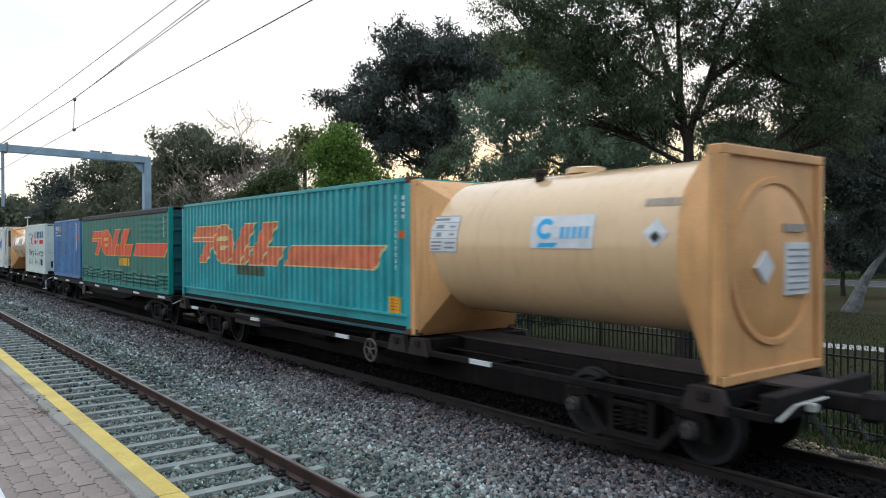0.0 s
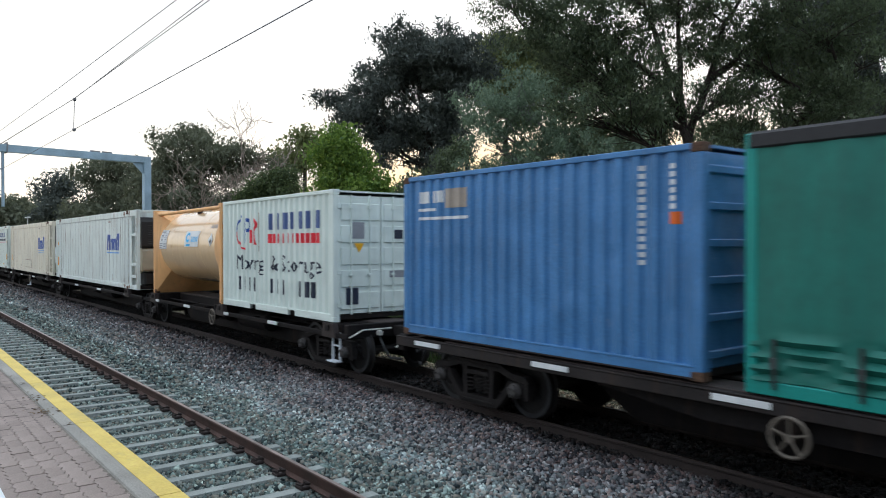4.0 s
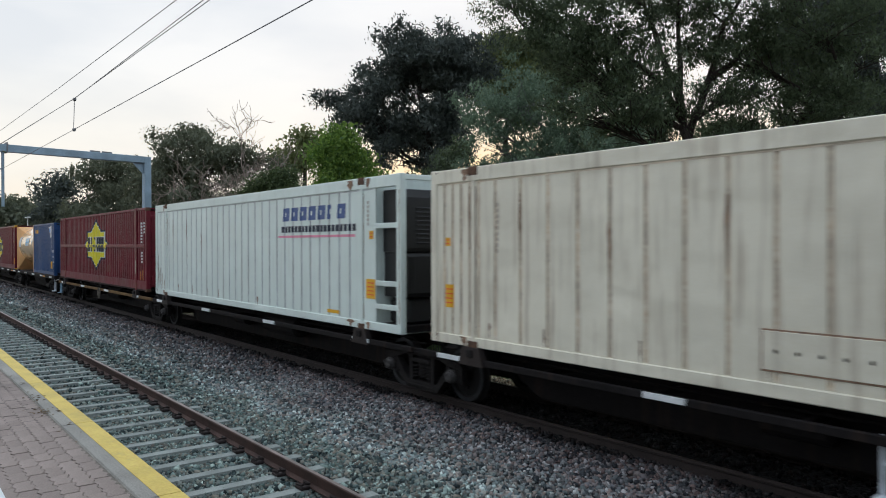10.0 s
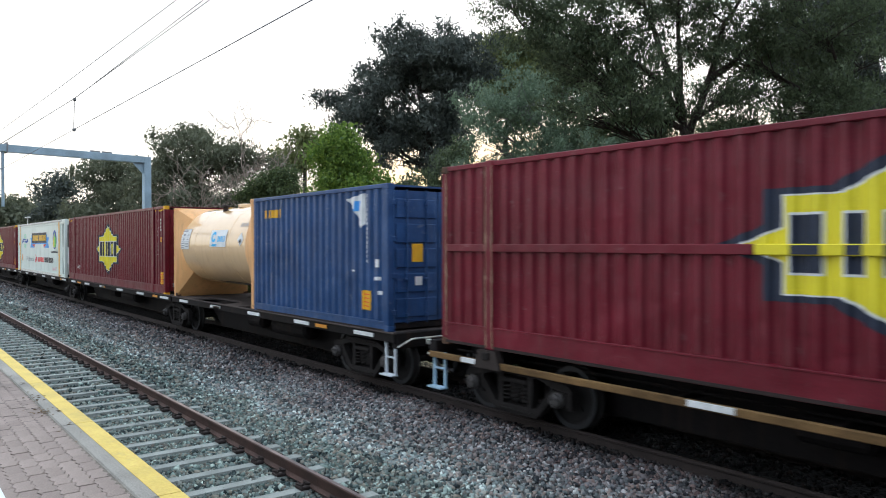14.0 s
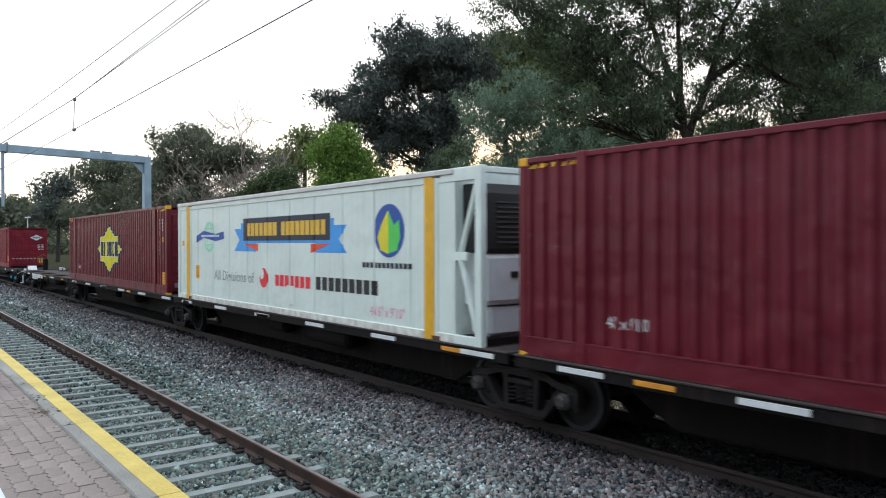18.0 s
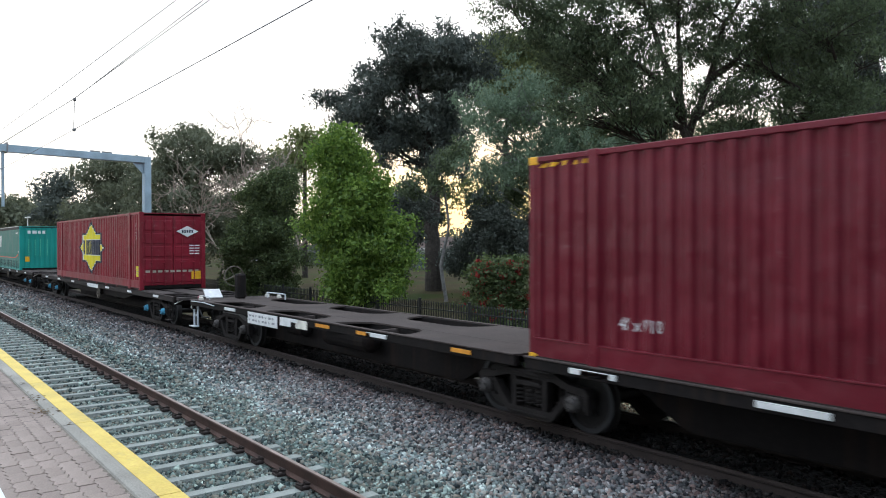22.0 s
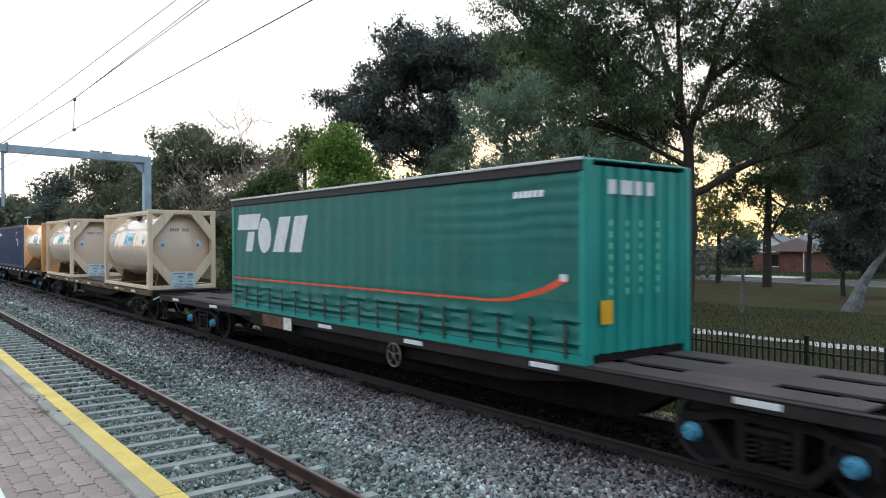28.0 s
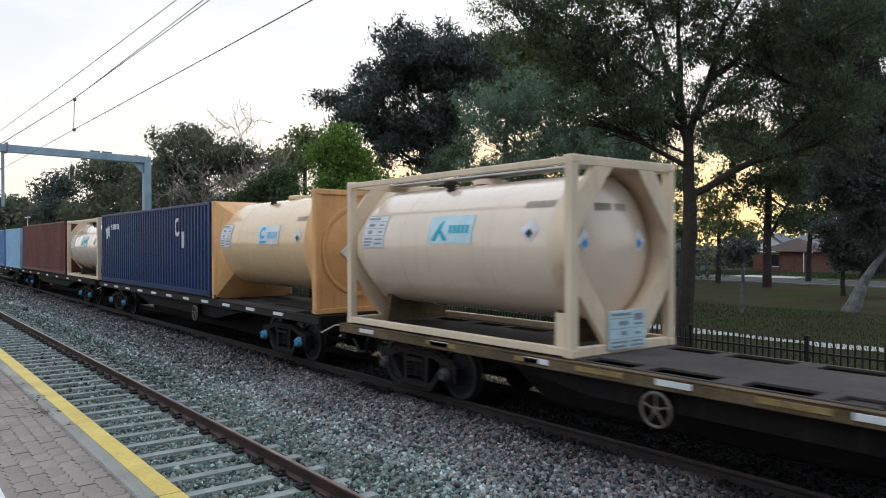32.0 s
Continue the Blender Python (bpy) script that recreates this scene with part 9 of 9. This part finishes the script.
decal("leaf_ring", oval(11.80, 1.90, 0.51, 0.50), "decal_blue", lin_, pr, 0.006, "round blue, yellow and green emblem")
decal("leaf_half", fill([(11.78, 1.47), (11.78, 2.28), (11.55, 2.02), (11.42, 1.78), (11.52, 1.54)]), "decal_yellow", lin_, pr, 0.010)
decal("leaf_half", fill([(11.78, 1.47), (12.08, 1.54), (12.18, 1.78), (12.14, 2.1), (11.98, 2.0), (11.78, 2.28)]), "decal_green", lin_, pr, 0.010)
decal_row("name_bar", bars(10.85, 1.20, 12.55, 1.30, 12, 7, 0.25), "decal_navy", lin_, pr, 0.006)
decal("lettering", words("46'6\" x 9'10\"", 11.15, 0.28, 1.15, 0.20), "decal_pink", lin_, pr, 0.006, "faded pink size lettering")
decal("amber_strip", rect(6.15, 2.68, 7.79, 2.75), "decal_amber", lin_, pr, 0.006)
plate(lin_, pr, 1.54, 0.66, 0.28, 0.38)
plate(lin_, pr, 0.35, 1.6, 0.13, 0.16, lines=2)
part("inspection_flap", Shape().box(7.55, -0.015, 0.27, 7.96, 0.0, 0.70, 0.01), "paint_white", lin_)
part("kick_rail", Shape().box(0.15, -0.027, 0.02, 13.75, -0.019, 0.15, 0.003), "dirty_plate", lin_, "scuffed metal bottom rail")
part("roof_edge", Shape().box(0.02, -0.05, 2.80, 13.75, 0.02, 2.90, 0.015), "aluminium", lin_, "bright metal roof edge")

# teal curtain box with a white name
tq = curtain_box(-240.25, 12.28, 2.84, 1.03, "curtain_teal", "paint_teal_clean", "dark teal curtain-sided container with white shapes", 18, "folds")
flat_side = lambda x, z: 0.01 - cloth_wave(-240.25, x, z)
for x, a, b, k in ((0.30, 0.55, 0.94, 0.4), (0.85, 0.0, 0.5, 0.4), (2.50, 0.0, 0.82, 0.4), (3.35, 0.0, 0.82, 0.4)):
    wd = 1.35 if x == 0.30 else 0.42 if x == 0.85 else 0.62
    decal("name_block", rect(x, 1.48 + a, x + wd, 1.48 + b, k), "decal_white", tq, flat_side, 0.012, "white leaning block")
decal("name_oval", oval(2.02, 1.88, 0.36, 0.43), "decal_white", tq, flat_side, 0.012)
part("roof_edge", Shape().box(0.02, -0.075, 2.80, 12.26, -0.052, 2.845, 0.008), "aluminium", tq, "pale metal roof edge")
decal("pale_band", rect(0.12, 0.86, 12.15, 1.10), "curtain_green", tq, flat_side, 0.009, "paler green band")
decal("swoosh", rect(0.18, 0.77, 10.3, 0.81), "decal_brick", tq, flat_side, 0.012, "thin orange line")
decal("swoosh", fill([(10.3, 0.77), (10.8, 0.80), (11.4, 0.93), (11.95, 1.14), (11.95, 1.24), (11.4, 1.02), (10.8, 0.86), (10.3, 0.81)]), "decal_brick", tq, flat_side, 0.012)
decal("white_mark", bars(10.85, 2.34, 11.48, 2.44, 6, 3, 0.2) + rect(11.80, 1.14, 11.94, 1.24), "decal_white", tq, flat_side, 0.012)
for i, (y0, y1) in enumerate(((0.45, 0.62), (0.72, 0.98), (1.04, 1.2), (1.3, 1.46))):
    part("end_name", Shape().box(12.262, y0, 2.36, 12.272, y1, 2.56), "decal_white", tq)
for y in (0.5, 0.86, 1.16, 1.56):
    for j in range(7):
        part("end_code", Shape().box(12.262, y, 0.95 + j * 0.16, 12.268, y + 0.03, 1.04 + j * 0.16), "decal_mint", tq)
part("end_plate", Shape().box(12.262, 0.3, 0.55, 12.27, 0.55, 0.88), "decal_amber", tq)

tank(-253.82, 1.10, 2.80, "frame", "clean beige tank container in an open frame")
tank(-266.37, 1.10, 2.84, "frame", "pale beige tank container in an open frame")
tank(-273.80, 1.16, 2.74, "plate", "mustard tank container with solid end plates")
ob, pr = container(-286.3, 12.3, 2.72, 1.18, "paint_dark_blue", "dark blue corrugated container with a white star", style="ribs")
decal("white_star", fill([(0.9, 2.42), (0.78, 2.16), (0.5, 2.08), (0.75, 1.95), (0.72, 1.68), (0.95, 1.88), (1.25, 1.75), (1.1, 2.02), (1.3, 2.24), (1.02, 2.2)]), "decal_white", ob, pr, 0.008)
decal_row("name_bar", bars(1.4, 2.10, 2.6, 2.3, 6, 4, 0.25), "decal_white", ob, pr, 0.008)
decal("pale_letters", ring(9.5, 2.05, 0.25, 0.3, 0.1, 14, 0.2, 0.9) + rect(9.9, 1.4, 10.0, 1.9), "decal_white", ob, pr, 0.008)
tank(-293.1, 1.18, 2.66, "frame", "pale beige tank container near the rear")
container(-306.3, 12.6, 2.66, 1.18, "paint_maroon", "brown-maroon corrugated steel container")
container(-313.6, 6.08, 2.62, 1.12, "paint_light_blue", "pale blue corrugated container")
container(-326.6, 12.2, 2.62, 1.12, "paint_blue", "blue corrugated container at the far end")


# ---- what moves: the whole train rolls past; every wheelset turns ----
def motions():
    for ob, at in ROLLING:
        walk(ob, [(2.0 * i, Matrix.Translation((at.x + r, at.y, at.z))) for i, r in enumerate(ROLL)])
    times = [i / 15 for i in range(32 * 15 + 1)]
    turns = [Matrix.Rotation(rolled(t) / 0.46, 4, "Y") for t in times]
    for ws, at in WHEELSETS:
        here = Matrix.Translation(at)
        walk(ws, [(t, here @ m) for t, m in zip(times, turns)])


motions()
